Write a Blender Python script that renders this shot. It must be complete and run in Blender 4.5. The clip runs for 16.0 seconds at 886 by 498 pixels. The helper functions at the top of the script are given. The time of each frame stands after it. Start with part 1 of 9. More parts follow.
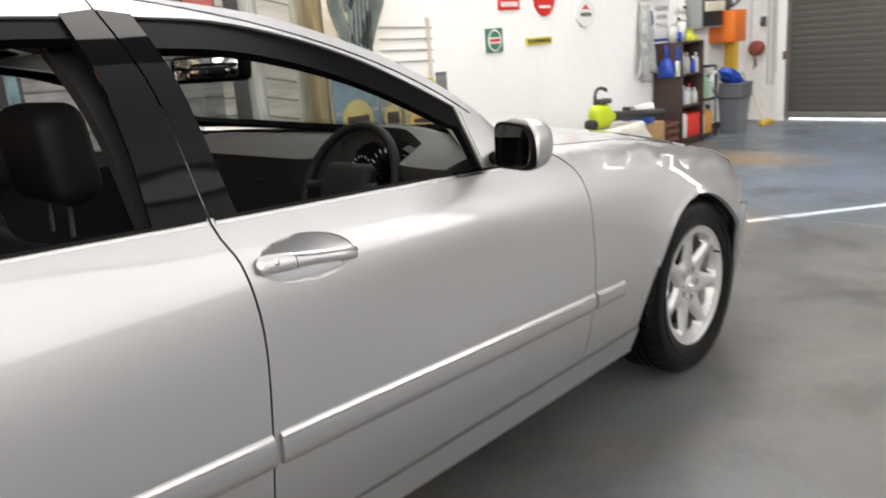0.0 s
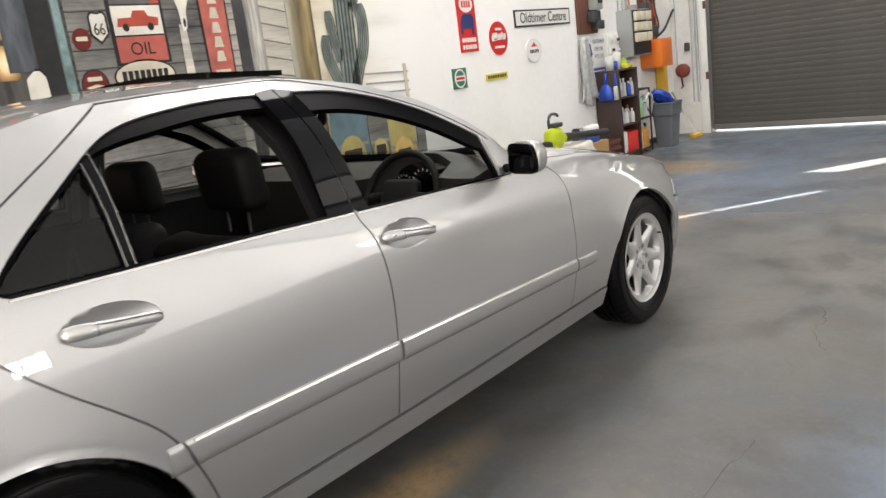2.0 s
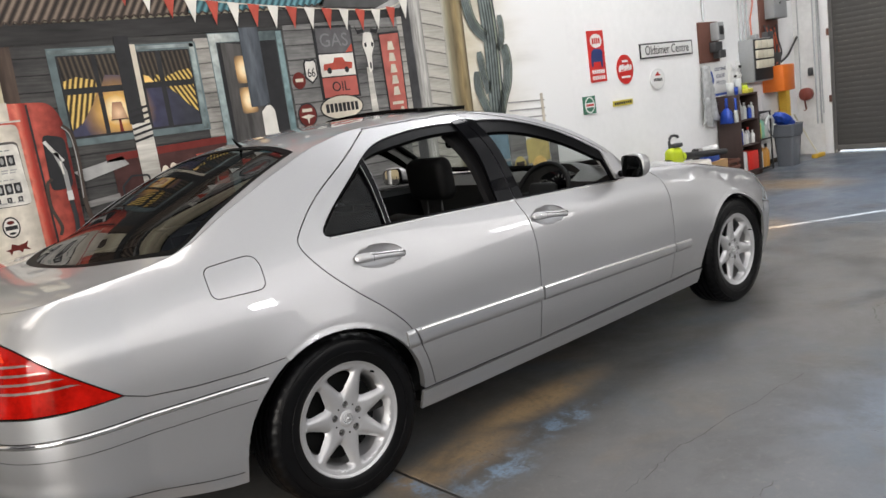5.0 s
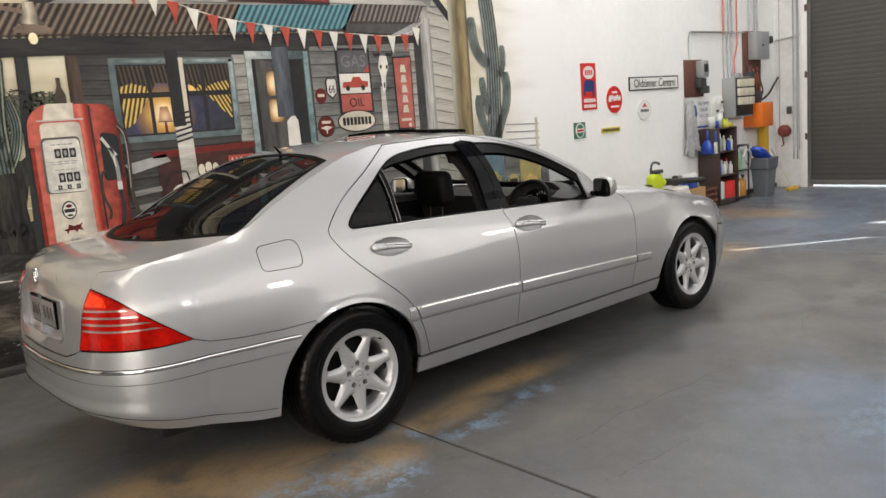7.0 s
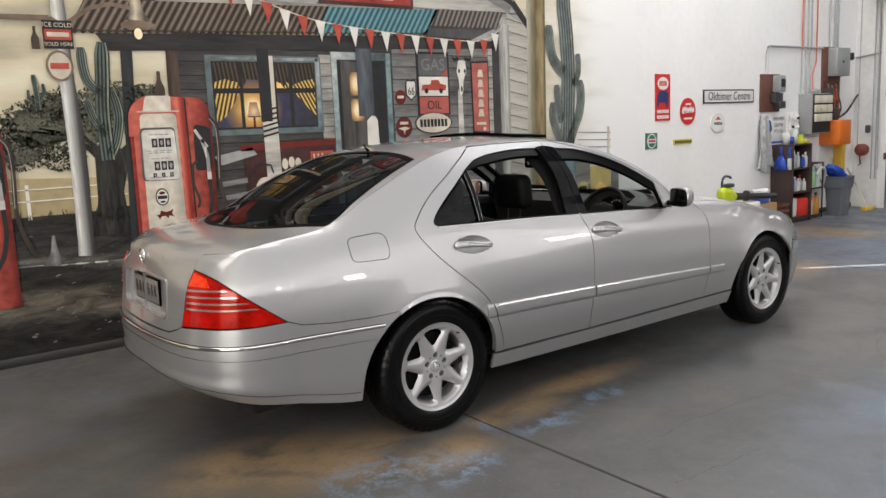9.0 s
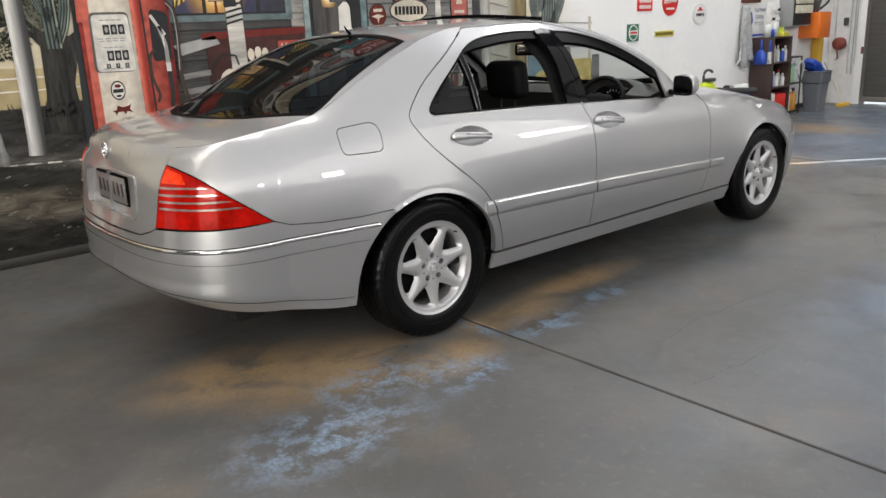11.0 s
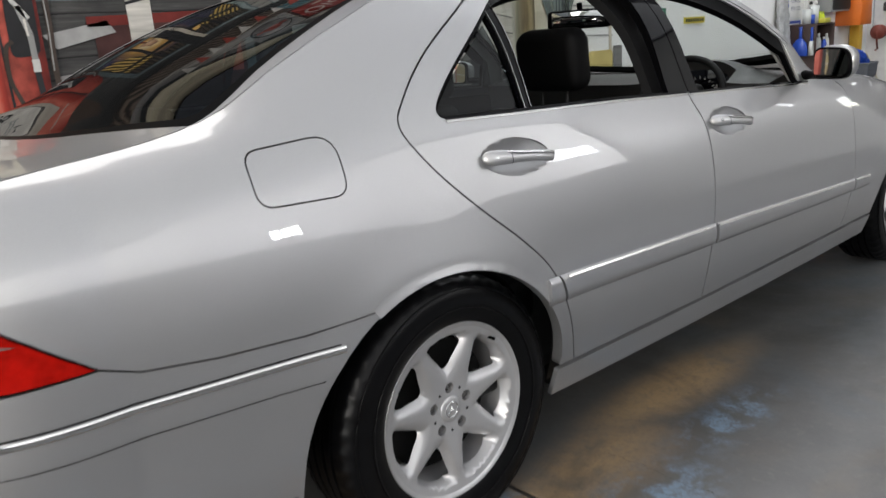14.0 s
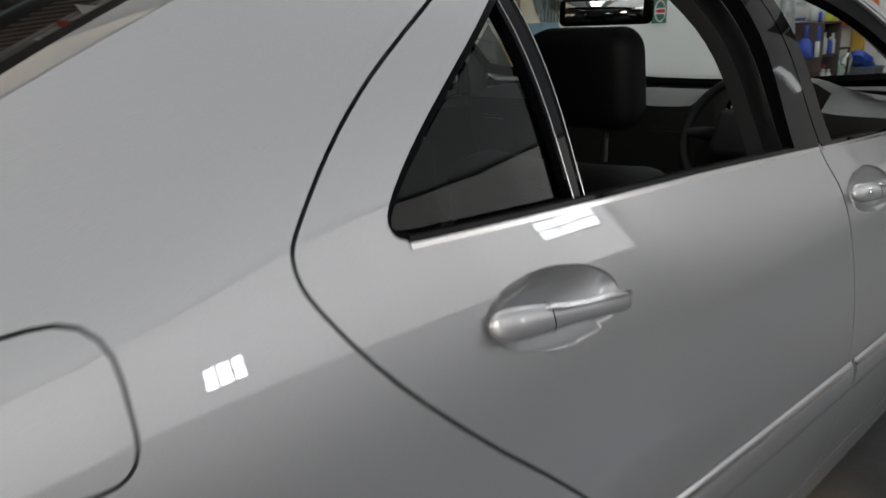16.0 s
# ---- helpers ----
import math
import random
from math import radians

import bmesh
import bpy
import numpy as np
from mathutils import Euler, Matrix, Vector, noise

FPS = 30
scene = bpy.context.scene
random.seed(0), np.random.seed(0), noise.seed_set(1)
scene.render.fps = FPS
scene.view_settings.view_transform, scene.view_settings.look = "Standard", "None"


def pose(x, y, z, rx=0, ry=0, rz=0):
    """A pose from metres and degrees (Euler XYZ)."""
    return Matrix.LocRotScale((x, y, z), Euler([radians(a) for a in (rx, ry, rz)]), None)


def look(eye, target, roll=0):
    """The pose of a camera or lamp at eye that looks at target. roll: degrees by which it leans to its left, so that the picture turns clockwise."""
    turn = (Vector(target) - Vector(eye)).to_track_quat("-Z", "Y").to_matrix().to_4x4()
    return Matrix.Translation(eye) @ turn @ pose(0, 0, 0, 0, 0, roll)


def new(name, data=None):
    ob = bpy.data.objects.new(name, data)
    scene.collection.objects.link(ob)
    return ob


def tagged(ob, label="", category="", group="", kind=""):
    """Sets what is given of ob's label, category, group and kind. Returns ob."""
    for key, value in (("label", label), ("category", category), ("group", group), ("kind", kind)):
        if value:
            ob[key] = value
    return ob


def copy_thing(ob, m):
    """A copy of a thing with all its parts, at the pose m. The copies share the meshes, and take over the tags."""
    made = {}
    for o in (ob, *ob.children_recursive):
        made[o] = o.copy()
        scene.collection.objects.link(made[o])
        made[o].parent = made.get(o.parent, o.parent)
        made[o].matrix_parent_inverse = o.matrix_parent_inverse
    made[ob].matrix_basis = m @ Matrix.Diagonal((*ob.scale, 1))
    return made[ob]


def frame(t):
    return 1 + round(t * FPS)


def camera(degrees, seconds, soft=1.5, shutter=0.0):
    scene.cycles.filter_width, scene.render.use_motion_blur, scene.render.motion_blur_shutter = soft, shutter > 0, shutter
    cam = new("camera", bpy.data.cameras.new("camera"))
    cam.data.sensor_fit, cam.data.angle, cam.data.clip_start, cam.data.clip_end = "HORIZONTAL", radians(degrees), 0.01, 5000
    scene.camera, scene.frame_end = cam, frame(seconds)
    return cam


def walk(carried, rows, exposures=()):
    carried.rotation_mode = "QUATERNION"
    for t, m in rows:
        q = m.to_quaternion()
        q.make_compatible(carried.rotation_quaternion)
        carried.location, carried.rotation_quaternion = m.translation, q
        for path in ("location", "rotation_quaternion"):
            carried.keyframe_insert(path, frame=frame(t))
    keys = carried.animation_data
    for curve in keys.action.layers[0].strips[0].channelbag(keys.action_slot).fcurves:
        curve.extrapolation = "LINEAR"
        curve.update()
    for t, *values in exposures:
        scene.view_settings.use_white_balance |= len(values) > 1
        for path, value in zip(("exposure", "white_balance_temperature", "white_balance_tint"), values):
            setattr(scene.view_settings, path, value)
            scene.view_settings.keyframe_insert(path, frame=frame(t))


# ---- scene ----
cam = camera(59.1, 16.0, shutter=0.5)
PATH = [
    (0, (0.347, -2.098, 1.27), (1.737, -0.754, 0.759), -4.4),
    (0.5, (0.121, -2.203, 1.291), (1.591, -0.975, 0.716), -3.5),
    (1, (-0.105, -2.378, 1.36), (1.341, -1.065, 0.928), -4.9),
    (1.5, (-0.298, -2.453, 1.387), (1.12, -1.15, 0.847), -4.2),
    (2, (-0.554, -2.52, 1.376), (0.934, -1.262, 0.926), -7.4),
    (2.5, (-0.748, -2.601, 1.416), (0.479, -1.112, 0.89), -6.2),
    (3, (-0.872, -2.74, 1.39), (0.25, -1.174, 0.852), -6.1),
    (3.5, (-1.002, -2.857, 1.425), (0.068, -1.244, 0.92), -6.4),
    (4, (-1.216, -2.991, 1.428), (-0.001, -1.461, 1.0), -9.6),
    (4.5, (-1.363, -3.137, 1.432), (-0.106, -1.626, 1.058), -8.8),
    (6.8, (-2.0, -3.791, 1.481), (-0.672, -2.325, 1.184), -6.4),
    (7, (-2.036, -3.849, 1.493), (-0.737, -2.362, 1.171), -4.7),
    (7.5, (-2.115, -3.892, 1.504), (-0.786, -2.414, 1.277), -3.9),
    (8, (-2.186, -3.872, 1.498), (-0.934, -2.338, 1.219), -4.0),
    (8.5, (-2.216, -3.86, 1.494), (-1.022, -2.286, 1.187), -3.2),
    (9, (-2.225, -3.876, 1.494), (-1.033, -2.298, 1.192), -2.5),
    (9.5, (-2.24, -3.878, 1.488), (-1.045, -2.306, 1.173), -2.4),
    (10, (-2.281, -3.852, 1.454), (-1.033, -2.329, 1.105), -2.0),
    (10.2, (-2.281, -3.816, 1.435), (-1.037, -2.31, 1.005), -2.5),
    (12.3, (-1.771, -2.893, 1.336), (-0.556, -1.416, 0.752), -3.1),
    (12.5, (-1.69, -2.8, 1.31), (-0.517, -1.279, 0.754), -3.8),
    (13, (-1.476, -2.573, 1.285), (-0.399, -1.007, 0.663), -1.3),
    (13.5, (-1.297, -2.328, 1.245), (-0.146, -0.777, 0.729), -3.5),
    (14, (-1.144, -2.144, 1.198), (0.132, -0.693, 0.684), -4.2),
    (14.5, (-0.96, -1.981, 1.213), (0.222, -0.413, 0.832), -4.7),
    (15, (-0.741, -1.797, 1.216), (0.4, -0.271, 0.607), -1.7),
    (15.5, (-0.595, -1.581, 1.213), (0.636, -0.11, 0.648), -2.8),
    (16, (-0.432, -1.371, 1.234), (0.905, 0.008, 0.675), -2.2),
]
EXPOSURE = [(0, 3.52, 6750, 11), (1, 3.40, 6800, 11), (3.0, 3.16, 7050, 12), (4.5, 3.10, 6480, 12), (7.0, 2.98, 6850, 12), (7.5, 2.98, 6600, 11), (9.0, 2.92, 6650, 12), (10.0, 2.96, 6500, 11), (12.5, 3.10, 6650, 12), (14.0, 2.86, 6350, 11), (15.5, 2.5, 6450, 10), (16.0, 2.38, 6400, 10)]
walk(cam, [(t, look(eye, target, roll)) for t, eye, target, roll in PATH], EXPOSURE)

# ---- world and light ----
world = bpy.data.worlds.new("sky")
world.use_nodes = True
scene.world = world
sky = world.node_tree.nodes.new("ShaderNodeTexSky")
sky.sky_type, sky.sun_disc = "NISHITA", False
SUN_EL, SUN_AZ = radians(27), math.atan2(1.2, -0.9)
sky.sun_elevation, sky.sun_rotation = SUN_EL, SUN_AZ
bg = world.node_tree.nodes["Background"]
bg.inputs["Strength"].default_value = 0.05
world.node_tree.links.new(sky.outputs[0], bg.inputs[0])

sun = new("sun", bpy.data.lights.new("sun", "SUN"))
sun.data.energy, sun.data.angle, sun.data.color = 5.0, radians(0.5), (1.0, 0.95, 0.88)
sun.matrix_world = look((10 + 8 * 1.2, -4 - 8 * 0.9, 12 * math.tan(SUN_EL)), (10, -4, 0))


def skylight(x, y, z, sx, sy, watts, color=(1.0, 0.985, 0.965), aim=(0, 0, -1)):
    lamp = new("daylight", bpy.data.lights.new("daylight", "AREA"))
    lamp.data.shape, lamp.data.size, lamp.data.size_y = "RECTANGLE", sx, sy
    lamp.data.energy, lamp.data.color = watts, color
    lamp.matrix_world = look((x, y, z), (x + aim[0], y + aim[1], z + aim[2] + 1e-4))
    return lamp


CEIL = 5.6
# roof lights: x, y, size along x, size along y, watts
SKYLIGHTS = [(1.75, -4.5, 17.0, 6.9, 33)]
SKYLIGHTS += [(lx, 0.85, 3.0, 1.7, w) for lx, w in ((-4.4, 8.0), (-1.2, 9.5), (2.0, 9.5), (5.2, 17), (8.4, 10.5))]
for lx, ly, sx, sy, watts in SKYLIGHTS:
    skylight(lx, ly, CEIL + 0.05, sx, sy, watts, {-4.4: (1.0, 0.93, 0.85), -1.2: (1.0, 0.96, 0.91), 2.0: (1.0, 0.985, 0.965)}.get(lx, (0.97, 0.985, 1.0)))
# added lamp behind the camera, in an assumed opening, to brighten the car's tail
skylight(-6.9, -3.5, 2.45, 4.0, 1.85, 42, (1.0, 0.915, 0.80), (1, 0.1, -0.05))
# added lamps before the opaque upper side wall, and daylight in its two windows
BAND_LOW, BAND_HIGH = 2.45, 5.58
# height and power set by the bright strip mirrored in the car
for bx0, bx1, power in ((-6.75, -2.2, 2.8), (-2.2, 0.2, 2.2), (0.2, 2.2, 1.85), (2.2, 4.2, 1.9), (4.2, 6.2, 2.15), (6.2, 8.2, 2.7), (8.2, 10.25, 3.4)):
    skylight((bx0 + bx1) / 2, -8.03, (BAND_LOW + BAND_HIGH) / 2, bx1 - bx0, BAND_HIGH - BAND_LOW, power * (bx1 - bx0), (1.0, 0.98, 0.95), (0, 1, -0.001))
SOUTH_WINDOWS = ((1.7, 0.30, 3.15), (8.8, 1.0, 3.7))
for wx, half, wz in SOUTH_WINDOWS:
    skylight(wx, -8.0, wz, 2 * half, 0.56, 4.2 if half < 0.5 else 5.2, (0.95, 0.98, 1.0), (0, 1, -0.02))

# ---- materials ----


def material(name):
    m = bpy.data.materials.new(name)
    m.use_nodes = True
    return m, m.node_tree.nodes, m.node_tree.links, m.node_tree.nodes["Principled BSDF"]


def surf(name, base, rough=0.5, metal=0.0, var=0.12, scale=3.0, fine=40.0, bump=0.0, coat=0.0, random_piece=0.0, rvar=0.1, stretch=(1, 1, 1), spec=0.5, emit=0.0):
    """A surface with colour and gloss that vary at two scales, and fine relief."""
    m, n, l, p = material(name)
    tc, mp = n.new("ShaderNodeTexCoord"), n.new("ShaderNodeMapping")
    l.new(tc.outputs["Object"], mp.inputs[0])
    mp.inputs["Scale"].default_value = stretch
    a, b = n.new("ShaderNodeTexNoise"), n.new("ShaderNodeTexNoise")
    for t, sc in ((a, scale), (b, fine)):
        t.inputs["Scale"].default_value, t.inputs["Detail"].default_value = sc, 5
        l.new(mp.outputs[0], t.inputs["Vector"])
    mix = n.new("ShaderNodeMath")
    mix.operation = "MULTIPLY_ADD"
    l.new(b.outputs[0], mix.inputs[0])
    mix.inputs[1].default_value = 0.45
    l.new(a.outputs[0], mix.inputs[2])
    hsv = n.new("ShaderNodeHueSaturation")
    hsv.inputs["Color"].default_value = (*base, 1)
    rng = n.new("ShaderNodeMapRange")
    rng.inputs["From Min"].default_value, rng.inputs["From Max"].default_value = 0.35, 1.1
    rng.inputs["To Min"].default_value, rng.inputs["To Max"].default_value = 1 - var, 1 + var
    l.new(mix.outputs[0], rng.inputs[0])
    value = rng.outputs[0]
    if random_piece:
        oi, ad = n.new("ShaderNodeObjectInfo"), n.new("ShaderNodeMath")
        ad.operation = "MULTIPLY_ADD"
        l.new(oi.outputs["Random"], ad.inputs[0])
        ad.inputs[1].default_value = random_piece
        l.new(value, ad.inputs[2])
        value = ad.outputs[0]
    l.new(value, hsv.inputs["Value"])
    l.new(hsv.outputs[0], p.inputs["Base Color"])
    rr = n.new("ShaderNodeMapRange")
    rr.inputs["To Min"].default_value, rr.inputs["To Max"].default_value = max(0.02, rough - rvar * rough), min(1, rough + rvar * rough)
    l.new(a.outputs[0], rr.inputs[0])
    l.new(rr.outputs[0], p.inputs["Roughness"])
    p.inputs["Metallic"].default_value, p.inputs["Coat Weight"].default_value = metal, coat
    p.inputs["Coat Roughness"].default_value, p.inputs["Specular IOR Level"].default_value = 0.04, spec
    if bump:
        bp = n.new("ShaderNodeBump")
        bp.inputs["Strength"].default_value, bp.inputs["Distance"].default_value = bump, 0.004
        l.new(b.outputs[0], bp.inputs["Height"])
        l.new(bp.outputs[0], p.inputs["Normal"])
    if emit:
        l.new(hsv.outputs[0], p.inputs["Emission Color"])
        p.inputs["Emission Strength"].default_value = emit
    return m


def paint_metallic():
    m, n, l, p = material("silver_paint")
    tc = n.new("ShaderNodeTexCoord")
    v, nz = n.new("ShaderNodeTexVoronoi"), n.new("ShaderNodeTexNoise")
    v.inputs["Scale"].default_value, nz.inputs["Scale"].default_value = 2600, 5
    l.new(tc.outputs["Object"], v.inputs["Vector"]), l.new(tc.outputs["Object"], nz.inputs["Vector"])
    ramp = n.new("ShaderNodeMix")
    ramp.data_type = "RGBA"
    ramp.inputs["A"].default_value, ramp.inputs["B"].default_value = (0.36, 0.362, 0.368, 1), (0.50, 0.502, 0.510, 1)
    l.new(v.outputs["Color"], ramp.inputs["Factor"])
    l.new(ramp.outputs["Result"], p.inputs["Base Color"])
    rr = n.new("ShaderNodeMapRange")
    rr.inputs["To Min"].default_value, rr.inputs["To Max"].default_value = 0.40, 0.46
    l.new(nz.outputs[0], rr.inputs[0]), l.new(rr.outputs[0], p.inputs["Roughness"])
    p.inputs["Metallic"].default_value = 0.78
    p.inputs["Coat Weight"].default_value, p.inputs["Coat Roughness"].default_value, p.inputs["Coat IOR"].default_value = 1.0, 0.015, 1.72
    return m


def glass(name, tint, gloss_rough=0.01, least=0.045, most=0.90):
    m, n, l, p = material(name)
    n.remove(p)
    out = n["Material Output"]
    tr, gl, mx, fr = n.new("ShaderNodeBsdfTransparent"), n.new("ShaderNodeBsdfGlossy"), n.new("ShaderNodeMixShader"), n.new("ShaderNodeLayerWeight")
    tr.inputs[0].default_value = (*tint, 1)
    gl.inputs["Roughness"].default_value = gloss_rough
    fr.inputs["Blend"].default_value = 0.5
    pw, sc = n.new("ShaderNodeMath"), n.new("ShaderNodeMath")
    pw.operation, pw.inputs[1].default_value = "POWER", 4.0
    sc.operation, sc.inputs[1].default_value, sc.inputs[2].default_value = "MULTIPLY_ADD", most, least
    l.new(fr.outputs["Facing"], pw.inputs[0]), l.new(pw.outputs[0], sc.inputs[0])
    l.new(sc.outputs[0], mx.inputs[0]), l.new(tr.outputs[0], mx.inputs[1]), l.new(gl.outputs[0], mx.inputs[2])
    l.new(mx.outputs[0], out.inputs[0])
    return m


def floor_material():
    """Worn grey-blue floor paint with ochre and pale blue patches where it has rubbed through; glare and sheen are
    painted in.
    """
    m, n, l, p = material("worn_floor_paint")
    tc = n.new("ShaderNodeTexCoord")

    def noise_at(scale, detail=6, rough=0.6, distort=0.0):
        t = n.new("ShaderNodeTexNoise")
        t.inputs["Scale"].default_value, t.inputs["Detail"].default_value = scale, detail
        t.inputs["Roughness"].default_value, t.inputs["Distortion"].default_value = rough, distort
        l.new(tc.outputs["Object"], t.inputs["Vector"])
        return t.outputs[0]

    def math_node(op, a, b, c=None):
        t = n.new("ShaderNodeMath")
        t.operation = op
        for k, v in enumerate((a, b, c)):
            if v is None:
                continue
            if isinstance(v, (int, float)):
                t.inputs[k].default_value = v
            else:
                l.new(v, t.inputs[k])
        return t.outputs[0]

    def span(v, lo, hi, to0=0.0, to1=1.0):
        t = n.new("ShaderNodeMapRange")
        t.interpolation_type = "SMOOTHSTEP"
        for k, x in zip(("From Min", "From Max", "To Min", "To Max"), (lo, hi, to0, to1)):
            t.inputs[k].default_value = x
        l.new(v, t.inputs[0])
        return t.outputs[0]

    def blend(f, a, b):
        t = n.new("ShaderNodeMix")
        t.data_type = "RGBA"
        for k, v in (("Factor", f), ("A", a), ("B", b)):
            if isinstance(v, tuple):
                t.inputs[k].default_value = (*v, 1)
            else:
                l.new(v, t.inputs[k])
        return t.outputs["Result"]

    def blob(x, y, rx, ry):
        mp, ln = n.new("ShaderNodeMapping"), n.new("ShaderNodeVectorMath")
        l.new(tc.outputs["Object"], mp.inputs[0])
        mp.vector_type = "POINT"
        mp.inputs["Location"].default_value, mp.inputs["Scale"].default_value = (-x / rx, -y / ry, 0), (1 / rx, 1 / ry, 0)
        ln.operation = "LENGTH"
        l.new(mp.outputs[0], ln.inputs[0])
        return span(ln.outputs["Value"], 1.15, 0.2)

    def many(blobs):
        v = None
        for q in blobs:
            w = blob(*q)
            v = w if v is None else math_node("MAXIMUM", v, w)
        return v

    big, mid, small, grit = noise_at(0.45), noise_at(2.2, 8, 0.65, 0.6), noise_at(9, 8, 0.7, 0.3), noise_at(70, 3)
    col = blend(span(big, 0.35, 0.65), (0.072, 0.073, 0.073), (0.100, 0.099, 0.096))
    # blue paint, with the floor's sheen put into the same colour
    bluer = many(BLUE_PAINT_AND_SHEEN)
    col = blend(math_node("MULTIPLY", bluer, span(big, 0.2, 0.5, 0.6, 1.0)), col, (0.145, 0.180, 0.235))
    # painted glare: a paler floor colour where outside light falls
    col = blend(math_node("MULTIPLY", many(FLOOR_GLARE), span(mid, 0.25, 0.55, 0.35, 0.9)), col, (0.190, 0.183, 0.172))
    ochre = math_node("MULTIPLY", math_node("MULTIPLY", many(OCHRE), span(mid, 0.30, 0.52)), span(noise_at(24, 8, 0.75, 0.4), 0.30, 0.55, 0.55, 1.0))
    col = blend(math_node("MULTIPLY", ochre, 0.88), col, (0.36, 0.245, 0.130))
    worn = span(noise_at(42, 6, 0.75, 0.3), 0.36, 0.58, 0.25, 1.0)
    pale = math_node("MULTIPLY", math_node("MULTIPLY", many(PALE_BLUE), span(small, 0.43, 0.58)), worn)
    col = blend(math_node("MULTIPLY", pale, 0.85), col, (0.20, 0.29, 0.40))
    tint_b, tint_o = noise_at(1.1, 8, 0.62, 0.8), noise_at(1.7, 8, 0.62, 0.5)
    col = blend(math_node("MULTIPLY", span(tint_b, 0.50, 0.68), 0.40), col, (0.075, 0.105, 0.135))
    col = blend(math_node("MULTIPLY", span(tint_o, 0.52, 0.70), 0.38), col, (0.150, 0.118, 0.080))
    scuff = math_node("MULTIPLY", span(mid, 0.58, 0.72), 0.35)
    col = blend(scuff, col, (0.15, 0.145, 0.135))
    dark = math_node("MULTIPLY", span(small, 0.66, 0.78), 0.45)
    col = blend(dark, col, (0.045, 0.045, 0.045))
    col = blend(math_node("MULTIPLY", span(grit, 0.45, 0.75), 0.22), col, (0.06, 0.06, 0.06))
    fleck, grime = noise_at(26, 8, 0.72, 0.4), noise_at(1.35, 9, 0.7, 0.35)
    col = blend(math_node("MULTIPLY", span(fleck, 0.54, 0.66), 0.30), col, (0.17, 0.165, 0.15))
    col = blend(math_node("MULTIPLY", span(grime, 0.50, 0.63), 0.42), col, (0.050, 0.047, 0.042))
    l.new(col, p.inputs["Base Color"])
    l.new(span(math_node("ADD", mid, math_node("MULTIPLY", small, 0.4)), 0.4, 0.95, 0.26, 0.52), p.inputs["Roughness"])
    bp = n.new("ShaderNodeBump")
    bp.inputs["Strength"].default_value, bp.inputs["Distance"].default_value = 0.25, 0.003
    l.new(math_node("ADD", small, math_node("MULTIPLY", grit, 0.3)), bp.inputs["Height"])
    l.new(bp.outputs[0], p.inputs["Normal"])
    return m


# floor patches: x, y, reach along x, reach along y; ochre and pale blue are worn through
OCHRE = [(-0.84, -0.56, 0.55, 0.35), (-0.55, -0.80, 0.60, 0.35), (0.45, -0.90, 0.45, 0.20), (1.05, -0.80, 0.60, 0.16), (-0.15, -1.08, 0.35, 0.22), (4.9, 0.2, 0.8, 0.5), (7.6, 0.9, 0.5, 0.9)]
PALE_BLUE = [(-0.50, -1.05, 0.40, 0.22), (-0.22, -1.25, 0.32, 0.20), (0.45, -1.12, 0.30, 0.16), (0.95, -1.05, 0.35, 0.12), (1.7, -2.6, 0.5, 0.25), (0.18, -0.95, 0.06, 0.3), (-0.9, -1.3, 0.5, 0.3)]
# brighter floor towards the east end, that light put into the colour
FLOOR_GLARE = [(4.6, -1.9, 2.8, 1.9), (3.6, -3.4, 1.6, 1.2), (7.6, -1.6, 2.4, 1.4)]
# bluer paint; its colour also holds the pale sheen towards the roller door
BLUE_PAINT_AND_SHEEN = [(1.9, -2.3, 0.9, 0.6), (7.4, -0.6, 2.9, 2.4), (1.7, -3.4, 1.8, 1.6), (9.5, 0.0, 1.5, 3.0), (4.2, -2.6, 1.6, 1.2)]

SILVER = paint_metallic()
BLACK_GLOSS = surf("piano_black", (0.0025, 0.0025, 0.0035), 0.03, var=0.05, spec=0.14)
SUNROOF = surf("dark_sunroof_glass", (0.003, 0.003, 0.0035), 0.25, var=0.05, spec=0.05)
BLACK_TRIM = surf("black_rubber", (0.0025, 0.0025, 0.003), 0.42, var=0.15, spec=0.04)
DARK = surf("dark_underseal", (0.005, 0.005, 0.005), 0.85, var=0.2, bump=0.1)
TYRE = surf("tyre_rubber", (0.0025, 0.0025, 0.003), 0.34, var=0.25, scale=6, fine=90, bump=0.12, spec=0.18, rvar=0.25)
ALLOY = surf("silver_alloy", (0.55, 0.55, 0.56), 0.42, metal=0.65, var=0.06, scale=8, fine=40, coat=0.15)
CHROME = surf("chrome", (0.78, 0.78, 0.78), 0.08, metal=1.0, var=0.03)
SATIN_CHROME = surf("satin_chrome", (0.62, 0.61, 0.60), 0.2, metal=1.0, var=0.04)
LEATHER = surf("black_leather", (0.007, 0.007, 0.0075), 0.6, var=0.25, scale=6, fine=220, bump=0.1, spec=0.22)
DASH = surf("charcoal_dash_plastic", (0.024, 0.023, 0.022), 0.55, var=0.12, fine=260, bump=0.2)
DOORCARD = surf("charcoal_door_trim", (0.008, 0.008, 0.009), 0.5, var=0.15, fine=200, bump=0.15)
HEADLINER = surf("grey_headliner_cloth", (0.30, 0.295, 0.285), 0.9, var=0.08, fine=300, bump=0.2)
CARPET = surf("black_carpet", (0.012, 0.012, 0.012), 0.95, var=0.3, fine=300, bump=0.4)
TINT = glass("tinted_rear_glass", (0.10, 0.13, 0.14), 0.012, 0.035, 0.62)
CLEAR = glass("clear_glass", (0.80, 0.84, 0.82))
QUARTER = glass("tinted_quarter_glass", (0.20, 0.23, 0.23), 0.01, 0.03)
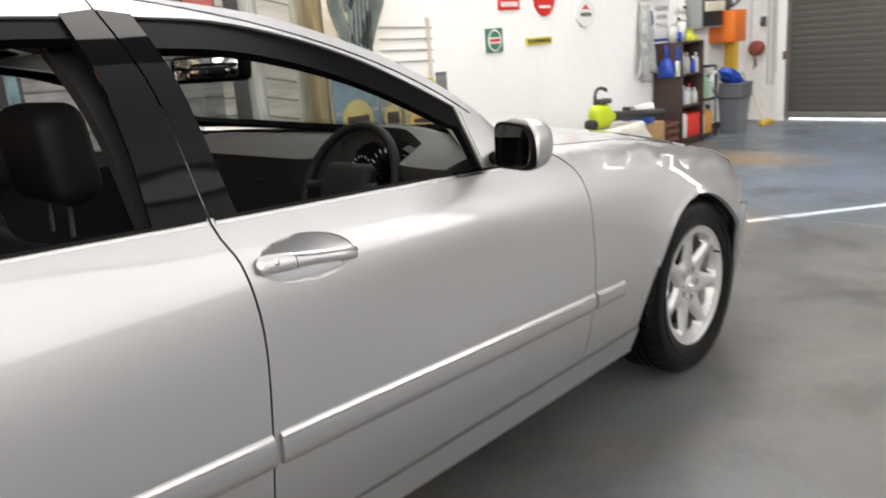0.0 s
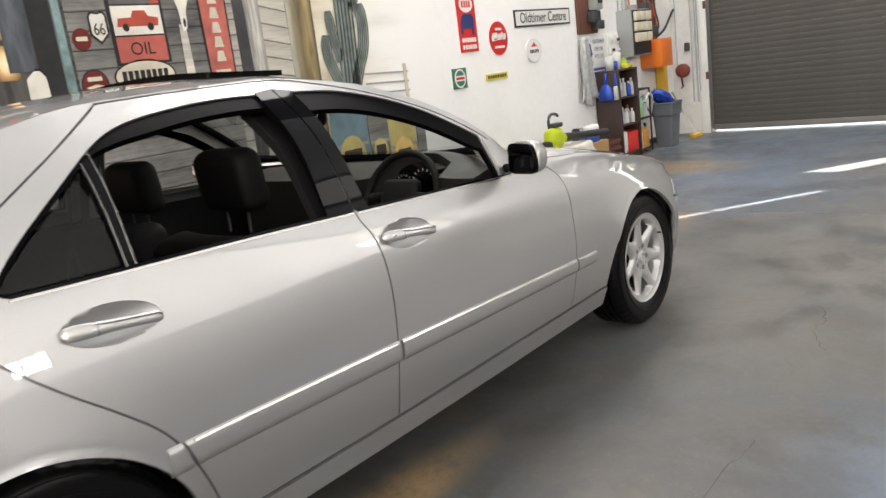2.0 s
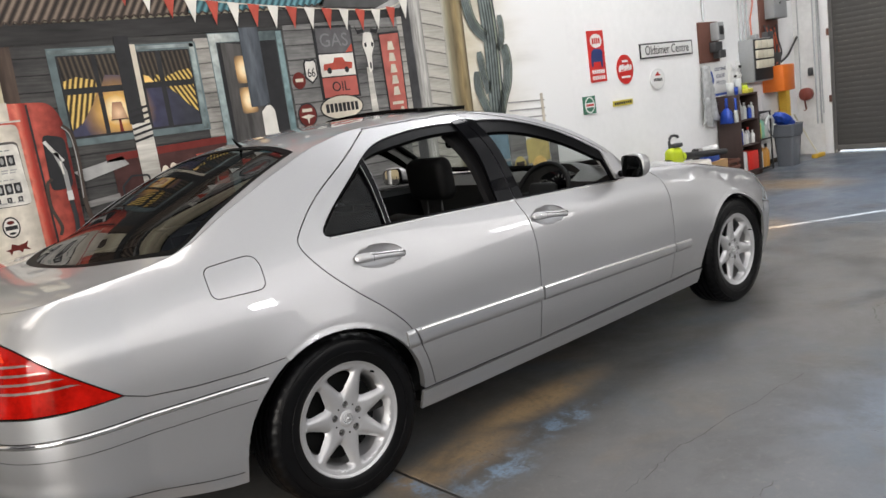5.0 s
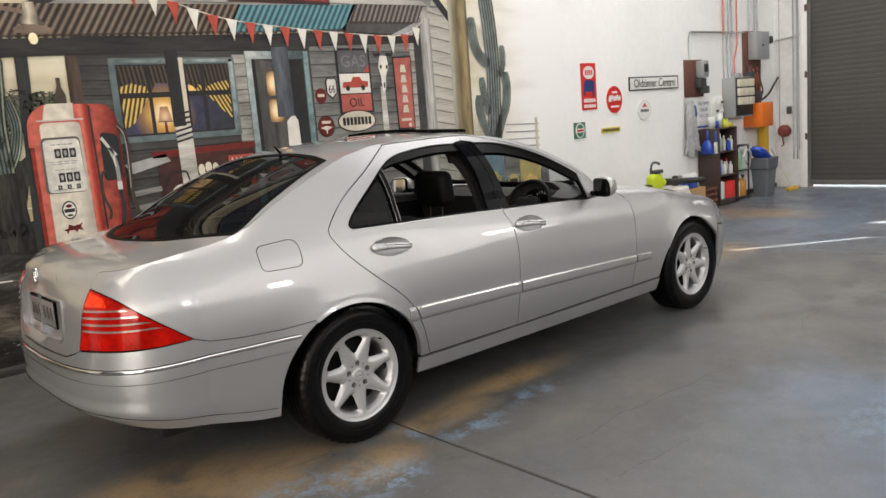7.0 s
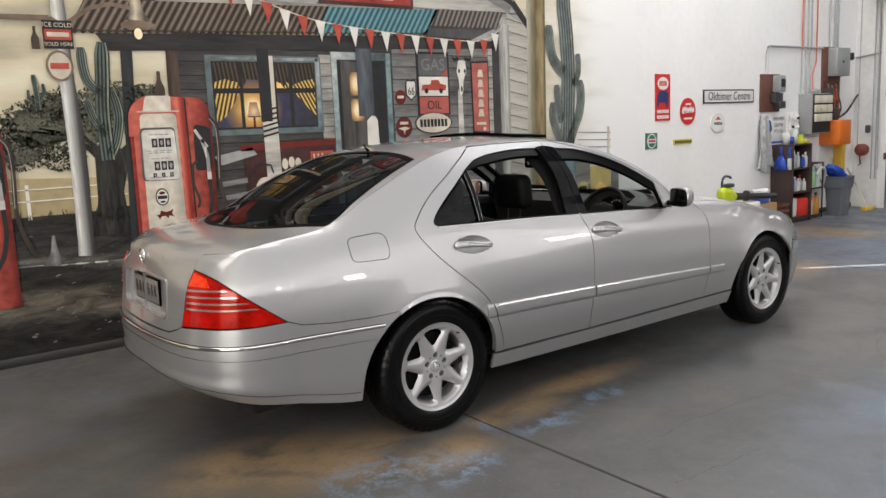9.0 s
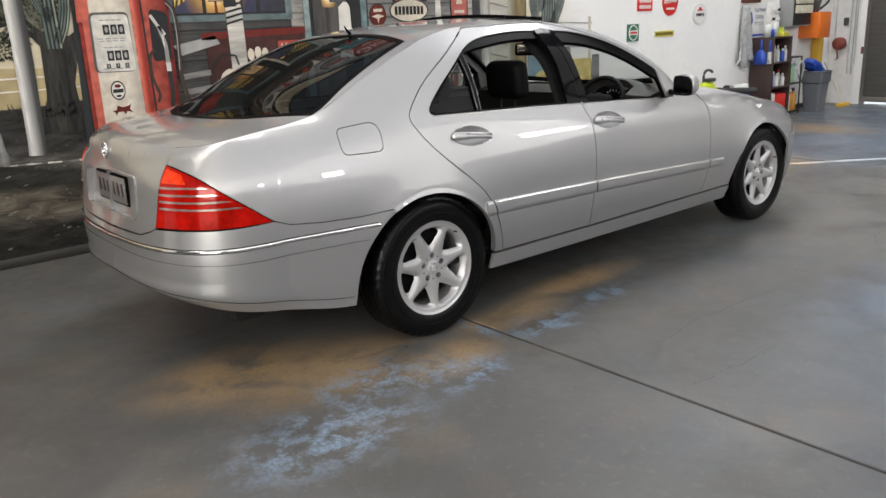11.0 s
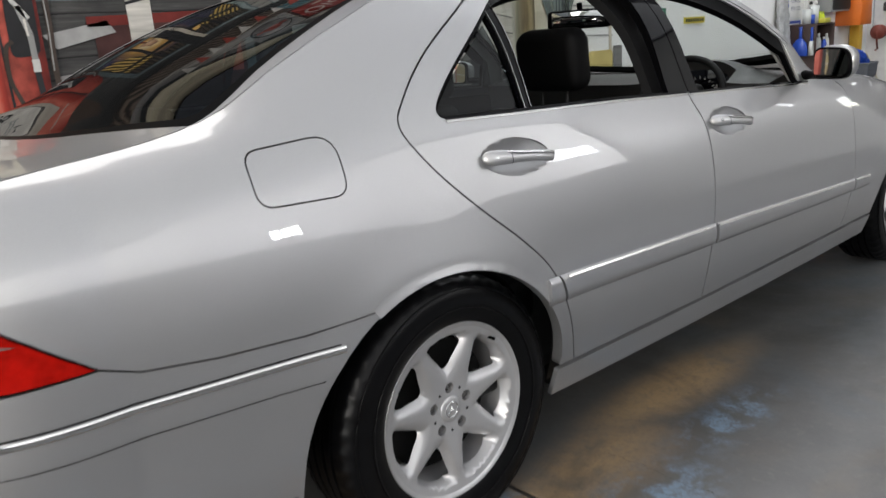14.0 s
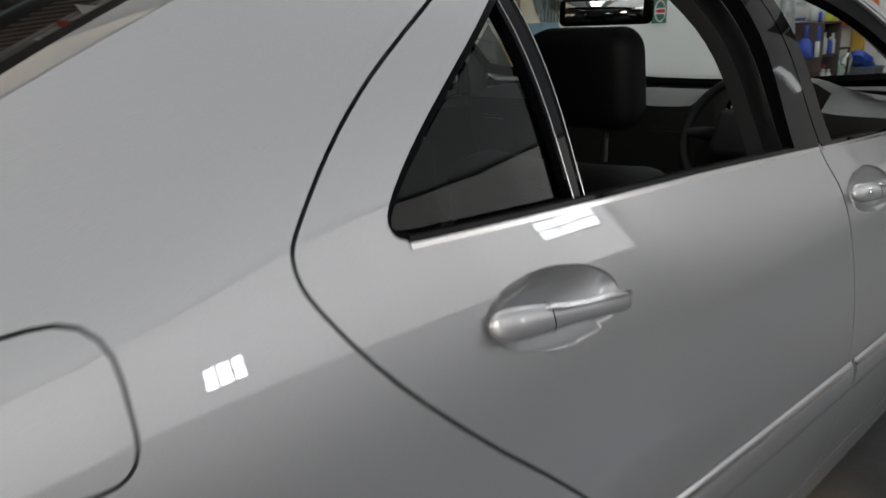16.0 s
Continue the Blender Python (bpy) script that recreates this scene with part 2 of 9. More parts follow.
MIRROR = surf("mirror_silver", (0.9, 0.9, 0.9), 0.02, metal=1.0, var=0.0)
RED_LENS = surf("red_lens", (0.36, 0.006, 0.003), 0.10, var=0.6, scale=14, fine=70, spec=0.22)
AMBER_LENS = surf("orange_red_lens", (0.80, 0.045, 0.010), 0.10, var=0.55, scale=40, fine=120, spec=0.22)
CLEAR_LENS = surf("clear_lens", (0.42, 0.31, 0.28), 0.14, metal=0.5, var=0.6, scale=14, fine=60, spec=0.3)
HEADLAMP = surf("headlamp_lens", (0.55, 0.58, 0.60), 0.08, metal=0.4, var=0.1, coat=1.0)

# ---- mesh helpers ----


def part(name, bm, mat, parent=None, label="", smooth=True):
    """One mesh object from a bmesh, under its thing or part."""
    me = bpy.data.meshes.new(name)
    bm.normal_update()
    bm.to_mesh(me)
    bm.free()
    return link_mesh(name, me, mat, parent, label, smooth)


def link_mesh(name, me, mat, parent=None, label="", smooth=True):
    for mm in mat if isinstance(mat, (list, tuple)) else [mat]:
        me.materials.append(mm)
    if smooth:
        me.shade_smooth()
    ob = new(name, me)
    if parent is not None:
        ob.parent = parent
    if label:
        ob["label"] = label
    return ob


def sharp(ob, degrees=35):
    ob.data.set_sharp_from_angle(angle=radians(degrees))
    return ob


def empty(name, label, category, m=None, group="", kind=""):
    ob = new(name)
    if m is not None:
        ob.matrix_world = m
    return tagged(ob, label, category, group, kind)


def spline(pts):
    """A smooth curve through (x, value) pairs that does not overshoot."""
    xs, ys = np.array(pts, float).T
    h, d = np.diff(xs), np.diff(ys) / np.diff(xs)
    m = np.r_[d[0], np.where(d[:-1] * d[1:] > 0, (h[:-1] + h[1:]) / ((2 * h[1:] + h[:-1]) / 3 / np.where(d[:-1] == 0, 1, d[:-1]) + (h[1:] + 2 * h[:-1]) / 3 / np.where(d[1:] == 0, 1, d[1:])), 0), d[-1]]

    def at(x):
        x = np.clip(np.asarray(x, float), xs[0], xs[-1])
        k = np.clip(np.searchsorted(xs, x) - 1, 0, len(h) - 1)
        t = (x - xs[k]) / h[k]
        return ys[k] * (1 + 2 * t) * (1 - t) ** 2 + ys[k + 1] * t * t * (3 - 2 * t) + h[k] * (m[k] * t * (1 - t) ** 2 + m[k + 1] * t * t * (t - 1))

    return at


def curve2d(pts, n=8, closed=False):
    """Catmull-Rom points through a few corners."""
    p = np.array(pts, float)
    q = np.vstack([p[-1], p, p[:2]]) if closed else np.vstack([2 * p[0] - p[1], p, 2 * p[-1] - p[-2]])
    out = []
    for k in range(1, len(q) - 2):
        for t in np.arange(n) / n:
            out.append(0.5 * (2 * q[k] + (q[k + 1] - q[k - 1]) * t + (2 * q[k - 1] - 5 * q[k] + 4 * q[k + 1] - q[k + 2]) * t**2 + (3 * q[k] - q[k - 1] - 3 * q[k + 1] + q[k + 2]) * t**3))
    if not closed:
        out.append(q[-2])
    return [tuple(v) for v in out]


def rounded(pts, r, n=4):
    """A polygon with rounded corners; r: one radius or one for each corner."""
    p, out = [Vector(q) for q in pts], []
    for k, c in enumerate(p):
        rk = r[k] if isinstance(r, (list, tuple)) else r
        a, b = (p[k - 1] - c), (p[(k + 1) % len(p)] - c)
        d = min(rk, a.length * 0.48, b.length * 0.48)
        if d < 1e-5:
            out.append(tuple(c))
            continue
        s, e = c + a.normalized() * d, c + b.normalized() * d
        for t in np.linspace(0, 1, n + 1):
            out.append(tuple(s * (1 - t) ** 2 + c * 2 * t * (1 - t) + e * t * t))
    return out


def ellipse(x, y, a, b, n=28, turn=0.0):
    c, s = math.cos(turn), math.sin(turn)
    return [(x + a * math.cos(t) * c - b * math.sin(t) * s, y + a * math.cos(t) * s + b * math.sin(t) * c) for t in np.linspace(0, 2 * math.pi, n, endpoint=False)]


def grow(loop, d):
    """The closed outline moved outward by d."""
    p = np.array(loop, float)
    keep = [k for k in range(len(p)) if np.linalg.norm(p[k] - p[k - 1]) > 1e-5]
    p = p[keep]
    area = (p[:, 0] * np.roll(p[:, 1], -1) - np.roll(p[:, 0], -1) * p[:, 1]).sum()
    e = np.roll(p, -1, 0) - p
    nrm = np.stack([e[:, 1], -e[:, 0]], 1) / np.linalg.norm(e, axis=1)[:, None] * np.sign(area)
    v = nrm + np.roll(nrm, 1, 0)
    v = v / np.maximum((v * v).sum(1), 0.6)[:, None] * 2
    return [tuple(q) for q in p + d * v]


def fill(loops, step):
    """A flat bmesh of an outline with holes, cut into a grid of the given steps."""
    bm = bmesh.new()
    for loop in loops:
        vs = [bm.verts.new((u, v, 0)) for u, v in loop]
        for k in range(len(vs)):
            bm.edges.new((vs[k - 1], vs[k]))
    bmesh.ops.triangle_fill(bm, use_beauty=True, use_dissolve=False, edges=bm.edges[:], normal=(0, 0, 1))
    us, vs = [p[0] for p in loops[0]], [p[1] for p in loops[0]]
    for axis, lo, hi, st in ((0, min(us), max(us), step[0]), (1, min(vs), max(vs), step[1])):
        if not st:
            continue
        for c in np.arange(math.ceil(lo / st) * st + 1e-4 * st, hi, st):
            co, no = [0, 0, 0], [0, 0, 0]
            co[axis], no[axis] = c, 1
            bmesh.ops.bisect_plane(bm, geom=bm.verts[:] + bm.edges[:] + bm.faces[:], plane_co=co, plane_no=no)
    return bm


def panel(name, F, loops, mat, parent, step=(0.06, 0.035), gap=0.002, flange=0.014, offset=0.0, label="", mirror=False):
    """A curved sheet: the outline (with holes) laid onto the surface F(u, v), with returned edges."""
    loops = [grow(loops[0], -gap)] + [grow(q, gap) for q in loops[1:]]
    bm = fill(loops, step)
    bm.verts.ensure_lookup_table()
    uv = np.array([v.co[:2] for v in bm.verts])
    P, N = surface(F, uv[:, 0], uv[:, 1])
    P = P + N * offset
    faces = [[v.index for v in f.verts] for f in bm.faces]
    ends = [(e.verts[0].index, e.verts[1].index) for e in bm.edges if len(e.link_faces) == 1]
    bm.free()
    verts = [P]
    if flange:
        rim = sorted({k for e in ends for k in e})
        at = {k: j for j, k in enumerate(rim)}
        base = len(P)
        verts += [P[rim], P[rim] - N[rim] * flange]
        m = len(rim)
        for a, b in ends:
            faces.append([base + at[a], base + at[b], base + m + at[b], base + m + at[a]])
    V = np.concatenate(verts)
    if mirror:
        V = V * (1, -1, 1)
        N = N * (1, -1, 1)
    me = bpy.data.meshes.new(name)
    me.from_pydata(V.tolist(), [], faces)
    # faces turned to the outside
    bm = bmesh.new()
    bm.from_mesh(me)
    bm.faces.ensure_lookup_table()
    flip = [f for f in bm.faces if f.verts[0].index < len(N) and all(v.index < len(N) for v in f.verts) and (f.normal_update() or f.normal.dot(Vector(N[f.verts[0].index]))) < 0]
    bmesh.ops.reverse_faces(bm, faces=flip)
    bm.to_mesh(me)
    bm.free()
    me.shade_smooth()
    full = [tuple(q) for q in N] + [(0, 0, 0)] * (len(V) - len(N))
    me.normals_split_custom_set_from_vertices(full)
    return link_mesh(name, me, mat, parent, label, smooth=False)


def surface(F, u, v, e=1e-3):
    """Places and outward normals of the surface F."""
    p = F(u, v)
    n = np.cross(F(u + e, v) - F(u - e, v), F(u, v + e) - F(u, v - e))
    return p, n / np.maximum(np.linalg.norm(n, axis=1), 1e-12)[:, None]


def tube(bm, pts, r, sides=8, closed=False, caps=True):
    """A round bar along points; r: one radius or one for each point."""
    P = [Vector(p) for p in pts]
    rings, up = [], Vector((0, 0, 1))
    for k, p in enumerate(P):
        a, b = P[k - 1] if (k or closed) else p, P[(k + 1) % len(P)] if (k + 1 < len(P) or closed) else p
        d = (b - a).normalized()
        side = d.cross(up if abs(d.z) < 0.95 else Vector((1, 0, 0))).normalized()
        top = side.cross(d)
        rk = r[k] if isinstance(r, (list, tuple)) else r
        rings.append([bm.verts.new(p + (side * math.cos(t) + top * math.sin(t)) * rk) for t in np.linspace(0, 2 * math.pi, sides, endpoint=False)])
    for k in range(len(rings) if closed else len(rings) - 1):
        a, b = rings[k], rings[(k + 1) % len(rings)]
        for j in range(sides):
            bm.faces.new((a[j - 1], a[j], b[j], b[j - 1]))
    if caps and not closed:
        bm.faces.new(rings[0]), bm.faces.new(rings[-1][::-1])
    return bm


def lathe(bm, prof, m=None, sides=48, closed=False):
    """Turns (radius, height) points about z."""
    m = m or Matrix()
    rings = []
    for r, h in prof:
        rings.append([bm.verts.new(m @ Vector((r * math.cos(t), r * math.sin(t), h))) for t in np.linspace(0, 2 * math.pi, sides, endpoint=False)])
    for k in range(len(rings) if closed else len(rings) - 1):
        a, b = rings[k], rings[(k + 1) % len(rings)]
        for j in range(sides):
            bm.faces.new((a[j - 1], a[j], b[j], b[j - 1]))
    if not closed:
        for ring, h in ((rings[0], prof[0]), (rings[-1], prof[-1])):
            if h[0] > 1e-4:
                bm.faces.new(ring)
    bmesh.ops.recalc_face_normals(bm, faces=bm.faces[:])
    return bm


def rbox(bm, x0, x1, y0, y1, z0, z1, r=0.0, seg=2, m=None):
    """A box with rounded edges."""
    made = bmesh.ops.create_cube(bm, size=1, matrix=Matrix.Translation(((x0 + x1) / 2, (y0 + y1) / 2, (z0 + z1) / 2)) @ Matrix.Diagonal((x1 - x0, y1 - y0, z1 - z0, 1)))["verts"]
    if r:
        es = list({e for v in made for e in v.link_edges})
        out = bmesh.ops.bevel(bm, geom=es, offset=min(r, 0.49 * min(x1 - x0, y1 - y0, z1 - z0)), segments=seg, affect="EDGES", profile=0.5)
        made = list({v for f in out["faces"] for v in f.verts} | {v for v in made if v.is_valid})
    if m is not None:
        bmesh.ops.transform(bm, matrix=m, verts=made)
    return bm


def slab(bm, loop, axis, at, depth):
    """A flat outline given thickness: axis 'y' takes (x, z) points, 'z' (x, y), 'x' (y, z)."""
    def place(p, d):
        return {"y": (p[0], d, p[1]), "z": (p[0], p[1], d), "x": (d, p[0], p[1])}[axis]
    a = [bm.verts.new(place(p, at)) for p in loop]
    b = [bm.verts.new(place(p, at + depth)) for p in loop]
    bm.faces.new(a), bm.faces.new(b[::-1])
    for k in range(len(a)):
        bm.faces.new((a[k - 1], b[k - 1], b[k], a[k]))
    bmesh.ops.recalc_face_normals(bm, faces=bm.faces[:])
    return bm

# ---- structure ----
WALL_Y, DOOR_X, WEST_X, SOUTH_Y = 2.1, 10.5, -7.0, -8.0
WHITE_WALL = surf("white_painted_blockwork", (0.80, 0.80, 0.79), 0.6, var=0.08, scale=0.9, fine=12, bump=0.25)
GREY_WALL = surf("pale_painted_blockwork", (0.36, 0.36, 0.36), 0.7, var=0.08, scale=1.0, fine=20, bump=0.2)
DADO = surf("dark_grey_dado_paint", (0.05, 0.05, 0.055), 0.6, var=0.12, scale=1.0, fine=20, bump=0.2)
CEILING = surf("ceiling_sheet", (0.30, 0.31, 0.32), 0.7, var=0.06)
FLOOR = floor_material()
JOINT = surf("dark_joint_filler", (0.06, 0.055, 0.05), 0.9, var=0.3, bump=0.3)

JOINTS = (0.225, 5.45)
# the third is an old paint line, the others are cracks
FLOOR_LINES = [[(1.95, -1.70), (1.85, -1.68), (1.40, -1.65), (1.0, -1.62), (0.77, -1.64), (0.59, -1.65)], [(0.95, -2.04), (0.76, -2.03), (0.55, -2.01), (0.35, -1.99)], [(0.535, -0.86), (0.54, -1.1), (0.545, -1.38), (0.58, -1.79), (0.60, -2.2)], [(3.4, -1.55), (3.2, -1.62), (3.05, -1.60), (2.8, -1.72)]]


def build_floor():
    """Concrete slabs with recessed joints between them."""
    bm = bmesh.new()
    xs = [WEST_X - 0.3, *JOINTS, DOOR_X + 3.0]
    for a, b in zip(xs, xs[1:]):
        rbox(bm, a + (0.009 if a in JOINTS else 0), b - (0.009 if b in JOINTS else 0), SOUTH_Y - 0.3, WALL_Y + 0.3, -0.12, 0, 0.003, 1)
    rbox(bm, xs[0], xs[-1], SOUTH_Y - 0.3, WALL_Y + 0.3, -0.2, -0.121)
    fl = tagged(sharp(part("floor", bm, FLOOR)), "worn grey-blue painted concrete workshop floor", "floor", kind="structure")
    for x in JOINTS:
        bm = rbox(bmesh.new(), x - 0.0088, x + 0.0088, SOUTH_Y, WALL_Y, -0.1, -0.006)
        part("joint_filler", bm, JOINT, fl)
    rnd = random.Random(21)
    for line in FLOOR_LINES:
        pts = curve2d(line, 7)
        pts = [(x + rnd.uniform(-0.012, 0.012), y + rnd.uniform(-0.012, 0.012)) for x, y in pts]
        bm = bmesh.new()
        rows = [(bm.verts.new((x, y - w, 0.0006)), bm.verts.new((x, y + w, 0.0006))) for (x, y), w in zip(pts, [rnd.uniform(0.0006, 0.0018) for _ in pts])]
        for a, b in zip(rows, rows[1:]):
            bm.faces.new((a[0], b[0], b[1], a[1]))
        part("crack", bm, JOINT, fl, smooth=False)
    return fl


build_floor()


def wall(name, label, boxes, mat):
    bm = bmesh.new()
    for q in boxes:
        rbox(bm, *q)
    return tagged(part(name, bm, mat, smooth=False), label, "wall", kind="structure")


wall("wall_north", "long white-painted workshop wall with a mural", [(WEST_X - 0.2, DOOR_X + 0.2, WALL_Y, WALL_Y + 0.2, 0, CEIL)], WHITE_WALL)
DOOR_Y0, DOOR_Y1, DOOR_H = 1.58, -2.95, 4.2
EAST_WALL = surf("grimy_pale_blockwork", (0.66, 0.655, 0.64), 0.65, var=0.24, scale=1.4, fine=14, bump=0.25)
# two unseen slots south of the door are added to shape the sun streaks
wall("wall_east", "white-painted end wall round the roller door", [(DOOR_X, DOOR_X + 0.2, DOOR_Y0, WALL_Y, 0, CEIL), (DOOR_X, DOOR_X + 0.2, DOOR_Y1, DOOR_Y0, DOOR_H, CEIL), (DOOR_X, DOOR_X + 0.2, SOUTH_Y, -4.22, 0, CEIL), (DOOR_X, DOOR_X + 0.2, -4.0, -3.45, 0, CEIL), (DOOR_X, DOOR_X + 0.2, -4.22, -4.0, 0, 2.70), (DOOR_X, DOOR_X + 0.2, -4.22, -4.0, 3.55, CEIL), (DOOR_X, DOOR_X + 0.2, -3.45, DOOR_Y1, 0, 1.55), (DOOR_X, DOOR_X + 0.2, -3.45, DOOR_Y1, 2.25, CEIL)], EAST_WALL)
wall("wall_west", "grey workshop wall round the open street door", [(WEST_X - 0.2, WEST_X, SOUTH_Y, -5.5, 0, CEIL), (WEST_X - 0.2, WEST_X, -1.5, WALL_Y, 0, CEIL), (WEST_X - 0.2, WEST_X, -5.5, -1.5, 3.4, CEIL)], GREY_WALL)
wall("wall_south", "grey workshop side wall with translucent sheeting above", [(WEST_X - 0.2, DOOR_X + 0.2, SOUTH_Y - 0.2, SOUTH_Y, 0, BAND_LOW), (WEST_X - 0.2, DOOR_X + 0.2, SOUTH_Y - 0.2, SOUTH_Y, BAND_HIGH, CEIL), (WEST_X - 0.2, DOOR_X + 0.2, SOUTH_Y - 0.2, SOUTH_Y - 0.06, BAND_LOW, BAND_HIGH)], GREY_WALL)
for k, (wx, half, wz) in enumerate(SOUTH_WINDOWS):
    bm = bmesh.new()
    for q in ((-half, 0.03 - half, -0.32, 0.32), (half - 0.03, half, -0.32, 0.32), (0.03 - half, half - 0.03, -0.32, -0.29), (0.03 - half, half - 0.03, 0.29, 0.32)):
        rbox(bm, wx + q[0], wx + q[1], SOUTH_Y - 0.02, SOUTH_Y + 0.03, wz + q[2], wz + q[3], 0.004, 1)
    win_south = tagged(part("window_%d" % (k + 1), bm, GREY_WALL, smooth=False), "workshop window high in the wall with steel bars", "window", kind="structure")
    for d in (-half / 3, half / 3):
        part("window_bar", rbox(bmesh.new(), wx + d - 0.012, wx + d + 0.012, SOUTH_Y + 0.005, SOUTH_Y + 0.025, wz - 0.29, wz + 0.29, 0.003, 1), DARK, win_south)
    part("window_bar", rbox(bmesh.new(), wx + 0.03 - half, wx + half - 0.03, SOUTH_Y + 0.003, SOUTH_Y + 0.022, wz - 0.012, wz + 0.012, 0.003, 1), DARK, win_south)
# unseen sheets added above the mural so the rear glass reflects dark
DARK_SHEET = surf("dark_blue_grey_sheet", (0.040, 0.050, 0.068), 0.6, var=0.15, scale=1.5)
for q in ((WEST_X, 3.6, 3.2), (3.6, 8.3, 4.1)):
    tagged(part("upper_cladding", rbox(bmesh.new(), q[0], q[1], WALL_Y - 0.05, WALL_Y, q[2], CEIL), DARK_SHEET, smooth=False), "dark sheet cladding along the top of the wall", "wall", kind="structure")
# dark painted lower band of the far walls
for q in ((WEST_X, DOOR_X, SOUTH_Y, SOUTH_Y + 0.004), (WEST_X, WEST_X + 0.004, -1.5, 2.05), (WEST_X, WEST_X + 0.004, SOUTH_Y, -5.5)):
    tagged(part("dado", rbox(bmesh.new(), *q, 0, 2.4), DADO, smooth=False), "dark grey painted lower wall band", "wall", kind="structure")


def build_ceiling():
    bm = bmesh.new()
    rows = [(-4.5, 6.9), (0.85, 1.7)]
    bands = [SOUTH_Y - 0.2] + [e for y, h in rows for e in (y - h / 2, y + h / 2)] + [WALL_Y + 0.2]
    for a, b in zip(bands[::2], bands[1::2]):
        rbox(bm, WEST_X - 0.2, DOOR_X + 0.2, a, b, CEIL, CEIL + 0.1)
    for y, h in rows:
        edges = [WEST_X - 0.2] + [e for lx, ly, sx, _, _ in SKYLIGHTS if ly == y for e in (lx - sx / 2, lx + sx / 2)] + [DOOR_X + 0.2]
        for a, b in zip(edges[::2], edges[1::2]):
            if b - a > 0.01:
                rbox(bm, a, b, y - h / 2, y + h / 2, CEIL, CEIL + 0.1)
    # opaque cover added above the skylight lamps to keep the sun out
    rbox(bm, WEST_X - 0.2, DOOR_X + 0.2, SOUTH_Y - 0.2, WALL_Y + 0.2, CEIL + 0.101, CEIL + 0.13)
    return tagged(part("ceiling", bm, CEILING, smooth=False), "dark sheet ceiling with recessed skylights", "ceiling", kind="structure")


build_ceiling()

# ---- the car: surfaces ----


def superarc(x1, xe, b, n, m=160):
    t = np.linspace(0, math.pi / 2, m)
    return x1 + (xe - x1) * np.sin(t) ** (2 / n), b * np.cos(t) ** (2 / n)


def half_width(x):
    return 0.927 - 0.045 * ((x - 1.3) / 2.2) ** 2 - 0.085 * (np.clip(0.45 - x, 0, None) / 1.2) ** 2


REAR_X, FRONT_X = -1.165, 3.87
rx, ry = superarc(-0.72, REAR_X, half_width(-0.72), 3.0)
fx, fy = superarc(3.15, FRONT_X, half_width(3.15), 2.3)
mx = np.linspace(-0.72, 3.15, 120)
PX, PY = np.r_[rx[::-1], mx[1:-1], fx], np.r_[ry[::-1], half_width(mx)[1:-1], fy]
PS = np.r_[0, np.cumsum(np.hypot(np.diff(PX), np.diff(PY)))]
PS = PS - np.interp(1.0, PX, PS) + 1.0
S_REAR, S_FRONT = PS[0], PS[-1]
grid = np.linspace(S_REAR, S_FRONT, 900)
GX, GY = np.interp(grid, PS, PX), np.interp(grid, PS, PY)
ang = np.unwrap(np.arctan2(np.gradient(GY), np.gradient(GX)))
ang[0], ang[-1] = math.pi / 2, -math.pi / 2
ker = np.hanning(41) / np.hanning(41).sum()
ang = np.convolve(np.pad(ang, 20, mode="reflect", reflect_type="odd"), ker, mode="valid")


def s_at_x(x):
    return float(np.interp(x, PX, PS))


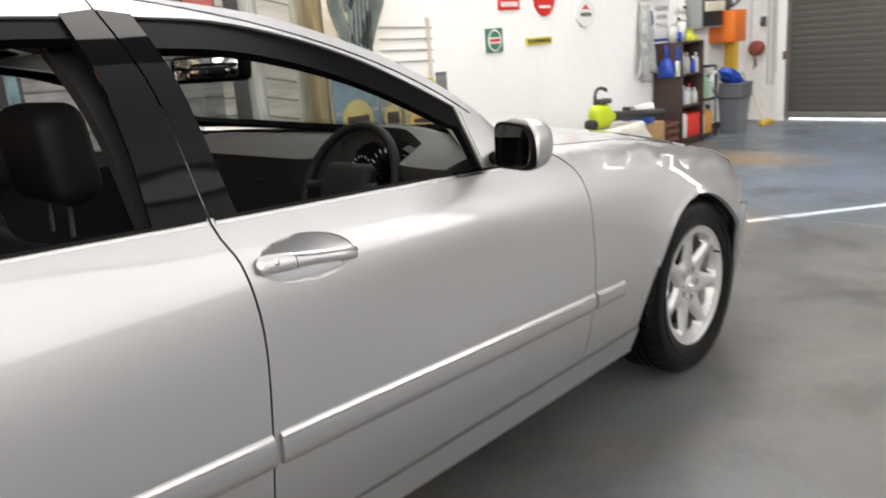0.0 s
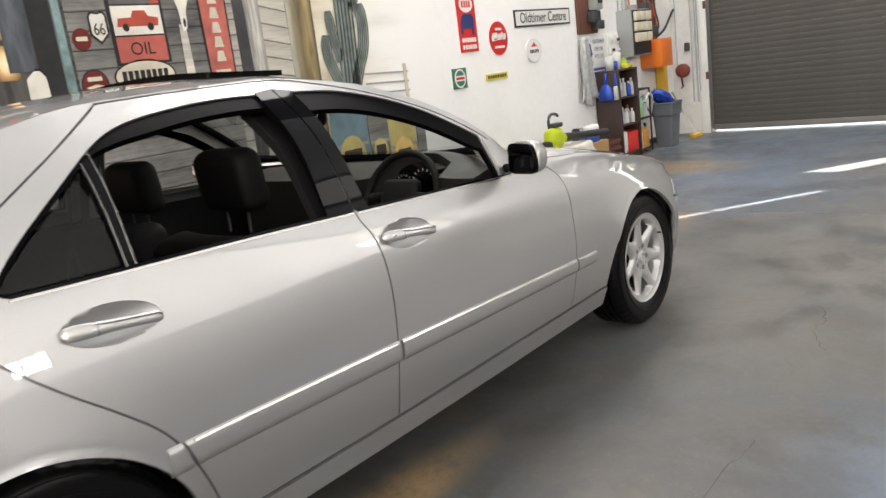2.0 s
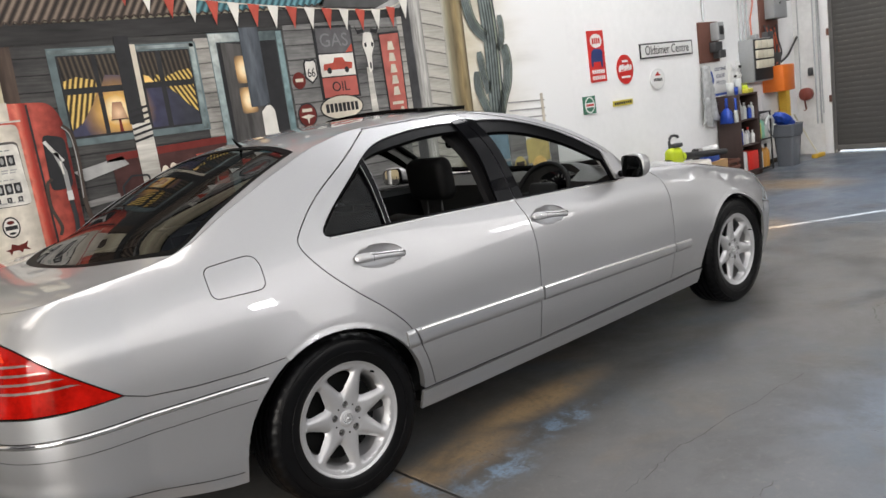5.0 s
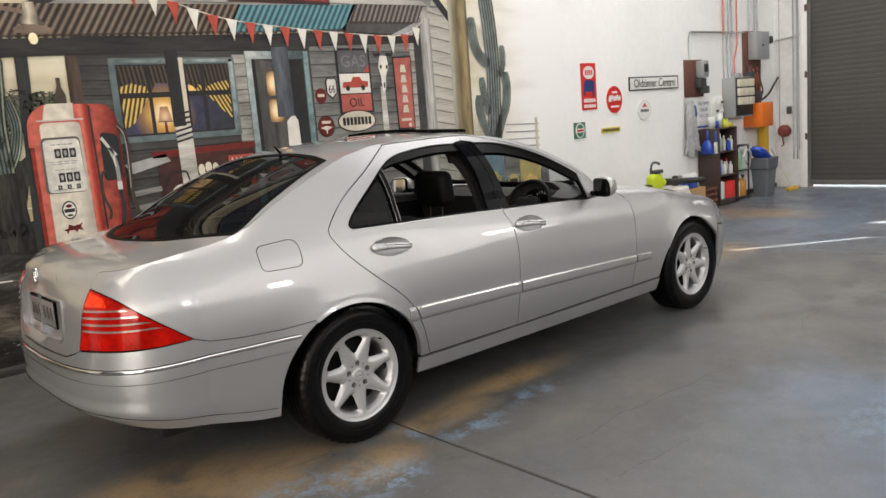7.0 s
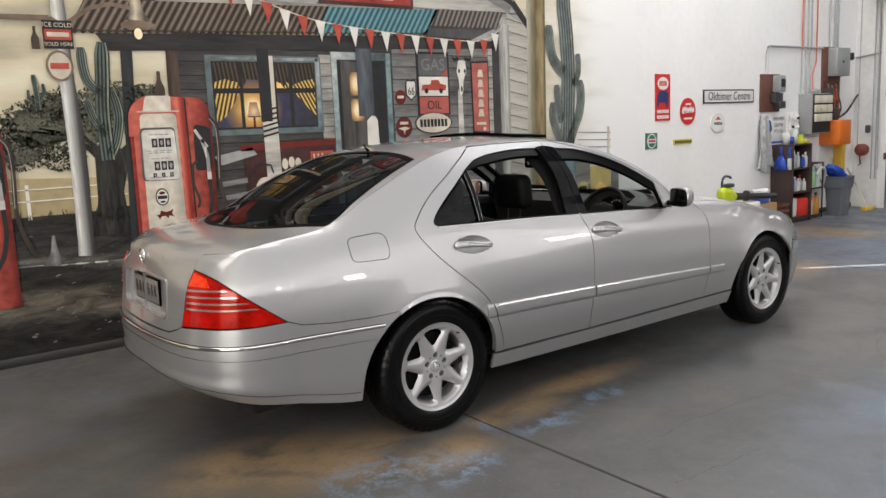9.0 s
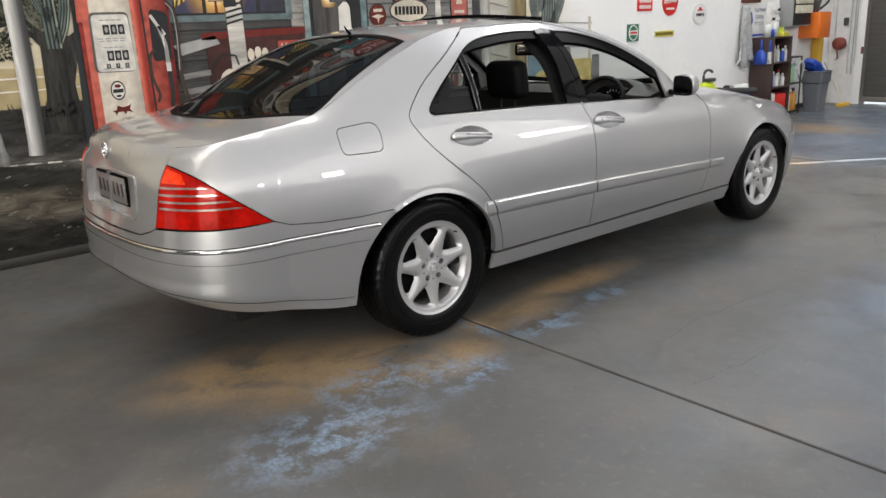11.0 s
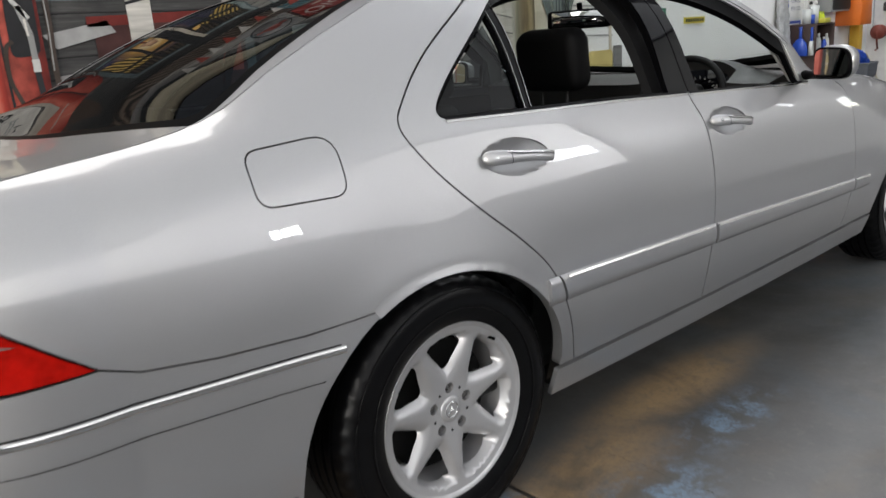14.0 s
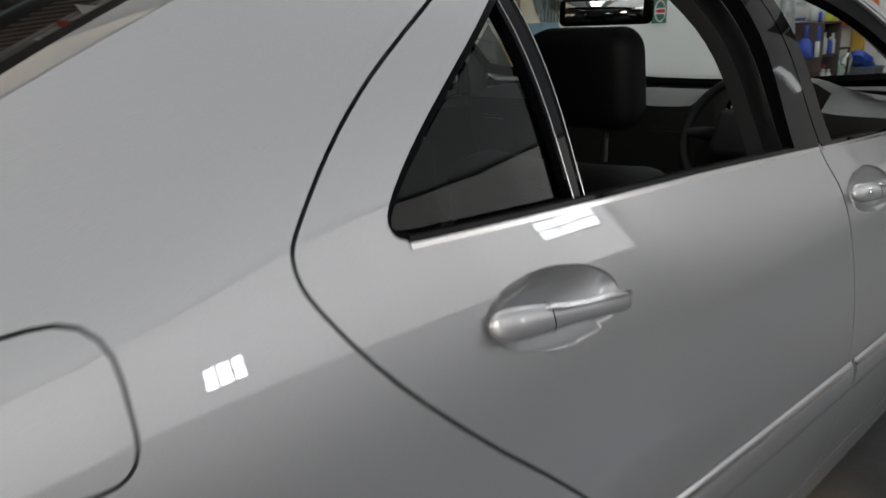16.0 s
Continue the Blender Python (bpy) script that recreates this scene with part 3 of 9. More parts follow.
R0, F0 = S_REAR, S_FRONT
LINES = [
    (spline([(R0, 0.384), (-1.2, 0.370), (-0.82, 0.319), (-0.42, 0.254), (0.35, 0.246), (2.5, 0.236), (3.3, 0.22), (F0, 0.24)]), spline([(R0, 0.062), (-1.2, 0.050), (-0.5, 0.034), (0.4, 0.062), (2.5, 0.062), (3.3, 0.05), (F0, 0.06)])),
    (spline([(R0, 0.41), (-1.0, 0.39), (-0.45, 0.34), (0.4, 0.335), (2.5, 0.33), (F0, 0.34)]), spline([(R0, 0.018), (-0.5, 0.018), (0.4, 0.040), (2.3, 0.036), (3.0, 0.02), (F0, 0.02)])),
    (spline([(R0, 0.48), (0.4, 0.47), (2.5, 0.45), (F0, 0.44)]), spline([(R0, 0.004), (0.4, 0.010), (2.3, 0.010), (F0, 0.004)])),
    (spline([(R0, 0.58), (-0.7, 0.60), (0.4, 0.60), (2.3, 0.55), (F0, 0.50)]), spline([(R0, 0.006), (-1.2, 0.003), (-0.7, 0.0), (2.3, 0.0), (F0, 0.0)])),
    (spline([(R0, 0.72), (-0.7, 0.76), (0.4, 0.77), (2.3, 0.72), (3.1, 0.62), (F0, 0.52)]), spline([(R0, 0.030), (-1.55, 0.026), (-1.3, 0.022), (-0.7, 0.012), (0.4, 0.018), (2.3, 0.016), (3.1, 0.012), (F0, 0.02)])),
    (spline([(R0, 0.88), (-0.7, 0.885), (0.4, 0.91), (1.2, 0.90), (2.1, 0.85), (3.1, 0.69), (F0, 0.54)]), spline([(R0, 0.036), (-1.55, 0.040), (-1.3, 0.048), (-0.7, 0.042), (0.4, 0.054), (2.1, 0.040), (3.1, 0.03), (F0, 0.04)])),
    (spline([(R0, 0.954), (-1.3, 0.940), (-0.75, 0.965), (-0.4, 0.99), (0, 1.015), (0.9, 0.998), (1.8, 0.952), (2.1, 0.925), (2.6, 0.86), (3.1, 0.745), (3.6, 0.665), (F0, 0.59)]), spline([(R0, 0.043), (-1.55, 0.056), (-1.3, 0.080), (-0.75, 0.088), (-0.3, 0.089), (0, 0.092), (0.9, 0.092), (2.1, 0.076), (3.1, 0.056), (F0, 0.06)])),
    (spline([(R0, 0.987), (-1.45, 0.979), (-1.3, 0.971), (-1.17, 0.975), (-0.95, 0.990), (-0.75, 1.005), (-0.55, 1.032), (-0.3, 1.09), (0, 1.19), (0.4, 1.27), (1.0, 1.27), (1.5, 1.17), (1.8, 1.06), (1.95, 0.985), (2.1, 0.955), (2.6, 0.900), (3.1, 0.796), (3.6, 0.712), (F0, 0.625)]), spline([(R0, 0.053), (-1.55, 0.068), (-1.3, 0.098), (-0.75, 0.122), (-0.55, 0.14), (-0.3, 0.152), (0, 0.184), (0.4, 0.23), (1.0, 0.23), (1.5, 0.175), (1.8, 0.125), (1.95, 0.105), (2.1, 0.10), (3.1, 0.08), (F0, 0.08)])),
    (spline([(R0, 1.004), (-1.45, 0.997), (-1.29, 0.990), (-1.17, 0.996), (-0.95, 1.013), (-0.76, 1.031), (-0.58, 1.056), (-0.47, 1.082), (-0.3, 1.17), (0, 1.30), (0.2, 1.365), (0.45, 1.402), (1.0, 1.412), (1.32, 1.37), (1.55, 1.287), (1.77, 1.170), (1.87, 1.100), (1.96, 1.025), (2.04, 0.988), (2.1, 0.974), (2.6, 0.922), (3.1, 0.822), (3.6, 0.735), (F0, 0.645)]), spline([(R0, 0.075), (-1.55, 0.092), (-1.3, 0.128), (-0.75, 0.160), (-0.55, 0.185), (-0.3, 0.215), (0, 0.265), (0.2, 0.315), (0.45, 0.372), (1.0, 0.39), (1.32, 0.33), (1.55, 0.24), (1.77, 0.172), (1.87, 0.148), (1.96, 0.135), (2.1, 0.15), (2.6, 0.14), (3.1, 0.12), (F0, 0.12)])),
]


def rail_z(s):
    return LINES[-1][0](s)


def inset(s, z):
    """How far the body lies inside its plan outline, at the height z."""
    Z, I = np.maximum.accumulate(np.stack([a(s) for a, _ in LINES], -1), -1), np.stack([b(s) for _, b in LINES], -1)
    h, d = np.diff(Z, axis=-1), np.diff(I, axis=-1) / np.maximum(np.diff(Z, axis=-1), 1e-4)
    m = np.concatenate([d[..., :1], (d[..., :-1] * h[..., 1:] + d[..., 1:] * h[..., :-1]) / (h[..., 1:] + h[..., :-1]), d[..., -1:]], -1)
    k = np.clip((z[..., None] > Z).sum(-1) - 1, 0, len(LINES) - 2)

    def pick(a):
        return np.take_along_axis(a, k[..., None], -1)[..., 0]

    hk = pick(h)
    t = (z - pick(Z)) / hk
    end = np.clip(t, 0, 1)
    i0, i1, m0, m1 = pick(I), pick(I[..., 1:]), pick(m), pick(m[..., 1:])
    val = i0 * (1 + 2 * end) * (1 - end) ** 2 + i1 * end**2 * (3 - 2 * end) + hk * (m0 * end * (1 - end) ** 2 + m1 * end**2 * (end - 1))
    return val + np.where(t > 1, m1, m0) * (t - end) * hk


def side(s, z):
    """The flank of the car, round its corners to the middle of the tail and nose."""
    s, z = np.asarray(s, float), np.asarray(z, float)
    i, a = inset(np.clip(s, S_REAR, S_FRONT), z), np.interp(s, grid, ang)
    # the body swells round the wheel openings
    for cx, cz, swell in ((-0.038, 0.30, 0.010), (2.885, 0.295, 0.011)):
        away = np.clip(np.hypot(s - cx, z - cz) - 0.39, 0, None)
        i = i - swell * np.exp(-((away / 0.075) ** 2)) * np.clip((z - 0.34) / 0.22, 0, 1)
    over = s - np.clip(s, S_REAR, S_FRONT)
    x = np.interp(s, grid, GX) + np.sin(a) * i
    y = np.interp(s, grid, GY) - np.cos(a) * i + np.where(s > 1, -1, 1) * over
    return np.stack([x, -y, z], -1)


RAIL = side(grid, rail_z(grid))
order = np.argsort(RAIL[:, 0])
RAILX, RAILY, RAILZ = RAIL[order, 0], -RAIL[order, 1], RAIL[order, 2]
MID_Z = spline([(-1.09, 1.006), (-1.05, 1.016), (-0.98, 1.030), (-0.9, 1.044), (-0.8, 1.056), (-0.68, 1.066), (-0.6, 1.087), (-0.4, 1.175), (-0.2, 1.258), (0, 1.332), (0.2, 1.392), (0.45, 1.43), (0.9, 1.45), (1.15, 1.443), (1.4, 1.385), (1.6, 1.305), (1.8, 1.205), (2.0, 1.10), (2.15, 1.02), (2.25, 0.99), (2.6, 0.962), (3.1, 0.886), (3.4, 0.812), (3.75, 0.66)])


def top(x, y):
    """The upper side: boot, rear window, roof, windscreen and bonnet."""
    yr, zr, zc = np.interp(x, RAILX, RAILY), np.interp(x, RAILX, RAILZ), MID_Z(x)
    return np.stack([x, y, zc - (zc - zr) * (np.abs(y) / np.maximum(yr, 1e-3)) ** 2.4], -1)


def rail_y(x):
    return float(np.interp(x, RAILX, RAILY))


def on_rail(a, b, n):
    return [(s, float(rail_z(s))) for s in np.linspace(a, b, n)]


# ---- the car: outlines on the flank, as (along, up) ----
REAR_SHUT = curve2d([(0.468, 1.396), (0.440, 1.380), (0.292, 1.302), (0.116, 1.204), (0.021, 1.136), (-0.050, 1.065), (-0.071, 1.029), (-0.058, 0.985), (0.003, 0.903), (0.096, 0.812), (0.196, 0.726), (0.279, 0.643), (0.330, 0.555), (0.374, 0.450), (0.412, 0.335)], 4)
B_SHUT = curve2d([(1.019, 1.4035), (1.025, 1.384), (1.039, 1.18), (1.053, 0.985), (1.082, 0.90), (1.089, 0.775), (1.068, 0.612), (1.057, 0.459), (1.062, 0.332)], 4)
FRONT_SHUT = curve2d([(1.945, 0.985), (2.09, 0.962), (2.185, 0.900), (2.211, 0.82), (2.206, 0.721), (2.182, 0.547), (2.172, 0.42), (2.160, 0.332)], 5)
REAR_WIN = curve2d([(0.072, 1.025), (0.047, 1.034), (0.052, 1.060), (0.118, 1.121), (0.235, 1.205), (0.373, 1.292), (0.495, 1.336), (0.665, 1.359), (0.825, 1.367), (0.962, 1.364)], 4) + [(0.966, 1.15), (0.970, 0.997), (0.60, 1.012), (0.33, 1.019)]
FRONT_WIN = curve2d([(1.078, 1.361), (1.25, 1.345), (1.401, 1.306), (1.542, 1.249), (1.664, 1.185), (1.790, 1.112)], 4) + [(1.815, 0.957), (1.5, 0.973), (1.090, 0.990), (1.083, 1.16)]


def arch(cx, cz, a, b, z0, n=26):
    t0 = math.asin((z0 - cz) / b)
    return [(cx + a * math.cos(t), cz + b * math.sin(t)) for t in np.linspace(t0, math.pi - t0, n)]


REAR_ARCH, FRONT_ARCH = arch(-0.038, 0.30, 0.392, 0.395, 0.335), arch(2.885, 0.295, 0.398, 0.396, 0.33)
LIGHT_S = -1.279
TIP = (-0.777, 0.694)
LIGHT_TOP = curve2d([(LIGHT_S, 0.930), (-1.16, 0.908), (-1.047, 0.872), (-0.91, 0.790), TIP], 3)


def door_top(s):
    """The upper edge of the doors: close under the roof edge, lower along the windscreen pillar."""
    return float(rail_z(s)) - 0.006 - 0.022 * min(1, max(0, (s - 1.08) / 0.3))


def at_arch(loop, z):
    pts = [p for p in loop if p[1] >= z - 1e-6]
    return pts[-1]


def build_car():
    car = empty("car", "silver four-door luxury saloon with alloy wheels, parked with its windows down", "car")

    def both(name, *a, **k):
        panel(name, *a, **k)
        return panel(name, *a, mirror=True, **k)

    # doors, with openings for the glass and the handle dishes
    def door(name, loop, win, dish, tilt):
        for mirror in (False, True):
            d = panel(name, side, [loop, win, dish], SILVER, car, mirror=mirror, gap=0.0026, flange=0.03)
            panel("window_frame", side, [grow(win, 0.003), [(s_, z_ - (0.050 * min(1, max(0, (z_ - 1.01) / 0.12)) if name == "front_door" else 0.028 * min(1, max(0, (z_ - 1.28) / 0.06)))) for s_, z_ in grow(win, -0.006)]], BLACK_TRIM, d, gap=0, offset=-0.006, flange=0.02, mirror=mirror)
            cx, cz = np.mean(dish, 0)

            def bowl(s, z):
                p, n = surface(side, s, z)
                r2 = ((s - cx) / 0.118) ** 2 + ((z - cz) / 0.046) ** 2
                return p - n * (0.026 * np.clip(1 - r2, 0, 1) ** 0.8)[:, None]

            panel("handle_dish", bowl, [grow(dish, 0.0025)], SILVER, d, step=(0.02, 0.012), gap=0, flange=0, offset=-0.0006, mirror=mirror)
            handle(d, cx, cz, tilt, mirror)
        return d

    def handle(d, cx, cz, tilt, mirror):
        """A pull bar across the dish with a lock cap at its rear end and a bright strip on its upper edge."""
        t = np.r_[-0.118, -0.1165, -0.113, np.linspace(-0.107, 0.100, 22), 0.106, 0.1095, 0.111]
        p, n = surface(side, cx + t, cz - 0.006 + tilt * t)
        bow = 0.006 + 0.020 * np.clip(1 - (t / 0.122) ** 4, 0, 1)
        ends = np.sqrt(np.clip(1 - (np.clip(-0.100 - t, 0, None) / 0.0182) ** 2, 0.02, 1)) * np.sqrt(np.clip(1 - (np.clip(t - 0.094, 0, None) / 0.0172) ** 2, 0.02, 1))
        half = (0.0128 + 0.0052 / (1 + np.exp((t + 0.045) / 0.012))) * ends

        def ring(bm, k, over=0.0):
            c, nn = Vector(p[k] + n[k] * bow[k]), Vector(n[k])
            up = Vector((0, 0, 1)) - nn * nn.z
            return [bm.verts.new(c + up.normalized() * ((half[k] + over) * math.copysign(abs(math.cos(a)) ** 0.8, math.cos(a))) + nn * ((0.0095 * ends[k] + over) * math.copysign(abs(math.sin(a)) ** 0.8, math.sin(a)))) for a in np.linspace(0, 2 * math.pi, 20, endpoint=False)]

        def finish(bm):
            bmesh.ops.recalc_face_normals(bm, faces=bm.faces[:])
            if mirror:
                bmesh.ops.scale(bm, vec=(1, -1, 1), verts=bm.verts[:])
                bmesh.ops.reverse_faces(bm, faces=bm.faces[:])
            return bm

        def skin(bm, rings):
            for a, b in zip(rings, rings[1:]):
                for j in range(20):
                    bm.faces.new((a[j - 1], a[j], b[j], b[j - 1]))
            bm.faces.new(rings[0]), bm.faces.new(rings[-1])
            return finish(bm)

        bm = bmesh.new()
        h = part("door_handle", skin(bm, [ring(bm, k) for k in range(len(t))]), SILVER, d, "silver pull handle with a chrome strip")
        k = int(np.argmin(np.abs(t + 0.047)))
        bm = bmesh.new()
        a, b = ring(bm, k, 0.0004), ring(bm, k, 0.0004)
        for v in b:
            v.co.x += 0.0016
        part("lock_cap_seam", skin(bm, [a, b]), BLACK_TRIM, h)
        bm = bmesh.new()
        line = [Vector(p[k] + n[k] * (bow[k] + 0.0062 * ends[k])) + Vector((0, 0, 0.70 * half[k])) for k in range(8, len(t))]
        tube(bm, line, [0.001, 0.0035] + [0.0048] * (len(line) - 4) + [0.0035, 0.001], 8)
        part("handle_strip", finish(bm), CHROME, h)
        if cx > 1:
            k = int(np.argmin(np.abs(t + 0.083)))
            bm = bmesh.new()
            q = Vector(p[k] + n[k] * (bow[k] + 0.0085))
            tube(bm, [q, q + Vector(n[k]) * 0.0022], 0.0055, 14)
            part("key_lock", finish(bm), CHROME, h)

    top_r = [(s, door_top(s)) for s in np.linspace(0.49, 0.99, 10)]
    rear_loop = REAR_SHUT[::-1] + top_r + B_SHUT + [(0.75, 0.335)]
    door("rear_door", rear_loop, REAR_WIN, ellipse(0.243, 0.915, 0.114, 0.043, turn=-0.08), -0.11)
    top_f = [(s, door_top(s)) for s in np.linspace(1.045, 1.87, 16)] + [(1.915, 1.02)]
    front_loop = B_SHUT[::-1] + top_f + FRONT_SHUT + [(1.6, 0.335)]
    door("front_door", front_loop, FRONT_WIN, ellipse(1.222, 0.886, 0.114, 0.043, turn=-0.09), -0.12)

    # gloss black pillar covers between the windows
    both("pillar_cover", side, [[(0.955, 1.369), (1.0222, 1.376), (1.0367, 1.18), (1.0505, 0.994), (0.945, 0.998), (0.952, 1.16)]], BLACK_GLOSS, car, gap=0, offset=0.003, flange=0.006)
    both("pillar_cover", side, [[(1.0275, 1.375), (1.088, 1.364), (1.095, 1.16), (1.110, 0.991), (1.0555, 0.993), (1.0417, 1.18)]], BLACK_GLOSS, car, gap=0, offset=0.003, flange=0.006)
    # fixed corner glass and its bar
    both("quarter_glass", side, [[q for q in grow(REAR_WIN, -0.012) if q[0] < 0.34] + [(0.352, 1.27), (0.338, 1.03)]], QUARTER, car, gap=0, offset=-0.02, flange=0)
    both("window_bar", side, [[(0.325, 1.022), (0.352, 1.022), (0.365, 1.287), (0.328, 1.262)]], BLACK_GLOSS, car, gap=0, offset=-0.008, flange=0.02)
    for e in (0.0, 0.022):
        both("bar_trim", side, [[(0.327 + e, 1.024), (0.3285 + e, 1.024), (0.3335 + e * 1.4, 1.268 + e), (0.332 + e * 1.4, 1.266 + e)]], SATIN_CHROME, car, gap=0, offset=-0.005, flange=0.004)
    # bright strip along the window sills
    belt_r, belt_f = spline([(0.05, 1.028), (0.33, 1.020), (0.60, 1.013), (1.05, 0.994)]), spline([(1.05, 0.993), (1.09, 0.991), (1.5, 0.974), (1.90, 0.954)])
    for a, b, z in ((0.06, 1.046, belt_r), (1.062, 1.885, belt_f)):
        ss = np.linspace(a, b, 12)
        both("sill_strip", side, [[(s, float(z(s)) + 0.001) for s in ss] + [(s, float(z(s)) - 0.005) for s in ss[::-1]]], BLACK_GLOSS, car, gap=0, offset=0.003, flange=0.006)
        both("sill_trim", side, [[(s, float(z(s)) - 0.0065) for s in ss] + [(s, float(z(s)) - 0.0115) for s in ss[::-1]]], SATIN_CHROME, car, gap=0, offset=0.002, flange=0.005)

    # rear wing with the roof pillar
    seam = [(-0.71, 0.669), (-0.57, 0.656), (-0.39, 0.651)]
    ra = at_arch(REAR_ARCH, 0.645)
    arch_pts = [p for p in REAR_ARCH if p[0] >= ra[0]]
    quarter = REAR_SHUT + [(0.37, 0.335)] + arch_pts[0:] + seam[::-1] + LIGHT_TOP[::-1] + on_rail(LIGHT_S, 0.47, 34)
    flap = rounded([(-0.438, 1.014), (-0.238, 1.030), (-0.238, 0.905), (-0.436, 0.908)], [0.03, 0.055, 0.035, 0.035], 5)
    both("rear_wing", side, [quarter, flap], SILVER, car, gap=0.0018, flange=0.03)
    both("fuel_flap", side, [flap], SILVER, car, gap=0.0016, flange=0.02)
    # roof sides over the doors, down to the base of the windscreen
    rail_low = [(s, door_top(s)) for s in np.linspace(0.47, 1.87, 24)] + [(1.915, 1.02), (1.945, 0.985)]
    both("roof_side", side, [rail_low + on_rail(1.95, 0.47, 26)], SILVER, car)

    # bumper, bright strip, tail lamps
    low = [(s, float(LINES[0][0](s))) for s in np.linspace(-0.436, S_REAR, 24)]
    upper = [(S_REAR, 0.625), (LIGHT_S - 0.17, 0.637), (LIGHT_S - 0.085, 0.660), (LIGHT_S - 0.05, 0.6755), (LIGHT_S + 0.10, 0.683), (LIGHT_S + 0.33, 0.688), TIP] + seam + [ra]

    def bumper_skin(s, z):
        p, n = surface(side, s, z)
        ledge = 0.004 / (1 + np.exp((z - 0.600) / 0.012))
        return p + n * ledge[:, None]

    both("rear_bumper", bumper_skin, [[p for p in REAR_ARCH if p[0] < ra[0]] + low + upper], SILVER, car, step=(0.05, 0.012))

    def strip_z(s):
        return 0.606 - 0.022 * max(0, -s - 0.9)

    def strip_skin(s, z):
        p, n = surface(bumper_skin, s, z)
        across = (z - np.array([strip_z(v) for v in np.atleast_1d(s)])) / 0.010
        return p + n * (0.009 * np.sqrt(np.clip(1 - across ** 2, 0.02, 1)))[:, None]

    both("bumper_strip", strip_skin, [[(s, strip_z(s) + 0.0065) for s in np.linspace(-0.318, S_REAR, 28)] + [(s, strip_z(s) - 0.0065) for s in np.linspace(S_REAR, -0.318, 28)]], CHROME, car, gap=0, offset=0.001, flange=0.010, step=(0.05, 0.0028))

    def seam_line(zf, h, start):
        ss = np.linspace(start, S_REAR, 30)
        return [(s, zf(s)) for s in ss] + [(s, zf(s) - h) for s in ss[::-1]]

    for zf, h, start in ((lambda s: 0.548, 0.0004, -0.368), (lambda s: float(LINES[0][0](s)) + 0.046, 0.0005, -0.447), (lambda s: strip_z(s) + 0.0105, 0.0030, -0.325), (lambda s: strip_z(s) - 0.0075, 0.0016, -0.325),):
        both("bumper_seam", bumper_skin, [seam_line(zf, h, start)], DARK, car, gap=0, offset=0.0030, flange=0.004, step=(0.05, 0))
    lamp = LIGHT_TOP + [(LIGHT_S + 0.33, 0.690), (LIGHT_S + 0.12, 0.687), (LIGHT_S - 0.045, 0.680)]
    for mirror in (False, True):
        lt = panel("tail_lamp", side, [lamp], RED_LENS, car, gap=0.0008, flange=0.03, mirror=mirror, label="red tail lamp with clear bands")
        panel("indicator_lens", side, [[(LIGHT_S + 0.012, 0.917), (LIGHT_S + 0.11, 0.897), (LIGHT_S + 0.14, 0.862), (LIGHT_S - 0.002, 0.862)]], AMBER_LENS, lt, gap=0, offset=0.0025, flange=0.002, mirror=mirror)
        for zb, far in ((0.843, 0.25), (0.816, 0.30), (0.789, 0.345), (0.762, 0.385)):
            panel("clear_band", side, [rounded([(LIGHT_S - 0.012, zb + 0.005), (LIGHT_S + far - 0.03, zb + 0.010), (LIGHT_S + far, zb + 0.004), (LIGHT_S - 0.014, zb - 0.004)], 0.004, 2)], CLEAR_LENS, lt, gap=0, offset=0.003, flange=0.003, step=(0.04, 0.02), mirror=mirror)
        panel("lamp_edge", side, [grow(lamp, -0.0005), grow(lamp, -0.0032)], BLACK_TRIM, lt, gap=0, offset=0.0012, flange=0, mirror=mirror)

    # boot lid: its upper and its rear skin
    def glass_half(x):
        return 0.650 - 0.176 * (x + 0.44)

    def glass_foot(y):
        return -0.47 - 0.28 * max(0.0, 1 - (y / glass_half(-0.47)) ** 2)

    bt = [(glass_foot(y) - 0.008, y) for y in np.linspace(-rail_y(-0.48) + 0.001, rail_y(-0.48) - 0.001, 23)]
    back = [(float(q[0]), float(-q[1])) for q in RAIL[(grid <= s_at_x(-0.49))][:: -2]]
    outline = bt + [(x, y) for x, y in back if y > 0.02] + [(RAILX[0], 0.0)] + [(x, -y) for x, y in back[::-1] if y > 0.02]
    boot = panel("boot_lid", top, [outline], SILVER, car, gap=0)
    lid = on_rail(S_REAR, LIGHT_S, 8) + [(LIGHT_S, 0.930), (LIGHT_S - 0.045, 0.680), (LIGHT_S - 0.055, 0.674), (LIGHT_S - 0.085, 0.663), (LIGHT_S - 0.17, 0.641), (S_REAR, 0.632)]
    recess = [(S_REAR, 0.880), (S_REAR + 0.30, 0.865), (S_REAR + 0.315, 0.845), (S_REAR + 0.315, 0.715), (S_REAR + 0.29, 0.695), (S_REAR, 0.690)]
    for mirror in (False, True):
        panel("boot_skin", side, [on_rail(S_REAR, LIGHT_S, 40) + lid[8:] + recess[::-1]], SILVER, boot, gap=0, mirror=mirror)
        panel("plate_recess", side, [recess], SILVER, boot, gap=0, offset=-0.022, flange=-0.024, step=(0.03, 0.02), mirror=mirror)
        panel("plate_surround", side, [[(S_REAR, 0.886), (S_REAR + 0.305, 0.871), (S_REAR + 0.322, 0.848), (S_REAR + 0.322, 0.712), (S_REAR + 0.293, 0.688), (S_REAR, 0.683), (S_REAR, 0.692), (S_REAR + 0.288, 0.697), (S_REAR + 0.313, 0.717), (S_REAR + 0.313, 0.843), (S_REAR + 0.298, 0.862), (S_REAR, 0.877)]], SILVER, boot, gap=0, offset=0.006, flange=0.01, mirror=mirror)

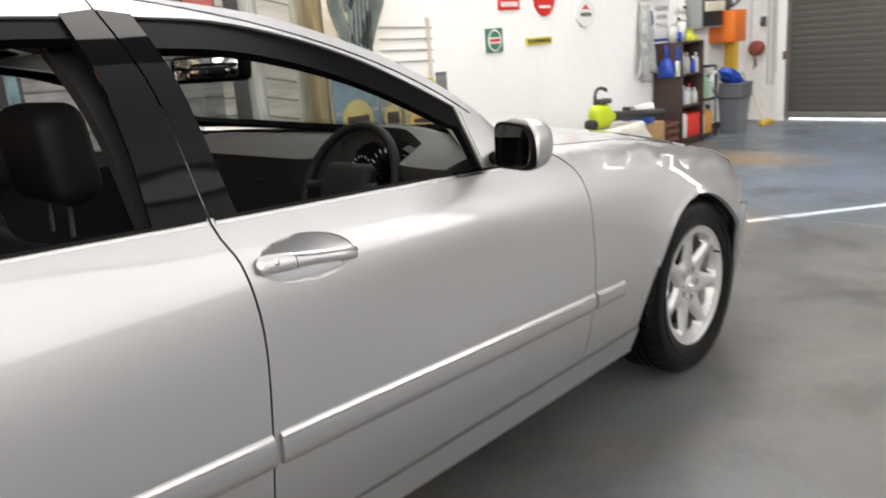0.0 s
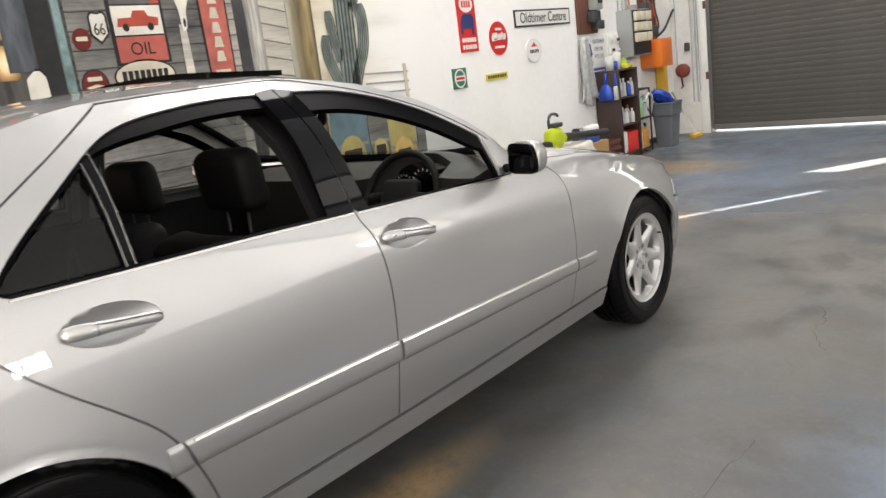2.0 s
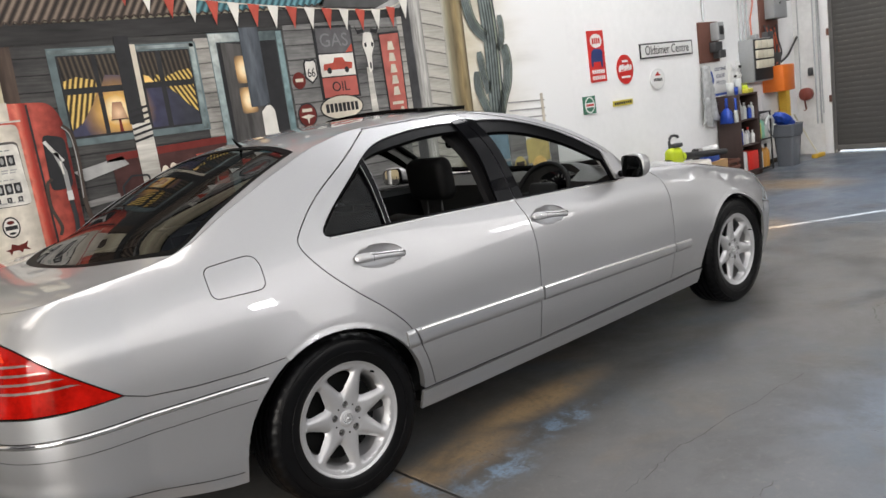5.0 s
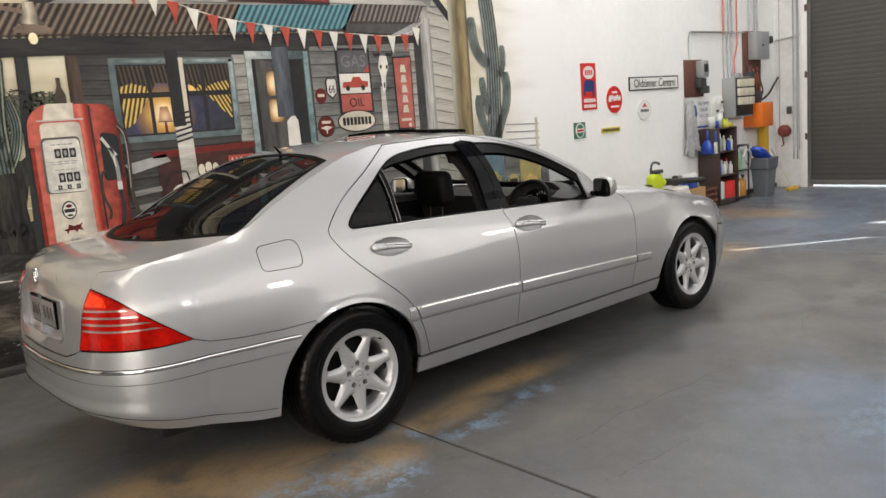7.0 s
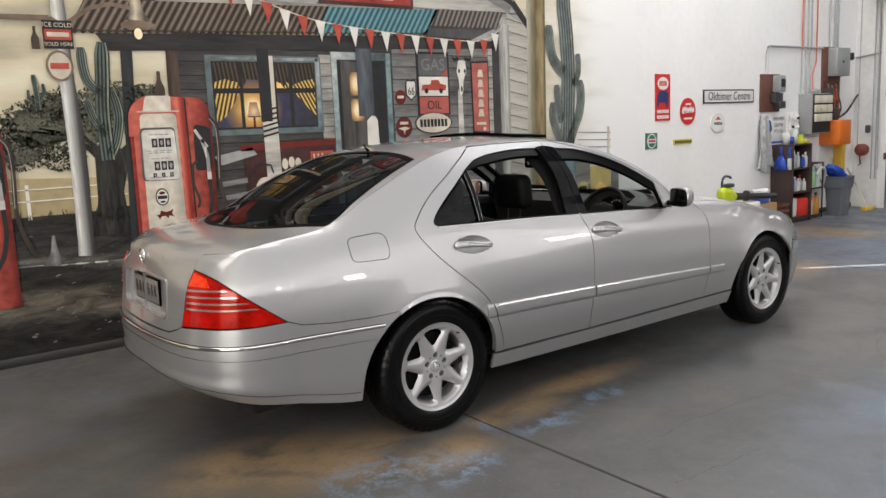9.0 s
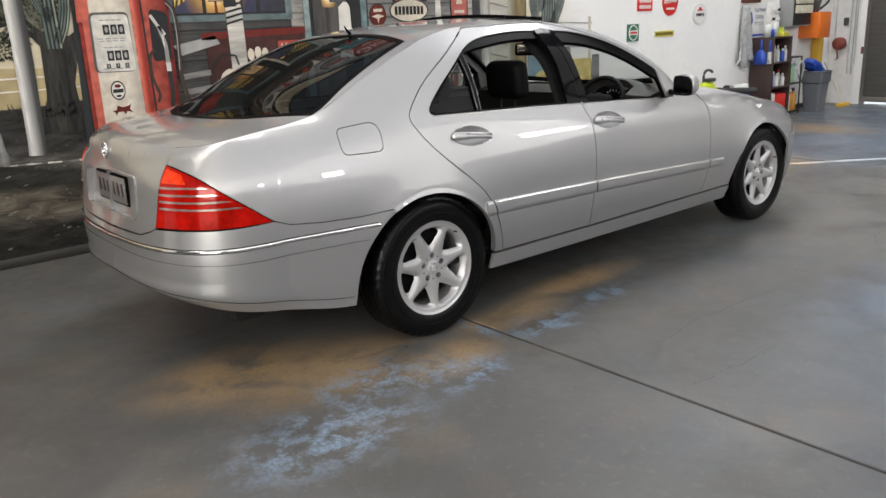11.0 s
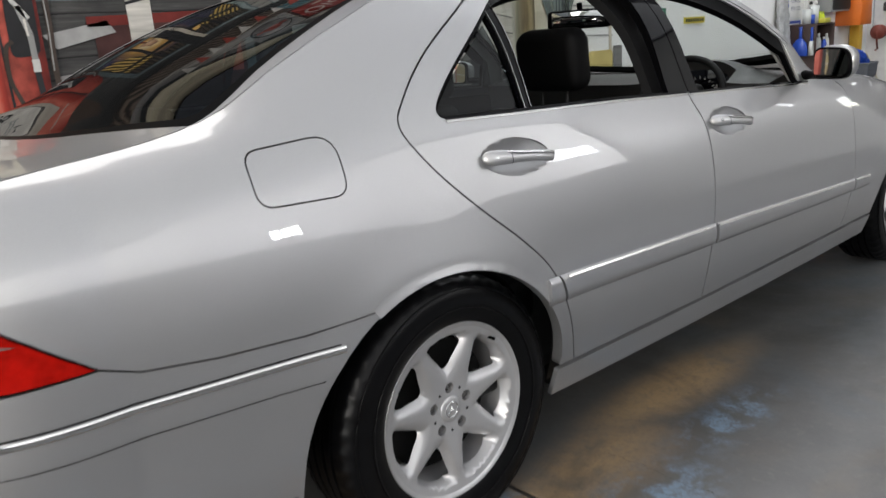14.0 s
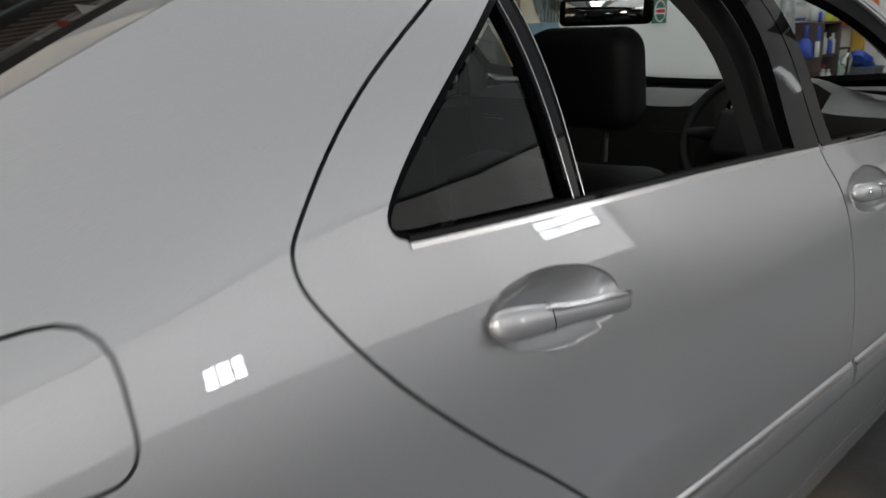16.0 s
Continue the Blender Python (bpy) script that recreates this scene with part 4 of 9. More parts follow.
    # roof, glass, bonnet
    hole = rounded([(0.90, -0.385), (1.12, -0.385), (1.12, 0.385), (0.90, 0.385)], 0.04, 3)
    rim = lambda x0, x1, m: [(x, -rail_y(x) + m) for x in np.linspace(x0, x1, 16)]
    lo = rim(0.13, 1.10, 0.0)
    roof = [(x, y) for x, y in lo] + [(1.10 + 0.12 * (1 - (t * 1.0) ** 2), t * rail_y(1.10)) for t in np.linspace(-0.9, 0.9, 9)] + [(x, -y) for x, y in lo[::-1]] + [(0.13 + 0.06 * (1 - t * t), t * glass_half(0.13)) for t in np.linspace(1.0, -1.0, 13)]
    panel("roof", top, [roof, hole], SILVER, car, gap=0.001)
    rw = [(x, -glass_half(x)) for x in np.linspace(-0.44, 0.10, 12)]
    rear_glass = rw + [(0.13 + 0.06 * (1 - t * t), t * glass_half(0.13)) for t in np.linspace(-0.96, 0.96, 13)] + [(x, -y) for x, y in rw[::-1]] + [(glass_foot(t * glass_half(-0.47)), t * glass_half(-0.47)) for t in np.linspace(0.97, -0.97, 17)]
    panel("rear_window", top, [rear_glass], TINT, car, gap=0.003, offset=-0.004, flange=0)
    panel("rear_window_seal", top, [grow(rear_glass, 0.006), grow(rear_glass, -0.030)], BLACK_TRIM, car, gap=0, offset=-0.0015, flange=0.012)
    for q in (-1, 1):
        xs = np.linspace(-0.48, 0.135, 18)
        strip = [(x, q * rail_y(x)) for x in xs] + [(x, q * (glass_half(x) + 0.001)) for x in xs[::-1]]
        panel("window_channel", top, [strip], SILVER, car, gap=0, flange=0.01)
    ws = rim(1.12, 1.92, 0.02)
    screen = ws + [(1.92 + 0.28 * (1 - t * t), t * (rail_y(1.92) - 0.02)) for t in np.linspace(-0.93, 0.93, 11)] + [(x, -y) for x, y in ws[::-1]] + [(1.12 + 0.12 * (1 - t * t), t * (rail_y(1.12) - 0.02)) for t in np.linspace(0.93, -0.93, 11)]
    panel("windscreen", top, [screen], CLEAR, car, gap=0.003, offset=-0.004, flange=0)
    panel("windscreen_seal", top, [grow(screen, 0.012), grow(screen, -0.022)], BLACK_TRIM, car, gap=0, offset=-0.002, flange=0.02)
    hood_side = rim(1.98, 3.52, 0.0)
    hood = hood_side + [(3.52 + 0.14 * (1 - t * t), t * rail_y(3.52)) for t in np.linspace(-0.9, 0.9, 11)] + [(x, -y) for x, y in hood_side[::-1]] + [(1.98 + 0.27 * (1 - t * t), t * rail_y(1.98)) for t in np.linspace(0.9, -0.9, 11)]
    panel("bonnet", top, [hood], SILVER, car, gap=0.002)
    # tilted glass sunroof standing over its opening
    bm = fill([rounded([(-0.155, -0.41), (0.155, -0.41), (0.155, 0.41), (-0.155, 0.41)], 0.03, 4)], (0.13, 0.1))
    for v in bm.verts:
        v.co.z = 0.016 * (1 - (v.co.y / 0.41) ** 2)
    geo = bmesh.ops.extrude_face_region(bm, geom=bm.faces[:])["geom"]
    bmesh.ops.translate(bm, vec=(0, 0, -0.018), verts=[v for v in geo if isinstance(v, bmesh.types.BMVert)])
    bmesh.ops.recalc_face_normals(bm, faces=bm.faces[:])
    bmesh.ops.transform(bm, matrix=pose(1.085, 0, 1.443, 0, 3.2, 0), verts=bm.verts[:])
    sharp(part("sunroof", bm, SUNROOF, car, "tilted black glass sunroof"))
    for q in (-0.36, 0.36):
        part("sunroof_arm", rbox(bmesh.new(), 0.96, 1.00, q - 0.01, q + 0.01, 1.38, 1.432, 0.004), BLACK_TRIM, car)

    # sills, front wing, front bumper, lamps
    lows = [(s, float(LINES[0][0](s))) for s in np.linspace(0.335, 2.49, 16)]
    both("sill_panel", side, [lows + [(2.505, 0.324), (0.347, 0.326)]], SILVER, car, gap=0.003)
    wing = FRONT_SHUT[::-1] + on_rail(1.95, 3.30, 18) + [(3.36, 0.66), (3.27, 0.585)] + [p for p in FRONT_ARCH if p[1] > 0.50 or p[0] < 2.9] + [(2.38, 0.333)]
    both("front_wing", side, [wing], SILVER, car)
    lampf = on_rail(3.31, 3.95, 8) + [(3.95, 0.53), (3.60, 0.535), (3.29, 0.583), (3.375, 0.66)]
    both("headlamp", side, [lampf], HEADLAMP, car, gap=0.002)
    lowf = [(s, float(LINES[0][0](s))) for s in np.linspace(3.31, S_FRONT, 16)]
    fb = lowf + [(S_FRONT, 0.50), (3.95, 0.525), (3.60, 0.53), (3.27, 0.58)] + [p for p in FRONT_ARCH if p[0] > 2.9 and p[1] <= 0.50][::-1]
    both("front_bumper", side, [fb], SILVER, car)
    both("nose_panel", side, [on_rail(3.955, S_FRONT, 6) + [(S_FRONT, 0.505), (3.955, 0.53)]], BLACK_TRIM, car)
    both("bumper_strip", side, [[(3.62, 0.503), (3.7, 0.498), (S_FRONT, 0.49), (S_FRONT, 0.478), (3.7, 0.486), (3.62, 0.491)]], CHROME, car, gap=0, offset=0.003, flange=0.006)

    # side mouldings with a bright line on top
    def moulding(s, z):
        p, n = surface(side, s, z)
        mid = 0.5 * (m_top(s) + m_low(s))
        w = 0.5 * (m_top(s) - m_low(s))
        return p + n * (0.011 * np.clip(1 - ((z - mid) / (w + 0.002)) ** 4, 0, 1))[:, None]

    m_top, m_low = spline([(-0.4, 0.620), (0.30, 0.607), (1.075, 0.587), (2.34, 0.535), (2.6, 0.522)]), spline([(-0.4, 0.545), (0.31, 0.535), (1.07, 0.518), (2.32, 0.484), (2.6, 0.478)])
    for a, b, cut in ((0.340, 1.062, 0), (1.078, 2.172, 0), (2.184, 2.345, 1), (0.268, 0.330, -1)):
        ss = np.linspace(a, b, 12)
        lean = np.zeros(12)
        lean[0 if cut == 0 and a < 1 else -1] = 0.026 if cut == -1 or (cut == 0 and a < 1) else 0.0
        loop = [(s, float(m_low(s))) for s in ss] + [(s - d_, float(m_top(s))) for s, d_ in zip(ss[::-1], lean[::-1])]
        both("side_moulding", moulding, [loop], SILVER, car, step=(0.06, 0.007), gap=0.0005, flange=0.012, offset=0.001)
        if cut >= 0:
            both("moulding_strip", moulding, [[(s, float(m_top(s)) - 0.011) for s in ss[:-1]] + [(b - 0.012, float(m_top(b)) - 0.009)] + [(s, float(m_top(s)) - 0.005) for s in ss[-2::-1]]], SATIN_CHROME, car, gap=0, offset=0.004, flange=0.006, step=(0.06, 0))

    for cx, cz, ra_, rb_, z0, z1 in ((-0.038, 0.30, 0.392, 0.395, 0.36, 0.645), (2.885, 0.295, 0.398, 0.396, 0.34, 0.52)):
        def lip(s, z):
            p, n = surface(side, s, z)
            d = (np.hypot((s - cx) / ra_, (z - cz) / rb_) - 1) * 0.395
            return p + n * (0.0003 + 0.0036 * np.clip(1 - (np.clip(d, 0, None) / 0.024), 0, 1) ** 1.6)[:, None]

        t0, t1 = math.asin((z0 - cz) / rb_), math.pi - math.asin((z1 - cz) / rb_)
        tt = np.linspace(t0, t1, 30)
        ring = [(cx + ra_ * math.cos(a), cz + rb_ * math.sin(a)) for a in tt] + [(cx + (ra_ + 0.025) * math.cos(a), cz + (rb_ + 0.025) * math.sin(a)) for a in tt[::-1]]
        both("arch_lip", lip, [ring], SILVER, car, step=(0.03, 0.012), gap=0, flange=0.012)

    # dark lining behind the gaps, floor pan, wheel wells
    whole = [(-0.70, 0.26), (2.5, 0.25), (3.3, 0.26), (3.5, 0.26), (3.5, 0.55), (3.2, 0.70), (2.1, 0.90), (1.82, 0.93), (0.0, 0.985), (-0.45, 0.965), (-0.70, 0.93)]
    ra2, fa2 = arch(-0.038, 0.30, 0.405, 0.41, 0.262), arch(2.885, 0.295, 0.41, 0.41, 0.255)
    lining = [(-0.70, 0.262)] + ra2[::-1] + fa2[::-1] + whole[3:]
    both("door_lining", side, [lining], DOORCARD, car, gap=0, offset=-0.045, flange=0, step=(0.12, 0.1))
    tailwrap = [(S_REAR, 0.36), (-0.70, 0.34), (-0.70, 0.93), (LIGHT_S, 0.93), (S_REAR, 0.95)]
    both("tail_lining", side, [tailwrap], DARK, car, gap=0, offset=-0.05, flange=0, step=(0.12, 0.1))
    for q in ((-0.85, 3.55, -0.50, 0.50, 0.19, 0.32), (0.42, 2.43, -0.82, 0.82, 0.21, 0.32), (-1.0, -0.5, -0.70, 0.70, 0.32, 0.42), (3.4, 3.65, -0.6, 0.6, 0.28, 0.5)):
        sharp(part("floor_pan", rbox(bmesh.new(), *q, 0.04), DARK, car))
    for cx in (-0.038, 2.885):
        for q in (-1, 1):
            bm = bmesh.new()
            t = np.linspace(-0.15, math.pi + 0.15, 20)
            r0 = [bm.verts.new((cx + 0.405 * math.cos(a), q * 0.79, 0.30 + 0.41 * math.sin(a))) for a in t]
            r1 = [bm.verts.new((cx + 0.405 * math.cos(a), q * 0.50, 0.30 + 0.41 * math.sin(a))) for a in t]
            for k in range(len(t) - 1):
                bm.faces.new((r0[k], r0[k + 1], r1[k + 1], r1[k]))
            bm.faces.new(r1)
            part("wheel_well", bm, DARK, car)
    for q in ((-0.9, 0.05, -0.48, 0.48, 0.38, 0.90), (2.1, 3.4, -0.48, 0.48, 0.3, 0.70)):
        part("body_core", rbox(bmesh.new(), *q, 0.05), DARK, car)
    return car


car = build_car()

# ---- the car: wheels, mirrors, cabin ----
WHEEL_AXIS = pose(0, 0, 0, 90, 0, 0)


def build_wheel(x):
    """An alloy wheel with seven spokes; the axle is at its origin, the outer face towards -y."""
    w = new("wheel")
    w.parent = car
    w.location = (x, -0.752, 0.330)
    # tyre with grooved tread and notched shoulders
    prof = [(0.208, 0.088), (0.222, 0.099), (0.245, 0.108), (0.275, 0.1135), (0.300, 0.110), (0.318, 0.101), (0.329, 0.088), (0.3335, 0.078), (0.3345, 0.066)]
    for g in (0.052, 0.018, -0.018, -0.052):
        prof += [(0.3352, g + 0.006), (0.327, g + 0.004), (0.327, g - 0.004), (0.3352, g - 0.006)]
    prof += [(0.3345, -0.066), (0.3335, -0.078), (0.329, -0.088), (0.318, -0.101), (0.300, -0.110), (0.245, -0.108), (0.208, -0.088)]
    bm = bmesh.new()
    n = 144
    rings = []
    for k, (r, h) in enumerate(prof):
        notch = 0.005 if 5 <= k <= 8 or len(prof) - 7 <= k <= len(prof) - 4 else 0.0
        rings.append([bm.verts.new((max(r - notch * (j % 3 == 0), 0) * math.cos(2 * math.pi * j / n), r * math.sin(2 * math.pi * j / n) - notch * (j % 3 == 0) * math.sin(2 * math.pi * j / n), h)) for j in range(n)])
    for a, b in zip(rings, rings[1:]):
        for j in range(n):
            bm.faces.new((a[j - 1], a[j], b[j], b[j - 1]))
    bmesh.ops.recalc_face_normals(bm, faces=bm.faces[:])
    bmesh.ops.transform(bm, matrix=WHEEL_AXIS, verts=bm.verts[:])
    sharp(part("tyre", bm, TYRE, w, "black road tyre with grooved tread"), 40)
    # raised rings on the side wall
    for r in (0.262, 0.308):
        bm = tube(bmesh.new(), [(r * math.cos(t), -0.1125 + (0.004 if r > 0.3 else 0.0), r * math.sin(t)) for t in np.linspace(0, 2 * math.pi, 72, endpoint=False)], 0.0022, 5, closed=True)
        part("tyre_ring", bm, TYRE, w)
    # rim barrel and lip
    bm = lathe(bmesh.new(), [(0.200, -0.09), (0.192, -0.05), (0.186, 0.02), (0.198, 0.070), (0.203, 0.088), (0.214, 0.0985), (0.2225, 0.1015), (0.2245, 0.098), (0.2225, 0.092), (0.212, 0.089), (0.205, 0.08), (0.200, 0.06)], WHEEL_AXIS, 72)
    for f in [f for f in bm.faces if len(f.verts) > 8]:
        bm.faces.remove(f)
    rim = sharp(part("rim", bm, ALLOY, w, "silver seven-spoke alloy rim"), 50)
    hole = []
    for k in range(7):
        c = math.radians(91.5 + k * 360 / 7)
        loop = curve2d([(r * math.cos(c + math.radians(a)), r * math.sin(c + math.radians(a))) for r, a in ((0.103, 0), (0.112, 6.0), (0.130, 10.8), (0.150, 14.8), (0.166, 17.0), (0.177, 16.6), (0.183, 10.5), (0.185, 0), (0.183, -10.5), (0.177, -16.6), (0.166, -17.0), (0.150, -14.8), (0.130, -10.8), (0.112, -6.0))], 3, closed=True)
        hole.append(loop)
    bolts = [ellipse(0.056 * math.cos(math.radians(90 + k * 72)), 0.056 * math.sin(math.radians(90 + k * 72)), 0.0138, 0.0138, 12) for k in range(5)]

    def face(u, v):
        r, t = np.hypot(u, v), np.arctan2(v, u)
        h = np.interp(r, [0, 0.045, 0.07, 0.10, 0.14, 0.175, 0.195, 0.213], [0.076, 0.076, 0.078, 0.082, 0.0865, 0.089, 0.092, 0.0965])
        # each spoke is a ridge with sloping flanks, widest at the hub
        turn = np.mod(t - math.radians(91.5 + 180 / 7) + math.pi / 7, 2 * math.pi / 7) - math.pi / 7
        wide = np.interp(r, [0.06, 0.10, 0.14, 0.175, 0.21], [0.034, 0.034, 0.026, 0.021, 0.020])
        fall = np.clip((np.abs(r * np.sin(turn)) / wide - 0.15) / 0.95, 0, 1.6)
        mid = np.clip((r - 0.070) / 0.035, 0, 1) * np.clip((0.196 - r) / 0.018, 0, 1)
        return np.stack([u, -(h - 0.015 * fall**2 * mid), v], -1)

    panel("spokes", face, [ellipse(0, 0, 0.2125, 0.2125, 84)] + hole + bolts, ALLOY, rim, step=(0.007, 0.007), gap=0, flange=0.026)
    # hub cap with a plain ring, bolts, brake disc
    bm = lathe(bmesh.new(), [(0.0, 0.0815), (0.024, 0.081), (0.031, 0.079), (0.0335, 0.0765), (0.0335, 0.066)], WHEEL_AXIS, 32)
    part("hub_cap", bm, ALLOY, rim)
    bm = tube(bmesh.new(), [(0.019 * math.cos(t), -0.0815, 0.019 * math.sin(t)) for t in np.linspace(0, 2 * math.pi, 28, endpoint=False)], 0.0018, 6, closed=True)
    part("cap_ring", bm, CHROME, rim)
    for k in range(3):
        a = math.radians(90 + k * 120)
        part("cap_bar", tube(bmesh.new(), [(0, -0.082, 0), (0.018 * math.cos(a), -0.082, 0.018 * math.sin(a))], [0.0028, 0.0010], 6), CHROME, rim)
    for k in range(5):
        a = math.radians(90 + k * 72)
        bm = lathe(bmesh.new(), [(0.0, 0.071), (0.0072, 0.071), (0.0092, 0.067), (0.0092, 0.045)], Matrix.Translation((0.056 * math.cos(a), 0, 0.056 * math.sin(a))) @ WHEEL_AXIS, 6)
        part("wheel_bolt", bm, BOLT, rim)
        a += math.radians(36)
        bm = lathe(bmesh.new(), [(0.0, 0.0778), (0.0036, 0.0778), (0.0036, 0.070)], Matrix.Translation((0.056 * math.cos(a), 0, 0.056 * math.sin(a))) @ WHEEL_AXIS, 10)
        part("pin_hole", bm, BRAKE, rim)
    bm = lathe(bmesh.new(), [(0.0, 0.02), (0.165, 0.02), (0.165, -0.005), (0.0, -0.005)], WHEEL_AXIS, 48)
    sharp(part("brake_disc", bm, BRAKE, w))
    bm = lathe(bmesh.new(), [(0.004, 0.110), (0.004, 0.085)], Matrix.Translation((0.0, 0, 0)) @ pose(0.130, 0, 0.150, 90, 0, 0), 8)
    part("valve_stem", bm, BLACK_TRIM, rim)
    return w


BOLT = surf("dull_bolt_steel", (0.16, 0.158, 0.155), 0.45, metal=0.8, var=0.15)
BRAKE = surf("brake_iron", (0.007, 0.007, 0.007), 0.8, spec=0.2, var=0.2)
rear_wheel = build_wheel(0.0)
for wx, q in ((2.965, 1), (0.0, -1), (2.965, -1)):
    copy_thing(rear_wheel, pose(wx, -0.752 * q, 0.330, 0, 23 if wx else 0, 0 if q > 0 else 180))


def build_mirrors():
    for q in (1, -1):
        flip = Matrix.Diagonal((1, q, 1, 1)) @ Matrix.Translation((1.803, -0.905, 0.004)) @ pose(0, 0, 0, 0, 0, -15) @ Matrix.Diagonal((1, 0.92, 1, 1)) @ Matrix.Translation((-1.735, 0.90, 0))
        bm = bmesh.new()
        bmesh.ops.create_uvsphere(bm, u_segments=28, v_segments=18, radius=1)
        for v in bm.verts:
            c = v.co
            ex = 0.078 if c.x > 0 else 0.02
            v.co = Vector((1.745 + ex * math.copysign(abs(c.x) ** 0.9, c.x), -0.978 + 0.086 * math.copysign(abs(c.y) ** 0.74, c.y) + 0.02 * c.x, 1.022 + 0.061 * math.copysign(abs(c.z) ** 0.74, c.z)))
        bmesh.ops.transform(bm, matrix=flip, verts=bm.verts[:])
        if q < 0:
            bmesh.ops.reverse_faces(bm, faces=bm.faces[:])
        m = part("wing_mirror", bm, SILVER, car, "silver wing mirror with black-edged glass")
        bm = slab(bmesh.new(), rounded([(-1.062, 0.968), (-0.902, 0.964), (-0.898, 1.076), (-1.056, 1.072)], [0.045, 0.028, 0.035, 0.06], 6), "x", 1.722, 0.02)
        bmesh.ops.transform(bm, matrix=flip, verts=bm.verts[:])
        sharp(part("mirror_edge", bm, BLACK_TRIM, m))
        bm = slab(bmesh.new(), rounded([(-1.055, 0.974), (-0.909, 0.970), (-0.905, 1.070), (-1.049, 1.066)], [0.042, 0.024, 0.032, 0.056], 6), "x", 1.716, 0.01)
        bmesh.ops.transform(bm, matrix=flip @ Matrix.Translation((1.721, -0.98, 1.02)) @ pose(0, 0, 0, 0, 3, 0) @ Matrix.Translation((-1.721, 0.98, -1.02)), verts=bm.verts[:])
        sharp(part("mirror_glass", bm, MIRROR, m))
        bm = bmesh.new()
        tube(bm, [(1.86, q * -0.84, 0.978), (1.84, q * -0.875, 0.980), (1.81, q * -0.93, 0.985)], [0.018, 0.015, 0.018], 12)
        part("mirror_arm", bm, BLACK_TRIM, m)
        panel("mirror_base", side, [[(1.803, 1.10), (1.822, 0.958), (1.905, 0.955), (1.935, 0.975), (1.91, 1.02), (1.86, 1.085)]], SILVER, m, gap=0, offset=0.004, flange=0.01, mirror=q < 0)


build_mirrors()


def seat_shape(bm, m, wid, hgt, dep, r, wings=0.02):
    """A padded back or cushion with raised side bolsters."""
    rbox(bm, -dep / 2, dep / 2, -wid / 2, wid / 2, 0, hgt, r, 4)
    bmesh.ops.subdivide_edges(bm, edges=[e for e in bm.edges if e.calc_length() > 0.1], cuts=3, use_grid_fill=True)
    for v in bm.verts:
        e = abs(v.co.y) / (wid / 2)
        if v.co.x > 0:
            v.co.x += wings * max(0, e - 0.45) / 0.55 - wings * 0.5 * max(0, 0.45 - e)
    bmesh.ops.transform(bm, matrix=m, verts=bm.verts[:])
    return bm


